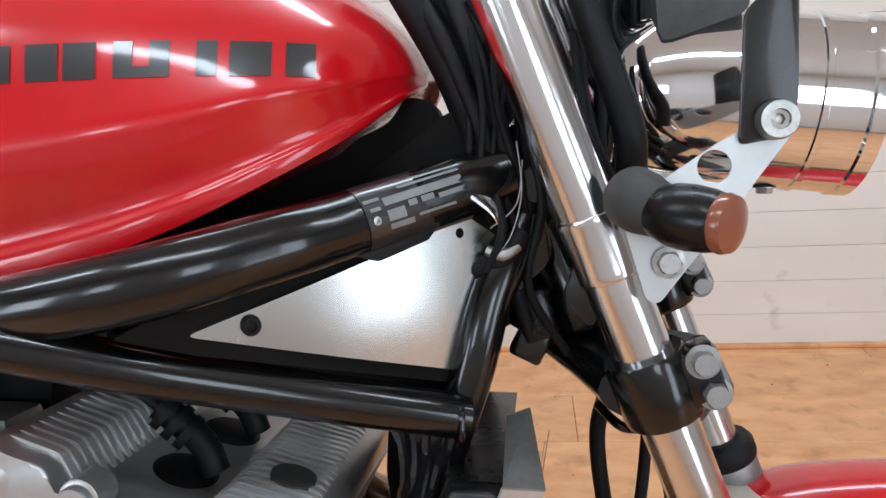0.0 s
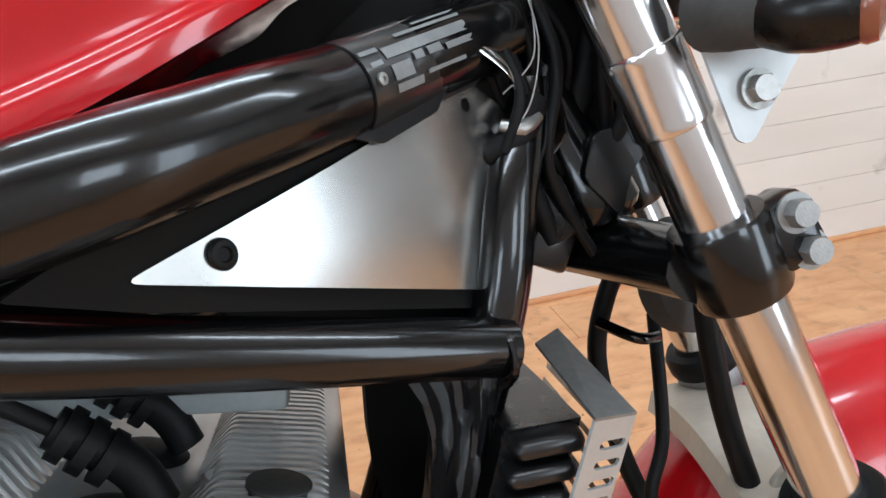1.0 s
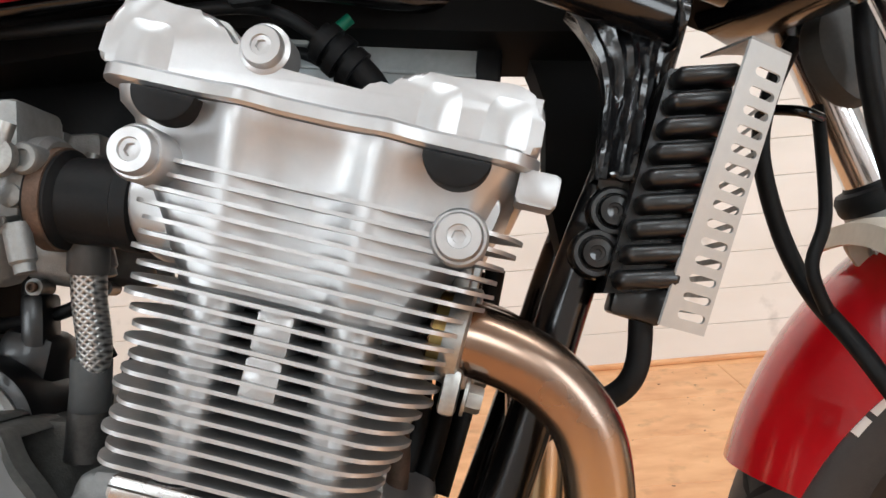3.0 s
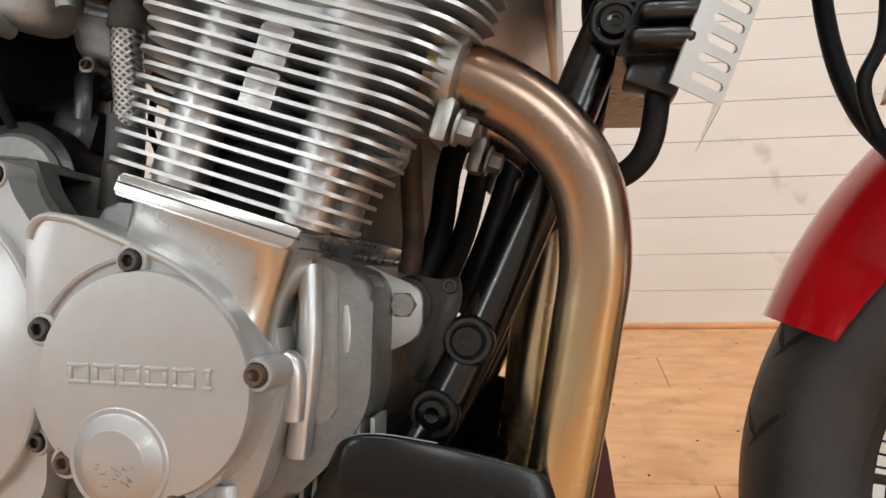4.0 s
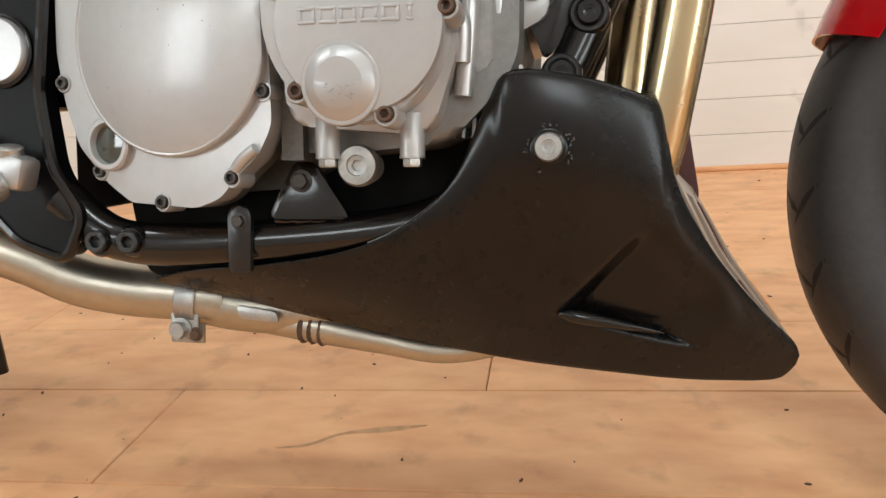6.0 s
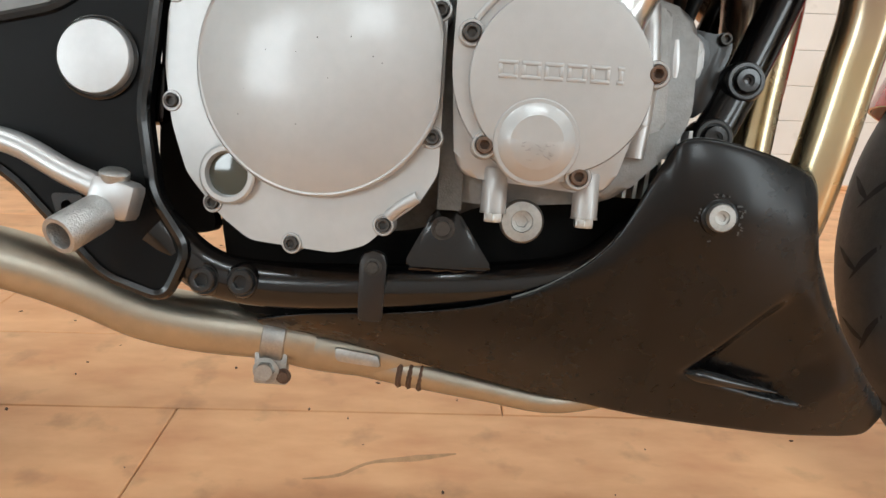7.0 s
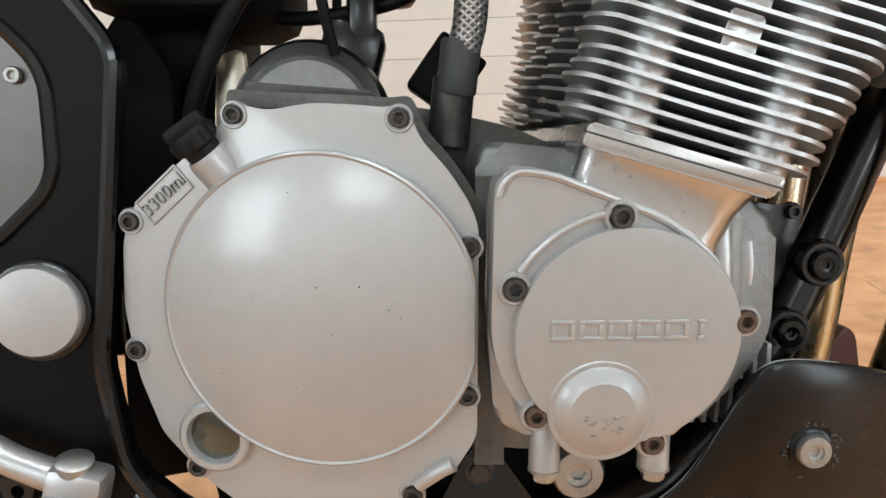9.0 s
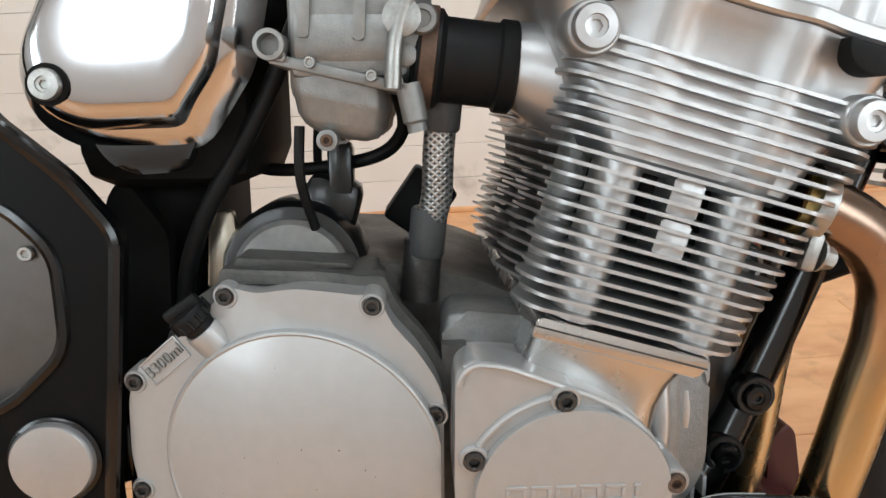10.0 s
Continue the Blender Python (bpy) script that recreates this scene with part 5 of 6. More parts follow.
NOSEPAINT = vary(mat("grey_nose_plastic", (0.36, 0.31, 0.26), 0.35, coat=0.3), 14, 0.2, 0.1)
nose = bmesh.new()
cells = [(0.0, 0.14, None), (0.14, 0.40, "slot"), (0.40, 0.56, None), (0.56, 0.86, "slot"), (0.86, 1.0, None)]
for a0, a1, what in cells:
    for b0, b1 in ((0.0, 0.10), (0.10, 0.92), (0.92, 1.0)):
        if what and b0 == 0.10:
            continue
        steps = 8 if b0 == 0.10 else 2
        grid = [[nose.verts.new(nose_point(a0 + (a1 - a0) * i / 2, b0 + (b1 - b0) * j / steps, 0)) for i in range(3)] for j in range(steps + 1)]
        for j in range(steps):
            for i in range(2):
                nose.faces.new((grid[j][i], grid[j][i + 1], grid[j + 1][i + 1], grid[j + 1][i]))
for f in list(nose.faces):
    nose.faces.new([nose.verts.new((v.co.x, -v.co.y, v.co.z)) for v in reversed(f.verts)])
bmesh.ops.remove_doubles(nose, verts=nose.verts, dist=0.0005)
part("nose_grille", solidify(nose, 0.004), NOSEPAINT, pan, "slotted front of the belly pan")
part("inner_duct", prism(fillet([(0.125, 0.27), (0.165, 0.255), (0.215, 0.165), (0.255, 0.108), (0.272, 0.082), (0.20, 0.075), (0.11, 0.19)], 0.01), -0.066, 0.066), MAROON, pan, "dark maroon inside of the nose")
part("duct_core", prism(fillet([(0.125, 0.27), (0.178, 0.244), (0.221, 0.163), (0.257, 0.113), (0.276, 0.086), (0.20, 0.078), (0.11, 0.19)], 0.008), -0.045, 0.045), MAROON, pan)
part("upper_duct", prism(fillet([(0.150, 0.30), (0.165, 0.325), (0.176, 0.315), (0.190, 0.235), (0.178, 0.205), (0.150, 0.235)], 0.008), -0.02, 0.02), MAROON, pan, "maroon inner panel edge")

setting[0] = STRAIGHT
# ---- front end: fork, clamps, wheel, mudguard ----
FAX = Vector((-0.3755, -0.0895, 0.9224)).normalized()


def leg(y, d):
    """A point on a fork leg: d metres up along it from the seal."""
    return (Vector((0.4635, -0.130, 0.648)) if y < 0 else Vector((0.500, 0.110, 0.690))) + FAX * d


for y in (-0.095, 0.115):
    near = y < 0
    fl = part("fork_tube", lathe([(0.0230, -0.05), (0.0230, 0.55), (0.021, 0.552)], leg(y, 0), FAX, 48), FORKCHROME, bike, "polished chrome fork stanchion")
    part("fork_slider", lathe([(0.026, -0.60), (0.029, -0.58), (0.029, -0.10), (0.030, -0.06), (0.0345, -0.045), (0.0345, -0.012), (0.032, -0.006), (0.0225, -0.004)], leg(y, 0), FAX, 36), CAST, fl, "grey cast lower fork leg")
    part("dust_seal", lathe([(0.036, -0.012), (0.0375, -0.008), (0.0375, 0.004), (0.034, 0.010), (0.0255, 0.012), (0.0235, 0.016)], leg(y, 0), FAX, 36), RUBBER, fl, "black rubber dust seal")
    cl = part("triple_clamp", lathe([(0.0235, -0.027), (0.0305, -0.027), (0.032, -0.023), (0.032, 0.023), (0.0305, 0.027), (0.0235, 0.027)], leg(y, 0.206), FAX, 36), BLACK, bike, "black lower triple clamp round the fork leg")
    part("clamp_lug", joined(box(leg(y, 0.206) + Vector((0.032, -0.006, 0.013)), (0.035, 0.036, 0.046), Matrix.Rotation(radians(-26), 4, "Y"), 0.007)), BLACK, cl)
    for k in (-0.012, 0.014):
        bolt(cl, leg(y, 0.206 + k) + Vector((0.036, -0.022, 0.012)), 0.0095, 0.012, CAST, kind="hexagon")
    part("fork_shroud", lathe([(0.0232, 0.298), (0.0248, 0.299), (0.0254, 0.301), (0.0250, 0.304), (0.0250, 0.344), (0.0253, 0.347), (0.0248, 0.349), (0.0232, 0.350)], leg(y, 0), FAX, 48), FORKCHROME, fl, "polished bracket sleeve on the leg")
    part("top_clamp", lathe([(0.022, 0.485), (0.031, 0.487), (0.031, 0.54), (0.022, 0.542)], leg(y, 0.045), FAX, 30), BLACK, bike)
part("clamp_bridge", loft([[Vector((0.366 + 0.10 * y, y, 0.845 + 0.1 * y)) + Vector((math.cos(a) * 0.036 * s + o, 0, math.sin(a) * 0.023)) for a in [i * math.pi / 8 for i in range(16)]] for y, s, o in ((-0.145, 0.9, 0.025), (-0.085, 1.0, 0.0), (-0.02, 1.25, -0.03), (0.045, 1.0, 0.0), (0.10, 0.9, 0.025))]), BLACK, bike, "black lower yoke")
part("steering_stop", box((0.29, -0.08, 0.85), (0.03, 0.02, 0.03), Matrix.Rotation(radians(25), 4, "Y"), 0.004), BLACK, bike)

STEER = Matrix.Translation((0.676, 0.0, 0.248)) @ Matrix.Rotation(radians(-11), 4, "Z") @ Matrix.Translation((0, 0.065, 0))
GUARD = Matrix.Translation((0.758, 0.0, 0.278)) @ Matrix.Rotation(radians(-12), 4, "Z") @ Matrix.Translation((0, 0.046, 0))


def placed(bm, m):
    bmesh.ops.transform(bm, matrix=m, verts=bm.verts)
    return bm


def ring_section(profile, seg, a0=0.0, a1=360.0):
    """Turns a closed section of (radius, y) about the wheel axle."""
    full = abs(a1 - a0) >= 359.9
    n = seg if full else seg + 1
    rings = []
    for i in range(n):
        a = radians(a0 + (a1 - a0) * i / seg)
        rings.append([(r * math.cos(a), y, r * math.sin(a)) for r, y in profile])
    if full:
        rings.append(rings[0])
    bm = loft(rings, cap=not full)
    bmesh.ops.remove_doubles(bm, verts=bm.verts, dist=1e-6)
    return bm


WR = 0.381
tyre_prof = [(0.283, -0.060), (0.300, -0.069), (0.320, -0.075), (0.340, -0.073), (0.356, -0.064), (0.368, -0.047), (0.377, -0.026), (WR, 0.0), (0.377, 0.026), (0.368, 0.047), (0.356, 0.064), (0.340, 0.073), (0.320, 0.075), (0.300, 0.069), (0.283, 0.060), (0.272, 0.050), (0.272, -0.050)]
wheel = part("front_wheel", placed(ring_section([(0.272, -0.056), (0.284, -0.060), (0.286, -0.056), (0.279, -0.050), (0.250, -0.046), (0.236, -0.030), (0.234, 0.030), (0.250, 0.046), (0.279, 0.050), (0.286, 0.056), (0.284, 0.060), (0.272, 0.056)], 96), STEER), BLACKCAST, bike, "black cast front wheel rim with white rim stickers")
part("tyre", placed(ring_section(tyre_prof, 120), STEER), TYRE, wheel, "black road tyre with angled tread grooves")


def groove(a, y0, y1, da):
    """A slanting tread sipe drawn as a strip on the shoulder, its shade painted."""
    def rad(y):
        ys = [p[1] for p in tyre_prof[3:12]]
        return float(np.interp(y, ys, [p[0] for p in tyre_prof[3:12]]))
    rows = []
    for i in range(9):
        f = i / 8
        y = y0 + (y1 - y0) * f
        ang = radians(a + da * f)
        wd = 0.0055 * math.sin(math.pi * min(0.98, f * 0.85 + 0.12))
        r = rad(y) + 0.0006
        rows.append([STEER @ Vector((r * math.cos(ang + s * wd / r), y, r * math.sin(ang + s * wd / r))) for s in (-1, 1)])
    return loft(rows, closed=False, cap=False)


# rubber darkened for the shade inside the grooves
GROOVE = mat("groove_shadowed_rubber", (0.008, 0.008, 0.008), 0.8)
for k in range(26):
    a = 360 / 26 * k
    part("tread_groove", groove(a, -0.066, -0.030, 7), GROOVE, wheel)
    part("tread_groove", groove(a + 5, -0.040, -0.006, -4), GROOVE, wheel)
for k, a0 in enumerate((140, 135.5, 131, 126.5, 122, 117)):
    rows = [[STEER @ Vector((r * math.cos(radians(a0 - 3.4 * i / 4)), -0.0762 + (0.0065 if r < 0.32 else 0.001), r * math.sin(radians(a0 - 3.4 * i / 4)))) for r in (0.313, 0.326, 0.338)] for i in range(5)]
    part("tyre_mark", loft(rows, closed=False, cap=False), WHITEPRINT, wheel)
# rim stickers as plain white blocks along the rim
for k, (a0, a1) in enumerate([(158, 160.5), (161, 163), (163.5, 165.5), (166, 168), (168.5, 170.5), (171, 172), (174, 183), (186, 190), (192, 196), (198, 202), (204, 208), (210, 214)]):
    rr = (0.262, 0.281)
    rows = [[STEER @ Vector((r * math.cos(radians(a0 + (a1 - a0) * i / 6)), -0.0530 - 0.005 * (r - 0.262) / 0.019, r * math.sin(radians(a0 + (a1 - a0) * i / 6)))) for r in rr] for i in range(7)]
    part("rim_sticker", loft(rows, closed=False, cap=False), REDWIRE if k == 0 else WHITEPRINT, wheel)
for k in range(6):
    a = radians(60 * k + 50)
    part("spoke", tube([STEER @ Vector((0.05 * math.cos(a), 0, 0.05 * math.sin(a))), STEER @ Vector((0.15 * math.cos(a), -0.012, 0.15 * math.sin(a))), STEER @ Vector((0.238 * math.cos(a), 0, 0.238 * math.sin(a)))], [0.024, 0.016, 0.020], 12), BLACKCAST, wheel)
part("hub", lathe([(0.04, -0.06), (0.055, -0.05), (0.055, 0.05), (0.04, 0.06)], STEER @ Vector((0, 0, 0)), STEER.to_3x3() @ Vector((0, -1, 0)), 28), BLACKCAST, wheel)
part("brake_disc", placed(ring_section([(0.11, -0.075), (0.205, -0.075), (0.205, -0.070), (0.11, -0.070)], 72), STEER), STEEL, wheel, "steel brake disc")

# mudguard over the wheel
fender_prof = []
for i in range(17):
    f = -1 + i / 8
    fender_prof.append((0.463 - 0.085 * abs(f) ** 2.8 - 0.012 * f * f, 0.106 * f))


def fender():
    rings = []
    for i in range(49):
        a = 162 - (162 - 20) * i / 48
        taper = 0.60 + 0.95 * min(1.0, i / 22)
        ra = radians(a)
        low = 0.463 - 0.022 * ease((132 - a) / 25) - 0.012 * ease((118 - a) / 25)
        rings.append([GUARD @ Vector(((low + (r - 0.463) * taper) * math.cos(ra), y * (0.86 + 0.14 * min(1.0, i / 8)), (low + (r - 0.463) * taper) * math.sin(ra))) for r, y in fender_prof])
    return solidify(loft(rings, closed=False, cap=False), 0.0035)


guard = part("mudguard", fender(), RED, bike, "glossy red front mudguard")
for y in (-0.080, 0.07):
    part("mudguard_bracket", prism(fillet([(0.445, 0.640), (0.470, 0.66), (0.51, 0.63), (0.55, 0.585), (0.52, 0.55), (0.475, 0.59)], 0.012), y, y + 0.006), FLOORTINTALLOY, guard, "grey alloy mudguard bracket")
    bolt(guard, (0.480, y, 0.630), 0.008, 0.006, STEEL, kind="hexagon")

brace = []
for k in range(13):
    f = k / 12
    y = -0.125 + 0.25 * f
    z = 0.622 + 0.018 * math.sin(math.pi * f) + 0.035 * f
    brace.append([(x + 0.03 * f, y, z - dz) for x, dz in ((0.412, 0.024), (0.418, 0.004), (0.434, 0.0), (0.500, 0.0), (0.520, 0.006), (0.526, 0.018))])
part("fork_brace", solidify(loft(brace, closed=False, cap=False), 0.004), FLOORTINTALLOY, bike, "grey alloy fork brace over the mudguard")

# brake hoses and cables round the head
HOSES = [
    ([(0.41, 0.05, 0.865), (0.388, 0.06, 0.82), (0.376, 0.065, 0.765), (0.385, 0.06, 0.69), (0.40, 0.04, 0.63), (0.42, 0.0, 0.58), (0.45, -0.02, 0.52)], 0.0085),
    ([(0.415, -0.06, 0.855), (0.413, -0.065, 0.825), (0.414, -0.065, 0.76), (0.424, -0.065, 0.69), (0.444, -0.065, 0.615), (0.464, -0.06, 0.555), (0.482, -0.07, 0.50)], 0.0095),
    ([(0.425, 0.05, 0.80), (0.415, 0.03, 0.70), (0.395, 0.02, 0.65), (0.41, 0.02, 0.60)], 0.006),
    ([(0.20, -0.03, 1.20), (0.245, -0.07, 1.12), (0.275, -0.075, 1.04), (0.28, -0.06, 0.97)], 0.007),
    ([(0.22, -0.02, 1.22), (0.26, -0.065, 1.13), (0.285, -0.07, 1.05), (0.29, -0.05, 0.99)], 0.009),
    ([(0.33, -0.05, 1.22), (0.355, -0.09, 1.14), (0.38, -0.11, 1.07), (0.385, -0.09, 1.03)], 0.012),
    ([(0.36, -0.01, 1.20), (0.37, -0.03, 1.10), (0.36, -0.03, 1.03), (0.34, -0.03, 0.97)], 0.010),
    ([(0.385, 0.0, 1.22), (0.375, -0.02, 1.16), (0.395, -0.02, 1.12), (0.40, 0.02, 1.06)], 0.005),
    ([(0.40, 0.02, 1.23), (0.395, 0.0, 1.17), (0.405, 0.0, 1.10)], 0.004),
    ([(0.31, -0.07, 1.0), (0.30, -0.085, 0.955), (0.28, -0.085, 0.93)], 0.0012),
    ([(0.275, -0.085, 1.03), (0.285, -0.095, 0.99), (0.272, -0.09, 0.955)], 0.0035),
    ([(0.285, -0.05, 0.96), (0.30, -0.055, 0.92), (0.31, -0.05, 0.89)], 0.008),
    ([(0.262, -0.08, 0.955), (0.285, -0.085, 0.965), (0.30, -0.075, 0.985)], 0.009),
]
HEAD_SET = Matrix.Translation((-0.018, -0.035, -0.035))
LOOM = random.Random(21)
for k in range(16):
    x, y, z = LOOM.uniform(0.265, 0.36), LOOM.uniform(-0.075, -0.02), LOOM.uniform(1.08, 1.2)
    HOSES.append(([(x + LOOM.uniform(-0.03, 0.01), y, z), (x + LOOM.uniform(-0.02, 0.02), y - 0.015, z - 0.07), (x + LOOM.uniform(-0.01, 0.03), y - 0.01, z - 0.14), (x + LOOM.uniform(0.0, 0.04), y + 0.02, z - 0.21)], LOOM.choice((0.003, 0.004, 0.006, 0.008))))
HOSES += [
    ([(0.175, -0.035, 1.23), (0.197, -0.035, 1.190), (0.233, -0.04, 1.130), (0.258, -0.045, 1.075), (0.275, -0.04, 1.02)], 0.017),
    ([(0.20, -0.01, 1.24), (0.222, -0.015, 1.19), (0.255, -0.02, 1.13), (0.278, -0.03, 1.07), (0.29, -0.03, 1.00)], 0.020),
    ([(0.335, 0.02, 1.24), (0.349, 0.02, 1.21), (0.382, 0.01, 1.146), (0.415, 0.0, 1.093), (0.430, 0.01, 1.063)], 0.015),
    ([(0.37, 0.04, 1.24), (0.385, 0.04, 1.20), (0.405, 0.045, 1.14), (0.42, 0.04, 1.09)], 0.009),
    ([(0.36, 0.05, 1.23), (0.40, 0.045, 1.215), (0.43, 0.04, 1.175), (0.425, 0.05, 1.13)], 0.006),
]
for k, (pts, r) in enumerate(HOSES):
    setting[0] = STRAIGHT if k == 1 else HEAD_SET
    part("cable", tube(pts, r, 12), RUBBER, bike)
setting[0] = HEAD_SET
plugs = random.Random(7)
for k in range(14):
    part("connector", box((0.30 + plugs.uniform(-0.03, 0.05), plugs.uniform(-0.05, 0.02), 0.99 + plugs.uniform(-0.09, 0.11)), (0.026, 0.026, 0.045), Matrix.Rotation(plugs.uniform(-0.6, 0.6), 4, "Y"), 0.005), SATIN, bike)
part("thin_wire", tube([(0.295, -0.088, 1.06), (0.30, -0.095, 1.02), (0.292, -0.095, 0.985), (0.278, -0.09, 0.965)], 0.0006, 6), STEEL, bike, "thin bare wire")
part("thin_wire", tube([(0.30, -0.088, 1.045), (0.296, -0.094, 1.01), (0.275, -0.092, 0.99)], 0.0006, 6), STEEL, bike)
part("foil_wrap", tube([(0.272, -0.088, 0.972), (0.285, -0.09, 0.968), (0.298, -0.085, 0.975)], [0.004, 0.006, 0.004], 10, n=3), STEEL, bike, "crumpled foil round a cable")
part("clamp_arm", prism(fillet([(0.335, 0.93), (0.345, 0.96), (0.385, 0.965), (0.392, 0.955), (0.37, 0.93), (0.36, 0.90)], 0.006), -0.055, -0.045), BLACKCAST, bike, "black cable guide arm")
part("horn", lathe([(0.045, -0.015), (0.048, -0.01), (0.048, 0.008), (0.035, 0.014), (0, 0.016)], (0.440, 0.015, 0.838), (0.45, -0.85, 0.1), 32), STEMRUBBER, bike, "round grey-black horn")
part("cable_guide", tube([(0.375, 0.05, 0.80), (0.395, 0.02, 0.79), (0.418, 0.03, 0.785)], 0.005, 10), BLACK, bike)

# headlight with its bracket
setting[0] = Matrix.Translation((-0.010, -0.033, -0.047))
HLC = Vector((0.470, 0.0, 1.112))
HLX = Vector((0.995, 0.0, -0.09)).normalized()
light = part("headlight", lathe([(0.0036, -0.115), (0.0273, -0.112), (0.0501, -0.098), (0.0655, -0.075), (0.0719, -0.045), (0.0753, -0.01), (0.0757, 0.01), (0.0757, 0.052), (0.0774, 0.053), (0.0774, 0.0575), (0.0757, 0.0585), (0.0757, 0.088), (0.0774, 0.09), (0.0774, 0.098), (0.0774, 0.102), (0.0719, 0.102), (0.0692, 0.098)], HLC, HLX, 64), CHROME, bike, "polished chrome round headlight shell")
part("lens", lathe([(0.072, 0.094), (0.055, 0.103), (0.03, 0.108), (0, 0.109)], HLC, HLX, 48), GLASS, light, "clear headlight glass")
part("reflector", lathe([(0.070, 0.09), (0.055, 0.05), (0.02, 0.01), (0, 0.005)], HLC, HLX, 40), CHROME, light)
bolt(light, HLC + Vector((0.03, -0.01, -0.078)), 0.007, 0.006, STEEL, axis=(0, 0, -1), kind="hexagon")
for y in (-0.155, 0.125):
    s = 1 if y < 0 else -1
    arm = part("headlight_bracket", plate_with_holes(fillet([(0.362, 1.022), (0.43, 1.070), (0.468, 1.090), (0.478, 1.078), (0.445, 1.030), (0.392, 0.955), (0.383, 0.957)], 0.008), [[(0.4255 + 0.0115 * math.cos(i * math.pi / 12), 1.052 + 0.0115 * math.sin(i * math.pi / 12)) for i in range(24)]], y, y + 0.003), BRACKET, bike, "polished alloy headlight bracket")
    part("bracket_blade", prism(fillet([(0.440, 1.066), (0.470, 1.072), (0.477, 1.095), (0.474, 1.16), (0.470, 1.185), (0.44, 1.155)], 0.006), y - 0.004, y - 0.001), BLACKCAST, arm, "black upright headlight blade")
    bolt(arm, (0.462, y - 0.006, 1.083), 0.0135, 0.012, STEEL, kind="cap", axis=(0, -s, 0), label="brass coloured cap bolt")
    bolt(arm, (0.397, y - 0.002, 0.985), 0.0085, 0.008, STEEL, kind="hexagon", axis=(0, -s, 0))
    ic, ia = (0.399, y - 0.040 * s, 1.020), (0.74, -0.66 * s, -0.10)
    ind = part("indicator", lathe([(0.0, -0.032), (0.009, -0.030), (0.017, -0.020), (0.0212, -0.006), (0.0218, 0.006), (0.0205, 0.018), (0.0188, 0.026)], ic, ia, 36), SATIN, bike, "black bullet indicator")
    part("indicator_lens", lathe([(0.0188, 0.026), (0.0196, 0.029), (0.018, 0.034), (0.01, 0.037), (0, 0.0375)], ic, ia, 32), AMBER, ind, "amber lens rim")
    part("indicator_stem", tube([(0.372, y, 1.030), (0.377, y - 0.016 * s, 1.027), (0.390, y - 0.030 * s, 1.021)], [0.0225, 0.022, 0.017], 24), STEMRUBBER, ind, "weathered rubber indicator stem")
part("dash_bracket", prism(fillet([(0.40, 1.15), (0.47, 1.175), (0.46, 1.24), (0.39, 1.24)], 0.01), -0.06, 0.06), GREYPLASTIC, bike)

# fuel tank: flat flank, belly crease, pointed nose
TANK = [(-0.56, 0.05, 0.97, 0.07, 1.02, 0.06, 1.08, 1.10), (-0.45, 0.14, 0.92, 0.17, 1.0, 0.15, 1.10, 1.18), (-0.30, 0.18, 0.905, 0.205, 1.005, 0.175, 1.13, 1.225), (-0.10, 0.197, 0.943, 0.214, 1.030, 0.190, 1.145, 1.24), (0.03, 0.197, 0.987, 0.210, 1.052, 0.178, 1.145, 1.228), (0.10, 0.172, 1.024, 0.182, 1.074, 0.150, 1.142, 1.205), (0.15, 0.132, 1.058, 0.136, 1.090, 0.115, 1.135, 1.172), (0.18, 0.085, 1.088, 0.087, 1.104, 0.074, 1.123, 1.143), (0.192, 0.050, 1.101, 0.050, 1.108, 0.043, 1.115, 1.125)]


def smooth_at(xs, vs, x):
    """A smooth curve through the stations."""
    m = [(vs[1] - vs[0]) / (xs[1] - xs[0])] + [0.5 * ((vs[i] - vs[i - 1]) / (xs[i] - xs[i - 1]) + (vs[i + 1] - vs[i]) / (xs[i + 1] - xs[i])) for i in range(1, len(xs) - 1)] + [(vs[-1] - vs[-2]) / (xs[-1] - xs[-2])]
    i = max(0, min(len(xs) - 2, int(np.searchsorted(xs, x)) - 1))
    h = xs[i + 1] - xs[i]
    t = min(1.0, max(0.0, (x - xs[i]) / h))
    return (2 * t ** 3 - 3 * t * t + 1) * vs[i] + (t ** 3 - 2 * t * t + t) * h * m[i] + (3 * t * t - 2 * t ** 3) * vs[i + 1] + (t ** 3 - t * t) * h * m[i + 1]


def tank_ring(x, n=6):
    xs = [t[0] for t in TANK]
    yl, zl, yb, zb, ys, zs, zt = (smooth_at(xs, [t[k] for t in TANK], x) for k in range(1, 8))
    key = [(0, zt), (ys * 0.55, zt - (zt - zs) * 0.22), (ys, zs), (yb, zb + 0.25 * (zs - zb)), (yb - 0.001, zb), (yl - 0.002, zl + (zb - zl) * 0.45), (yl + 0.002, zl + (zb - zl) * 0.22), (yl, zl)]
    half = [(p.x, p.y) for p in (Vector((q.x, q.y)) for q in spline([(a, b, 0) for a, b in key], n))]
    under = [(yl - 0.012, zl + 0.001), (yl * 0.6, zl + 0.015)]
    right = half + under
    return [(x, -y, z) for y, z in right] + [(x, y, z) for y, z in reversed(right[1:])]


setting[0] = Matrix.Translation((0.002, -0.012, -0.026))
tank_ob = part("fuel_tank", loft([tank_ring(-0.56 + 0.752 * (i / 60)) for i in range(61)]), RED, bike, "glossy red fuel tank with black block lettering", sharp=50)


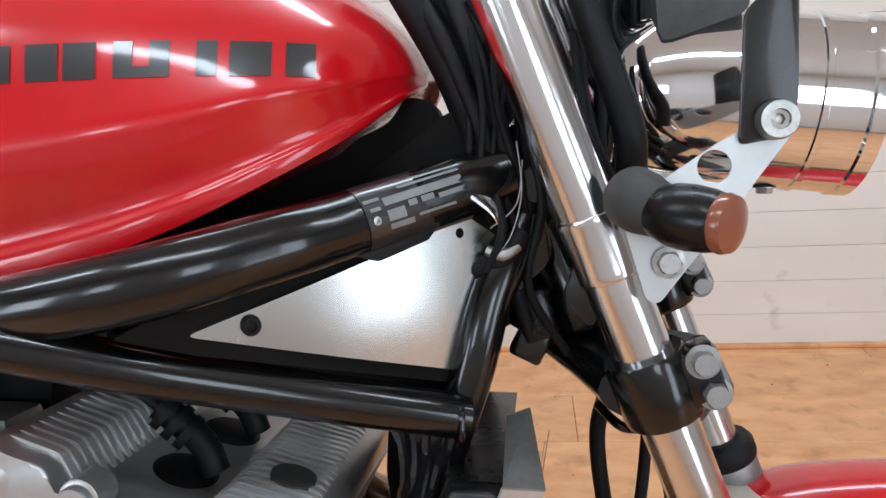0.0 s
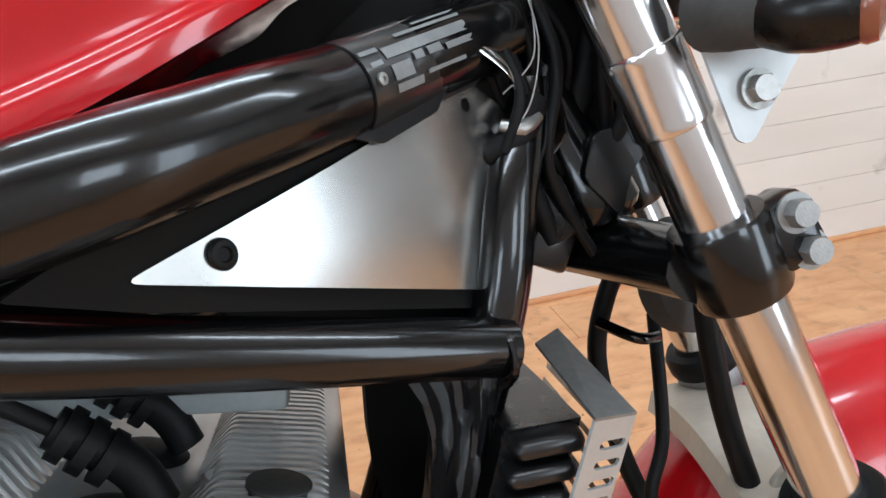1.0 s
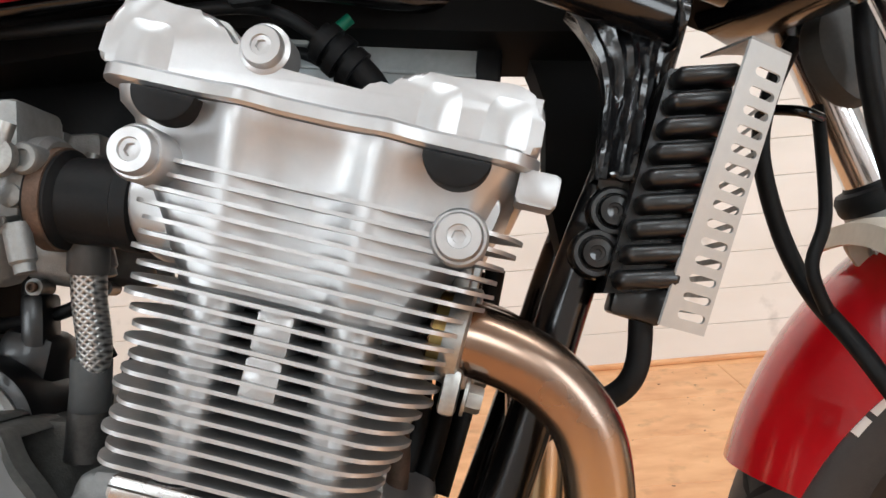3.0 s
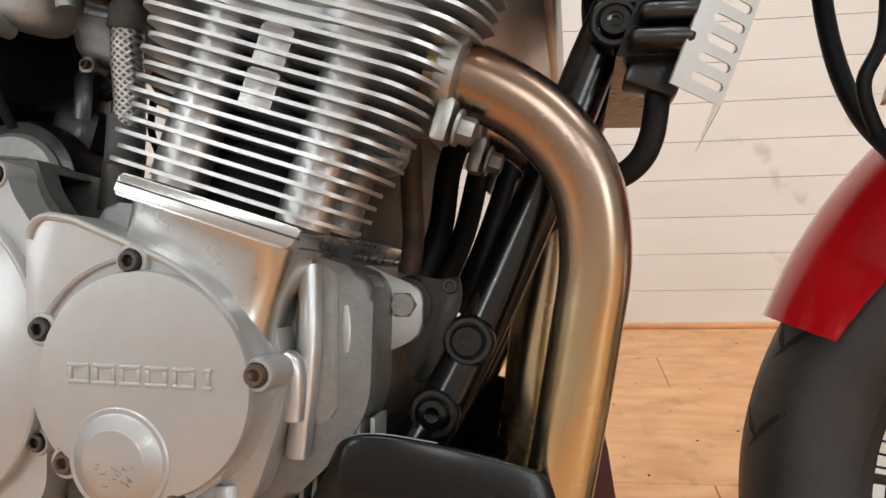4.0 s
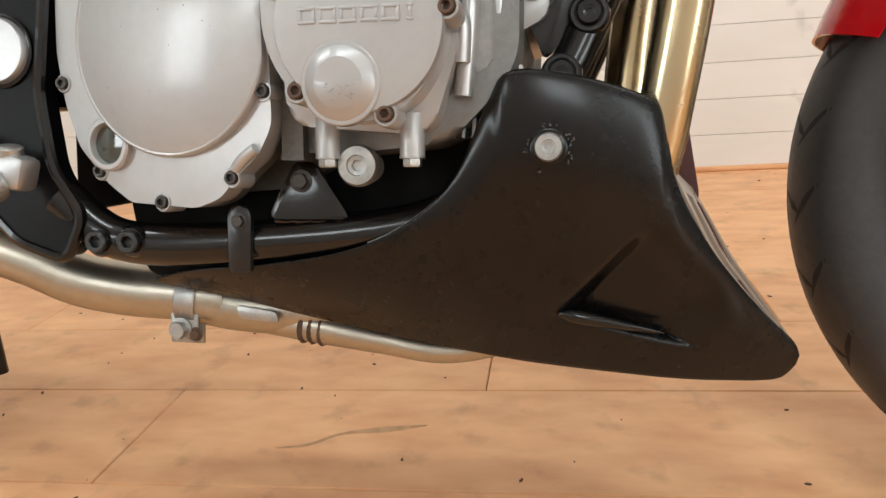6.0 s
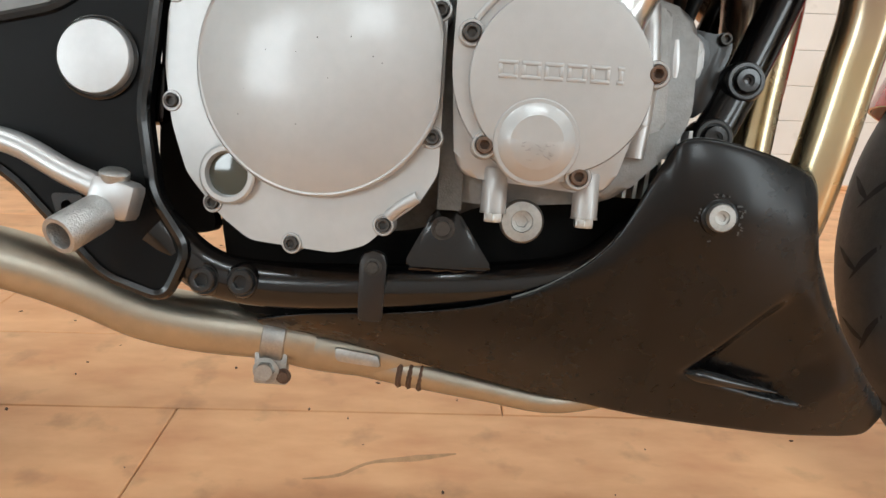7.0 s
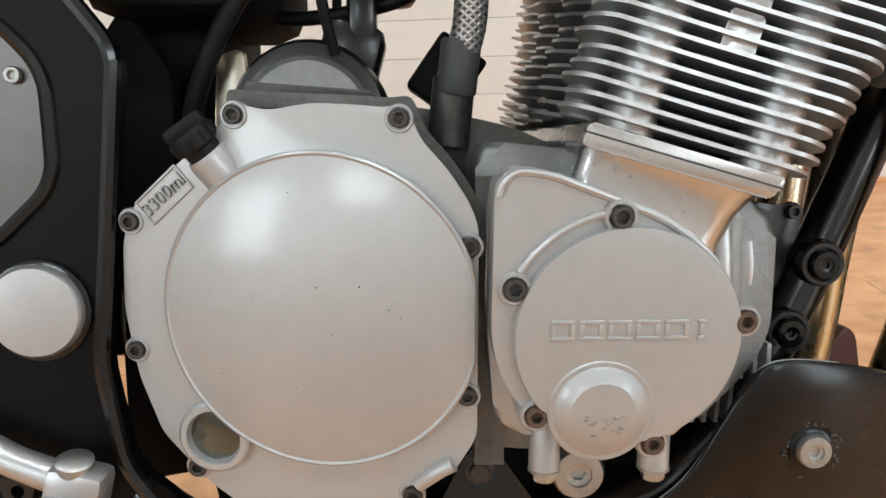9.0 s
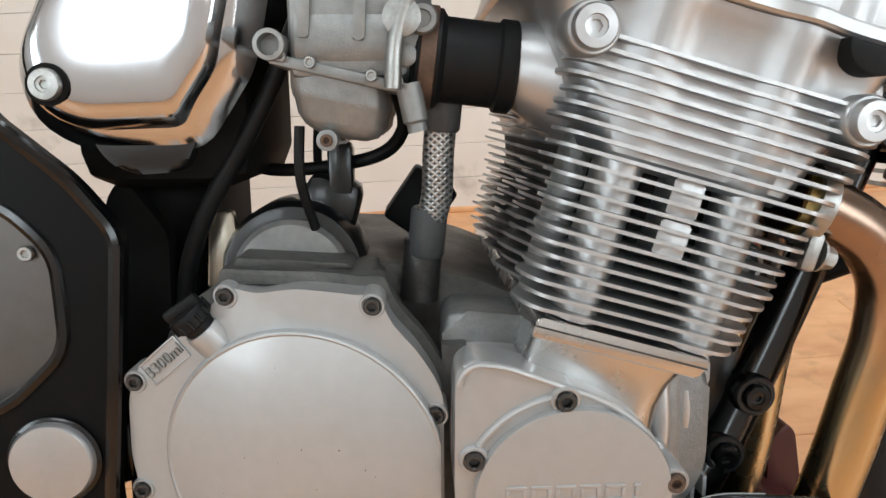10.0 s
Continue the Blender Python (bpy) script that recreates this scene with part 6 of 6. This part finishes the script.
def tank_flank(x, z, off=0.0008):
    """A point on the seen flank at that height."""
    ring = tank_ring(x)[:40]
    for p, q in zip(ring[8:], ring[9:]):
        if p[2] >= z >= q[2]:
            f = (p[2] - z) / max(1e-6, p[2] - q[2])
            return Vector((x, p[1] + (q[1] - p[1]) * f - off, z + off * 0.3))
    return Vector((x, ring[20][1], z))


def tank_block(x0, x1, f0, f1, slant=0.0):
    """A black printed block on the flank; f: 0 at the foot of the row of marks, 1 at its head."""
    rows = []
    for i in range(9):
        x = x0 + (x1 - x0) * i / 8
        base, top = 1.0905 + 0.030 * (x + 0.1), 1.1185 + 0.022 * (x + 0.1)
        rows.append([tank_flank(x + slant * (f0 + (f1 - f0) * j / 5), base + (top - base) * (f0 + (f1 - f0) * j / 5)) for j in range(6)])
    part("printed_block", loft(rows, closed=False, cap=False), BLACKPRINT, tank_ob)


for x0, x1 in ((0.108, 0.127), (0.050, 0.064), (0.072, 0.099), (-0.008, 0.006), (0.018, 0.032), (-0.076, -0.050), (-0.046, -0.021), (-0.103, -0.088), (-0.135, -0.12)):
    tank_block(x0, x1, 0.0, 1.0, -0.003)
for x0, x1 in ((-0.008, 0.032), (-0.135, -0.088)):
    tank_block(x0, x1, 0.0, 0.3, -0.003)
setting[0] = STRAIGHT
part("seat", loft([[(x, w * c, z + h * s) for c, s in [(math.cos(k * math.pi / 10), math.sin(k * math.pi / 10)) for k in range(20)]] for x, w, z, h in ((-0.55, 0.12, 0.99, 0.05), (-0.7, 0.15, 0.98, 0.06), (-1.0, 0.13, 1.0, 0.06), (-1.25, 0.08, 1.04, 0.05))]), RUBBER, bike, "black seat")
setting[0] = UPPER
# added fills, near black for the dark space between tank and frame
part("under_tank_tray", loft([[(x, y, z) for y, z in ((-w, z0), (-w * 0.6, z0 + 0.04 * w / 0.14), (w * 0.6, z0 + 0.04 * w / 0.14), (w, z0), (w * 0.6, z0 - 0.03), (-w * 0.6, z0 - 0.03))] for x, w, z0 in ((-0.45, 0.14, 0.90), (-0.1, 0.13, 0.945), (0.02, 0.08, 0.98), (0.09, 0.03, 1.0), (0.13, 0.006, 1.02))]), DARK, bike, "black tray filling the dark gap under the tank")
part("tank_gap_fill", prism(fillet([(-0.10, 0.93), (0.0, 0.978), (0.072, 1.022), (0.115, 1.040), (0.135, 1.058), (0.167, 1.074), (0.184, 1.098), (0.208, 1.096), (0.235, 1.04), (0.10, 0.98)], 0.006), -0.03, 0.03), DARK, bike, "black sheet filling the dark gap under the tank nose")

# oil cooler with a slotted guard
setting[0] = STRAIGHT
GTL, GTR = Vector((0.272, -0.192, 0.765)), Vector((0.304, -0.174, 0.757))
GBL, GBR = Vector((0.206, -0.166, 0.580)), Vector((0.242, -0.143, 0.569))
CT, CB = Vector((0.252, -0.150, 0.757)), Vector((0.198, -0.140, 0.603))
cool = part("oil_cooler", loft([[p + Vector((a, b, 0)) for a, b in ((-0.026, -0.012), (0.022, -0.012), (0.022, 0.22), (-0.026, 0.22))] for p in (CB, CT)]), SATIN, bike, "black finned oil cooler behind a slotted guard")
for k in range(9):
    p = CB.lerp(CT, (k + 0.5) / 9)
    rib = []
    for y, q in ((-0.030, 0.45), (-0.028, 0.75), (-0.023, 0.95), (-0.016, 1.0), (0.21, 1.0)):
        rib.append([p + Vector(((0.017 * (1 if abs(a) < math.pi / 2 else -1) + 0.006 * math.cos(a)) * (0.6 + 0.4 * q), y, 0.0072 * q * math.sin(a))) for a in [radians(v) for v in (-75, -40, 0, 40, 75, 105, 140, 180, 220, 255)] for a in [a if a <= math.pi else a - 2 * math.pi]])
    part("cooler_rib", loft(rib), BLACKCAST, cool)


def guard_place(a, b, d):
    """a: 0 to 1 across the guard's face, b: 0 to 1 up along it."""
    n = (GTR - GTL).cross(GTL - GBL).normalized()
    return GBL.lerp(GBR, a).lerp(GTL.lerp(GTR, a), b) + n * d


slots = []
for k in range(14):
    b = 0.055 + 0.066 * k
    slots.append([(0.40 - 0.10 * math.cos(q * math.pi / 8), b + 0.015 * math.sin(q * math.pi / 8)) for q in range(-4, 5)][::-1] + [(0.84 + 0.08 * math.cos(q * math.pi / 8), b + 0.015 * math.sin(q * math.pi / 8)) for q in range(-4, 5)])
part("cooler_guard", plate_with_holes([(0.0, 0.0), (1.0, 0.0), (1.0, 1.0), (0.0, 1.0)], slots, 0.0, -0.0022, guard_place), BRACKET, cool, "slotted stainless cooler guard")
part("guard_top", solidify(loft([[GTL, GTR], [Vector((0.270, -0.09, 0.785)), Vector((0.290, -0.08, 0.790))]], closed=False, cap=False), 0.002), CAST, cool, "folded top of the cooler guard")
for k in range(14):
    b = 0.022 + 0.066 * k
    part("guard_bar", loft([[guard_place(1.0, b - 0.012, 0), guard_place(1.0, b + 0.012, 0)], [guard_place(1.0, b - 0.012, 0) + Vector((0.012, 0.19, 0)), guard_place(1.0, b + 0.012, 0) + Vector((0.012, 0.19, 0))]], closed=False, cap=False), STEEL, cool)
part("hose_block", box((0.200, -0.125, 0.597), (0.038, 0.03, 0.03), Matrix.Rotation(radians(20), 4, "Y"), 0.004), BLACKCAST, cool)
part("oil_hose", tube([(0.203, -0.125, 0.585), (0.198, -0.125, 0.55), (0.185, -0.12, 0.53), (0.155, -0.11, 0.515), (0.12, -0.08, 0.49)], 0.009, 14), RUBBER, cool, "black oil hose")

# ---- rear of the engine: intake, carburettor, hoses, starter ----
part("intake_rubber", joined(lathe([(0.030, 0), (0.036, 0.004), (0.036, 0.02), (0.031, 0.024), (0.031, 0.062), (0.034, 0.064), (0.034, 0.075), (0.03, 0.078)], (-0.222, -0.165, 0.690), (0.95, 0, -0.12), 32)), RUBBER, bike, "black intake rubber")
part("intake_port", loft([[Vector((x, -0.165 + r * math.cos(k * math.pi / 12), z + r * math.sin(k * math.pi / 12))) for k in range(24)] for x, z, r in ((-0.150, 0.682, 0.030), (-0.138, 0.678, 0.036), (-0.110, 0.668, 0.042), (-0.075, 0.655, 0.050))]), POLISH, bike, "polished intake port of the cylinder head")
part("intake_clamp", lathe([(0.0365, 0.006), (0.0375, 0.0065), (0.0375, 0.017), (0.0365, 0.0175)], (-0.222, -0.165, 0.690), (0.95, 0, -0.12), 32), RUST, bike, "brown metal hose clamp")
for y in (-0.165, -0.055, 0.06):
    carb = part("carburettor", joined(box((-0.265, y, 0.715), (0.085, 0.06, 0.085), bevel=0.008), lathe([(0.034, -0.04), (0.034, 0.05), (0.03, 0.055)], (-0.262, y, 0.70), (1, 0, 0), 24), box((-0.269, y, 0.675), (0.105, 0.066, 0.008), Matrix.Rotation(radians(13), 4, "Y"), 0.002)), CAST, bike, "grey cast carburettor with float bowl")
    bowl = [(math.copysign(abs(math.cos(k * math.pi / 10)) ** 0.6, math.cos(k * math.pi / 10)), math.copysign(abs(math.sin(k * math.pi / 10)) ** 0.6, math.sin(k * math.pi / 10))) for k in range(20)]
    part("float_bowl", loft([[(-0.274 + 0.036 * a * q, y + 0.028 * b * q, z - 0.22 * 0.036 * a * q) for a, b in bowl] for z, q in ((0.674, 1.0), (0.660, 1.0), (0.655, 0.97), (0.653, 0.93), (0.643, 0.88), (0.636, 0.74), (0.632, 0.5), (0.631, 0.2))]), CAST, carb)
    for dx in (-0.040, -0.020, 0.022, 0.040):
        bolt(carb, (-0.272 + dx, y - 0.034, 0.679 - 0.22 * dx), 0.0042, 0.004, STEEL)
    part("carb_lug", lathe([(0.011, -0.02), (0.011, 0.004), (0.0095, 0.006), (0.006, 0.006), (0.0055, 0.003), (0, 0.003)], (-0.214, y - 0.034, 0.712), seg=20), CAST, carb)
    part("carb_lug", lathe([(0.008, -0.02), (0.008, 0.003), (0.0065, 0.004), (0, 0.004)], (-0.226, y - 0.032, 0.688), seg=18), CAST, carb)
    part("mixture_post", lathe([(0.009, -0.014), (0.009, 0.012), (0.007, 0.014), (0.007, 0.020), (0, 0.020)], (-0.222, y - 0.030, 0.655), (0.2, 0, -1), 18), CAST, carb)
    part("carb_rib", prism(fillet([(-0.300, 0.700), (-0.292, 0.700), (-0.288, 0.757), (-0.296, 0.757)], 0.002), y - 0.036, y - 0.025, bevel=0.001), CAST, carb)
    part("carb_rib", prism(fillet([(-0.262, 0.698), (-0.254, 0.698), (-0.250, 0.757), (-0.258, 0.757)], 0.002), y - 0.037, y - 0.025, bevel=0.001), CAST, carb)
    part("bowl_lug", lathe([(0.0075, -0.012), (0.0075, 0.008), (0, 0.009)], (-0.283, y - 0.02, 0.630)), CAST, carb)
    bolt(carb, (-0.283, y - 0.029, 0.630), 0.0045, 0.004, RUST)
    part("carb_port", lathe([(0.0105, -0.02), (0.0105, 0.012), (0.0075, 0.0125), (0.007, 0.0)], (-0.318, y - 0.032, 0.695)), CAST, carb)
    part("choke_link", joined(tube([(-0.235, y - 0.045, 0.665), (-0.232, y - 0.045, 0.70), (-0.22, y - 0.045, 0.735)], 0.006, 10), lathe([(0.013, 0), (0.013, 0.008), (0.007, 0.01), (0, 0.01)], (-0.228, y - 0.04, 0.712), seg=20)), STEEL, carb)
    part("overflow_hose", tube([(-0.306, y, 0.64), (-0.307, y, 0.60), (-0.30, y + 0.02, 0.56)], 0.004, 8), RUBBER, carb)
part("intake_boot", box((-0.30, 0.09, 0.775), (0.17, 0.22, 0.12), Matrix.Rotation(radians(6), 4, "Y"), 0.03), RUBBER, bike, "black rubber intake boots behind the carburettors")
part("fuel_hose", tube([(-0.235, -0.10, 0.67), (-0.23, -0.09, 0.635), (-0.26, -0.07, 0.61), (-0.35, -0.05, 0.60), (-0.40, -0.04, 0.625)], 0.006, 10), RUBBER, bike)
oil = part("braided_hose", tube([(-0.198, -0.15, 0.66), (-0.202, -0.145, 0.62), (-0.204, -0.135, 0.58), (-0.215, -0.125, 0.545)], 0.0125, 20), BRAID, bike, "braided steel oil hose with crimped ends")
for p in ((-0.1985, -0.15, 0.655), (-0.211, -0.128, 0.553)):
    part("hose_end", lathe([(0.0135, -0.02), (0.015, -0.018), (0.015, 0.018), (0.0135, 0.02)], p, (0.1, -0.1, 1), 20), GREYPLASTIC, oil)
part("hose_union", lathe([(0.016, -0.03), (0.016, 0.02), (0.012, 0.022)], (-0.216, -0.122, 0.525), (0.1, 0, 1), 20), DARKSTEEL, oil)
start = part("starter_housing", joined(lathe([(0.062, -0.05), (0.062, 0.01), (0.058, 0.02), (0.05, 0.022)], (-0.325, -0.09, 0.515), seg=40), box((-0.295, -0.06, 0.57), (0.05, 0.05, 0.05), Matrix.Rotation(radians(15), 4, "Y"), 0.012), box((-0.285, -0.07, 0.60), (0.022, 0.03, 0.05), bevel=0.006)), BLACKCAST, bike, "dark round starter housing above the clutch")
part("starter_face", lathe([(0.050, 0), (0.050, 0.010), (0.046, 0.014), (0, 0.015)], (-0.325, -0.105, 0.513), seg=40), CAST, start, "silver round face")
part("case_top", joined(prism(fillet([(-0.372, 0.522), (-0.370, 0.534), (-0.255, 0.528), (-0.245, 0.520)], 0.003), -0.172, -0.10), prism(fillet([(-0.362, 0.532), (-0.360, 0.540), (-0.275, 0.534), (-0.270, 0.530)], 0.002), -0.160, -0.11)), GRIMSHADE, crank)
part("breather_bracket", prism(fillet([(-0.40, 0.50), (-0.395, 0.565), (-0.375, 0.57), (-0.37, 0.50)], 0.006), -0.10, -0.09), PIPE, bike)
part("far_block", box((-0.215, 0.02, 0.56), (0.05, 0.05, 0.06), Matrix.Rotation(radians(35), 4, "Y"), 0.004), RUBBER, bike)

# ---- frame casting round the swingarm pivot, side cover, footpeg ----
plate_out = fillet([(-0.65, 0.78), (-0.560, 0.71), (-0.540, 0.655), (-0.480, 0.603), (-0.447, 0.56), (-0.458, 0.45), (-0.470, 0.34), (-0.458, 0.265), (-0.425, 0.218), (-0.445, 0.172), (-0.50, 0.19), (-0.58, 0.27), (-0.66, 0.32), (-0.70, 0.5)], 0.015)
win = fillet([(-0.64, 0.61), (-0.528, 0.585), (-0.493, 0.548), (-0.492, 0.47), (-0.54, 0.425), (-0.64, 0.40)], 0.02)
pivot = part("pivot_casting", plate_with_holes(plate_out, [win], -0.168, -0.14), DULLBLACK, bike, "gloss black frame casting round the swingarm pivot")
for ring in (plate_out, win):
    part("casting_rim", tube([(a, -0.166, b) for a, b in ring], 0.006, 8, n=2), BLACK, pivot)
part("infill_sheet", prism(win, -0.150, -0.147, bevel=0), INFILL, pivot, "pale alloy sheet in the casting's window")
bolt(pivot, (-0.522, -0.151, 0.545), 0.006, 0.004, STEEL)
part("pivot_cap", lathe([(0.033, -0.012), (0.033, 0.008), (0.031, 0.011), (0, 0.0125)], (-0.5085, -0.168, 0.382), seg=48), POLISH, pivot, "polished pivot cap")
part("pivot_ring", lathe([(0.0365, -0.01), (0.0365, 0.003), (0.0345, 0.004)], (-0.5085, -0.168, 0.382), seg=40), BLACK, pivot)
part("inner_wall", prism(fillet([(-0.465, 0.60), (-0.43, 0.55), (-0.44, 0.30), (-0.42, 0.23), (-0.48, 0.22), (-0.48, 0.58)], 0.01), -0.10, -0.08), DARK, pivot)
cover_s = fillet([(-0.47, 0.86), (-0.495, 0.735), (-0.518, 0.690, 0.03), (-0.508, 0.645, 0.03), (-0.470, 0.622), (-0.380, 0.622, 0.02), (-0.340, 0.682, 0.012), (-0.326, 0.74), (-0.315, 0.86)], 0.02)
face_s = fillet([(-0.455, 0.85), (-0.482, 0.735), (-0.507, 0.688, 0.025), (-0.498, 0.655, 0.022), (-0.466, 0.638), (-0.392, 0.640, 0.010), (-0.362, 0.684, 0.012), (-0.348, 0.74), (-0.337, 0.85)], 0.02)


def pillow(outline, cx, cz, y0, rim, bulge, edge=9):
    """A softly domed pressing inside an outline."""
    bm = bmesh.new()
    rings = []
    for k in range(19):
        q = 1 - k / 19
        y = y0 - rim * (1 - q ** edge) - bulge * (1 - q * q)
        rings.append([bm.verts.new((cx + (x - cx) * q, y, cz + (z - cz) * q)) for x, z in outline])
    n = len(outline)
    for r0, r1 in zip(rings, rings[1:]):
        for i in range(n):
            bm.faces.new((r0[i], r0[(i + 1) % n], r1[(i + 1) % n], r1[i]))
    bm.faces.new(rings[-1])
    bm.faces.new(rings[0][::-1])
    bmesh.ops.recalc_face_normals(bm, faces=bm.faces)
    return bm


sc = part("side_cover", pillow(cover_s, -0.425, 0.765, -0.146, 0.026, 0.004, 5), COVERCHROME, bike, "chromed side cover below the tank")
part("raised_face", pillow(face_s, -0.425, 0.765, -0.160, 0.0200, 0.0012, 15), COVERCHROME, sc)
bolt(sc, (-0.4790, -0.1815, 0.671), 0.0115, 0.006, STEEL, kind="cap")
part("bolt_ring", lathe([(0.015, -0.002), (0.015, 0.0005), (0.012, 0.001)], (-0.4790, -0.1815, 0.671)), DARK, sc)
part("air_box", box((-0.42, -0.03, 0.66), (0.15, 0.2, 0.14), bevel=0.03), DARK, bike, "black air box behind the carburettors")
part("box_lip", prism(fillet([(-0.470, 0.645), (-0.458, 0.618, 0.015), (-0.440, 0.604), (-0.398, 0.606, 0.012), (-0.380, 0.645)], 0.012), -0.150, -0.10, bevel=0.010, segs=4), BLACKCAST, bike, "gloss black lip below the side cover")
part("side_hose", tube([(-0.305, -0.13, 0.73), (-0.333, -0.125, 0.67), (-0.36, -0.122, 0.622), (-0.388, -0.12, 0.577), (-0.41, -0.11, 0.53), (-0.42, -0.10, 0.49)], 0.0075, 12), RUBBER, bike)
PEG_AXIS = (-0.30, -0.86, -0.40)
peg = part("footpeg", lathe([(0.012, -0.004), (0.0155, 0.0), (0.0165, 0.003), (0.0165, 0.043), (0.0155, 0.046), (0.0118, 0.046), (0.0112, 0.043), (0.0110, 0.015), (0, 0.015)], (-0.487, -0.205, 0.250), PEG_AXIS, 36), KNURL, bike, "knurled alloy footpeg with an open end")
part("peg_mount", box((-0.478, -0.196, 0.262), (0.040, 0.030, 0.034), Matrix.Rotation(radians(14), 4, "Y"), 0.007), POLISH, peg, "bright alloy footpeg joint")
part("pivot_pin", lathe([(0.0125, -0.004), (0.0125, 0.004), (0.010, 0.006), (0, 0.0065)], (-0.478, -0.199, 0.280), (0.15, -0.25, 0.95), 24), STEEL, peg)
part("hanger_tab", plate_with_holes(fillet([(-0.545, 0.262), (-0.515, 0.262), (-0.522, 0.240), (-0.538, 0.240)], 0.006), [arc(-0.530, 0.251, 0.005, 0, 330, 11)], -0.178, -0.172), BLACKCAST, peg)
part("brake_lever", tube([(-0.478, -0.196, 0.265), (-0.52, -0.193, 0.280), (-0.58, -0.185, 0.305), (-0.66, -0.18, 0.31)], [0.012, 0.011, 0.011, 0.011], 14), POLISH, bike, "polished rear set bar")
part("swingarm", box((-0.72, -0.10, 0.36), (0.5, 0.03, 0.06), bevel=0.008), BLACK, bike, "black swingarm")
part("side_stand", tube([(-0.95, 0.15, 0.18), (-0.95, 0.26, 0.05), (-0.95, 0.30, -0.083)], 0.011, 12), BLACK, bike, "black side stand resting on the floor")
rear = part("rear_wheel", placed(ring_section([(0.27, -0.07), (0.32, -0.085), (0.36, -0.07), (0.386, 0.0), (0.36, 0.07), (0.32, 0.085), (0.27, 0.07)], 72), Matrix.Translation((-1.14, 0, 0.19))), TYRE, bike, "black rear tyre")
part("hub", lathe([(0.27, -0.03), (0.27, 0.03)], (-1.14, 0.0, 0.19), seg=40), BLACKCAST, rear)

# ---- floor boards and wall boards, piece by piece ----
BW, BL = 0.222, 1.28
board_meshes = {}


def slab(key, size, material, bevel=0.0015):
    if key not in board_meshes:
        bm = box((0, 0, 0), size, bevel=0)
        top = [e for e in bm.edges]
        bmesh.ops.bevel(bm, geom=top, offset=bevel, segments=1, affect="EDGES")
        me = bpy.data.meshes.new(key)
        bm.to_mesh(me)
        bm.free()
        me.materials.append(material)
        board_meshes[key] = me
    return board_meshes[key]


for r in range(32):
    yc = 0.268 - BW / 2 + BW * (r - 15)
    if yc - BW / 2 < Y0 or yc + BW / 2 > Y1 + 0.2:
        continue
    off = (-0.492 + (r % 3) * 0.43) if r != 15 else -0.492
    k = -3
    while off + BL * k < X1:
        a, b = off + BL * k, off + BL * (k + 1)
        k += 1
        a, b = max(a, X0), min(b, X1)
        if b - a < 0.02:
            continue
        shared("floor_board", slab("floor_board_%.2f" % (b - a), (b - a - 0.0012, BW - 0.0012, 0.012), WOOD), floor, ((a + b) / 2, yc, -0.006))
WH = 0.1035
for r in range(int(CEIL / WH)):
    shared("wall_board", slab("wall_board", (X1 - X0, 0.018, WH - 0.0010), WALLPAINT, 0.0014), wall_north, ((X0 + X1) / 2, Y1 + 0.012, WH * (r + 0.5) + 0.004))

# ---- crumbs of dirt and a scrape on the boards ----
rnd = random.Random(11)
bm = bmesh.new()
for k in range(260):
    x, y, sz = rnd.uniform(-0.9, 1.2), rnd.uniform(-0.5, 1.7), rnd.uniform(0.0008, 0.0028)
    bmesh.ops.create_icosphere(bm, subdivisions=1, radius=sz, matrix=Matrix.Translation((x, y, 0.0006)) @ Matrix.Rotation(rnd.uniform(0, 3), 4, "Z") @ Matrix.Diagonal((1.6, 0.8, 0.5, 1)))
crumbs = part("dirt_crumbs", bm, RUST, None, "small brown crumbs of dirt strewn over the wooden floor", "stuff")
tagged(crumbs, "small brown crumbs of dirt strewn over the wooden floor", "dirt", kind="stuff")

scrape = part("floor_scrape", tube([(-0.305, 0.111, 0.0002), (-0.266, 0.119, 0.0004), (-0.232, 0.146, 0.0006), (-0.178, 0.156, 0.0006), (-0.132, 0.172, 0.0002)], [0.001, 0.003, 0.002, 0.006, 0.001], 8, flat=0.08), SMEAR, None, "dried smear of dirt on the wooden floor", "stuff")
tagged(scrape, "dried smear of dirt on the wooden floor", "dirt", kind="stuff")
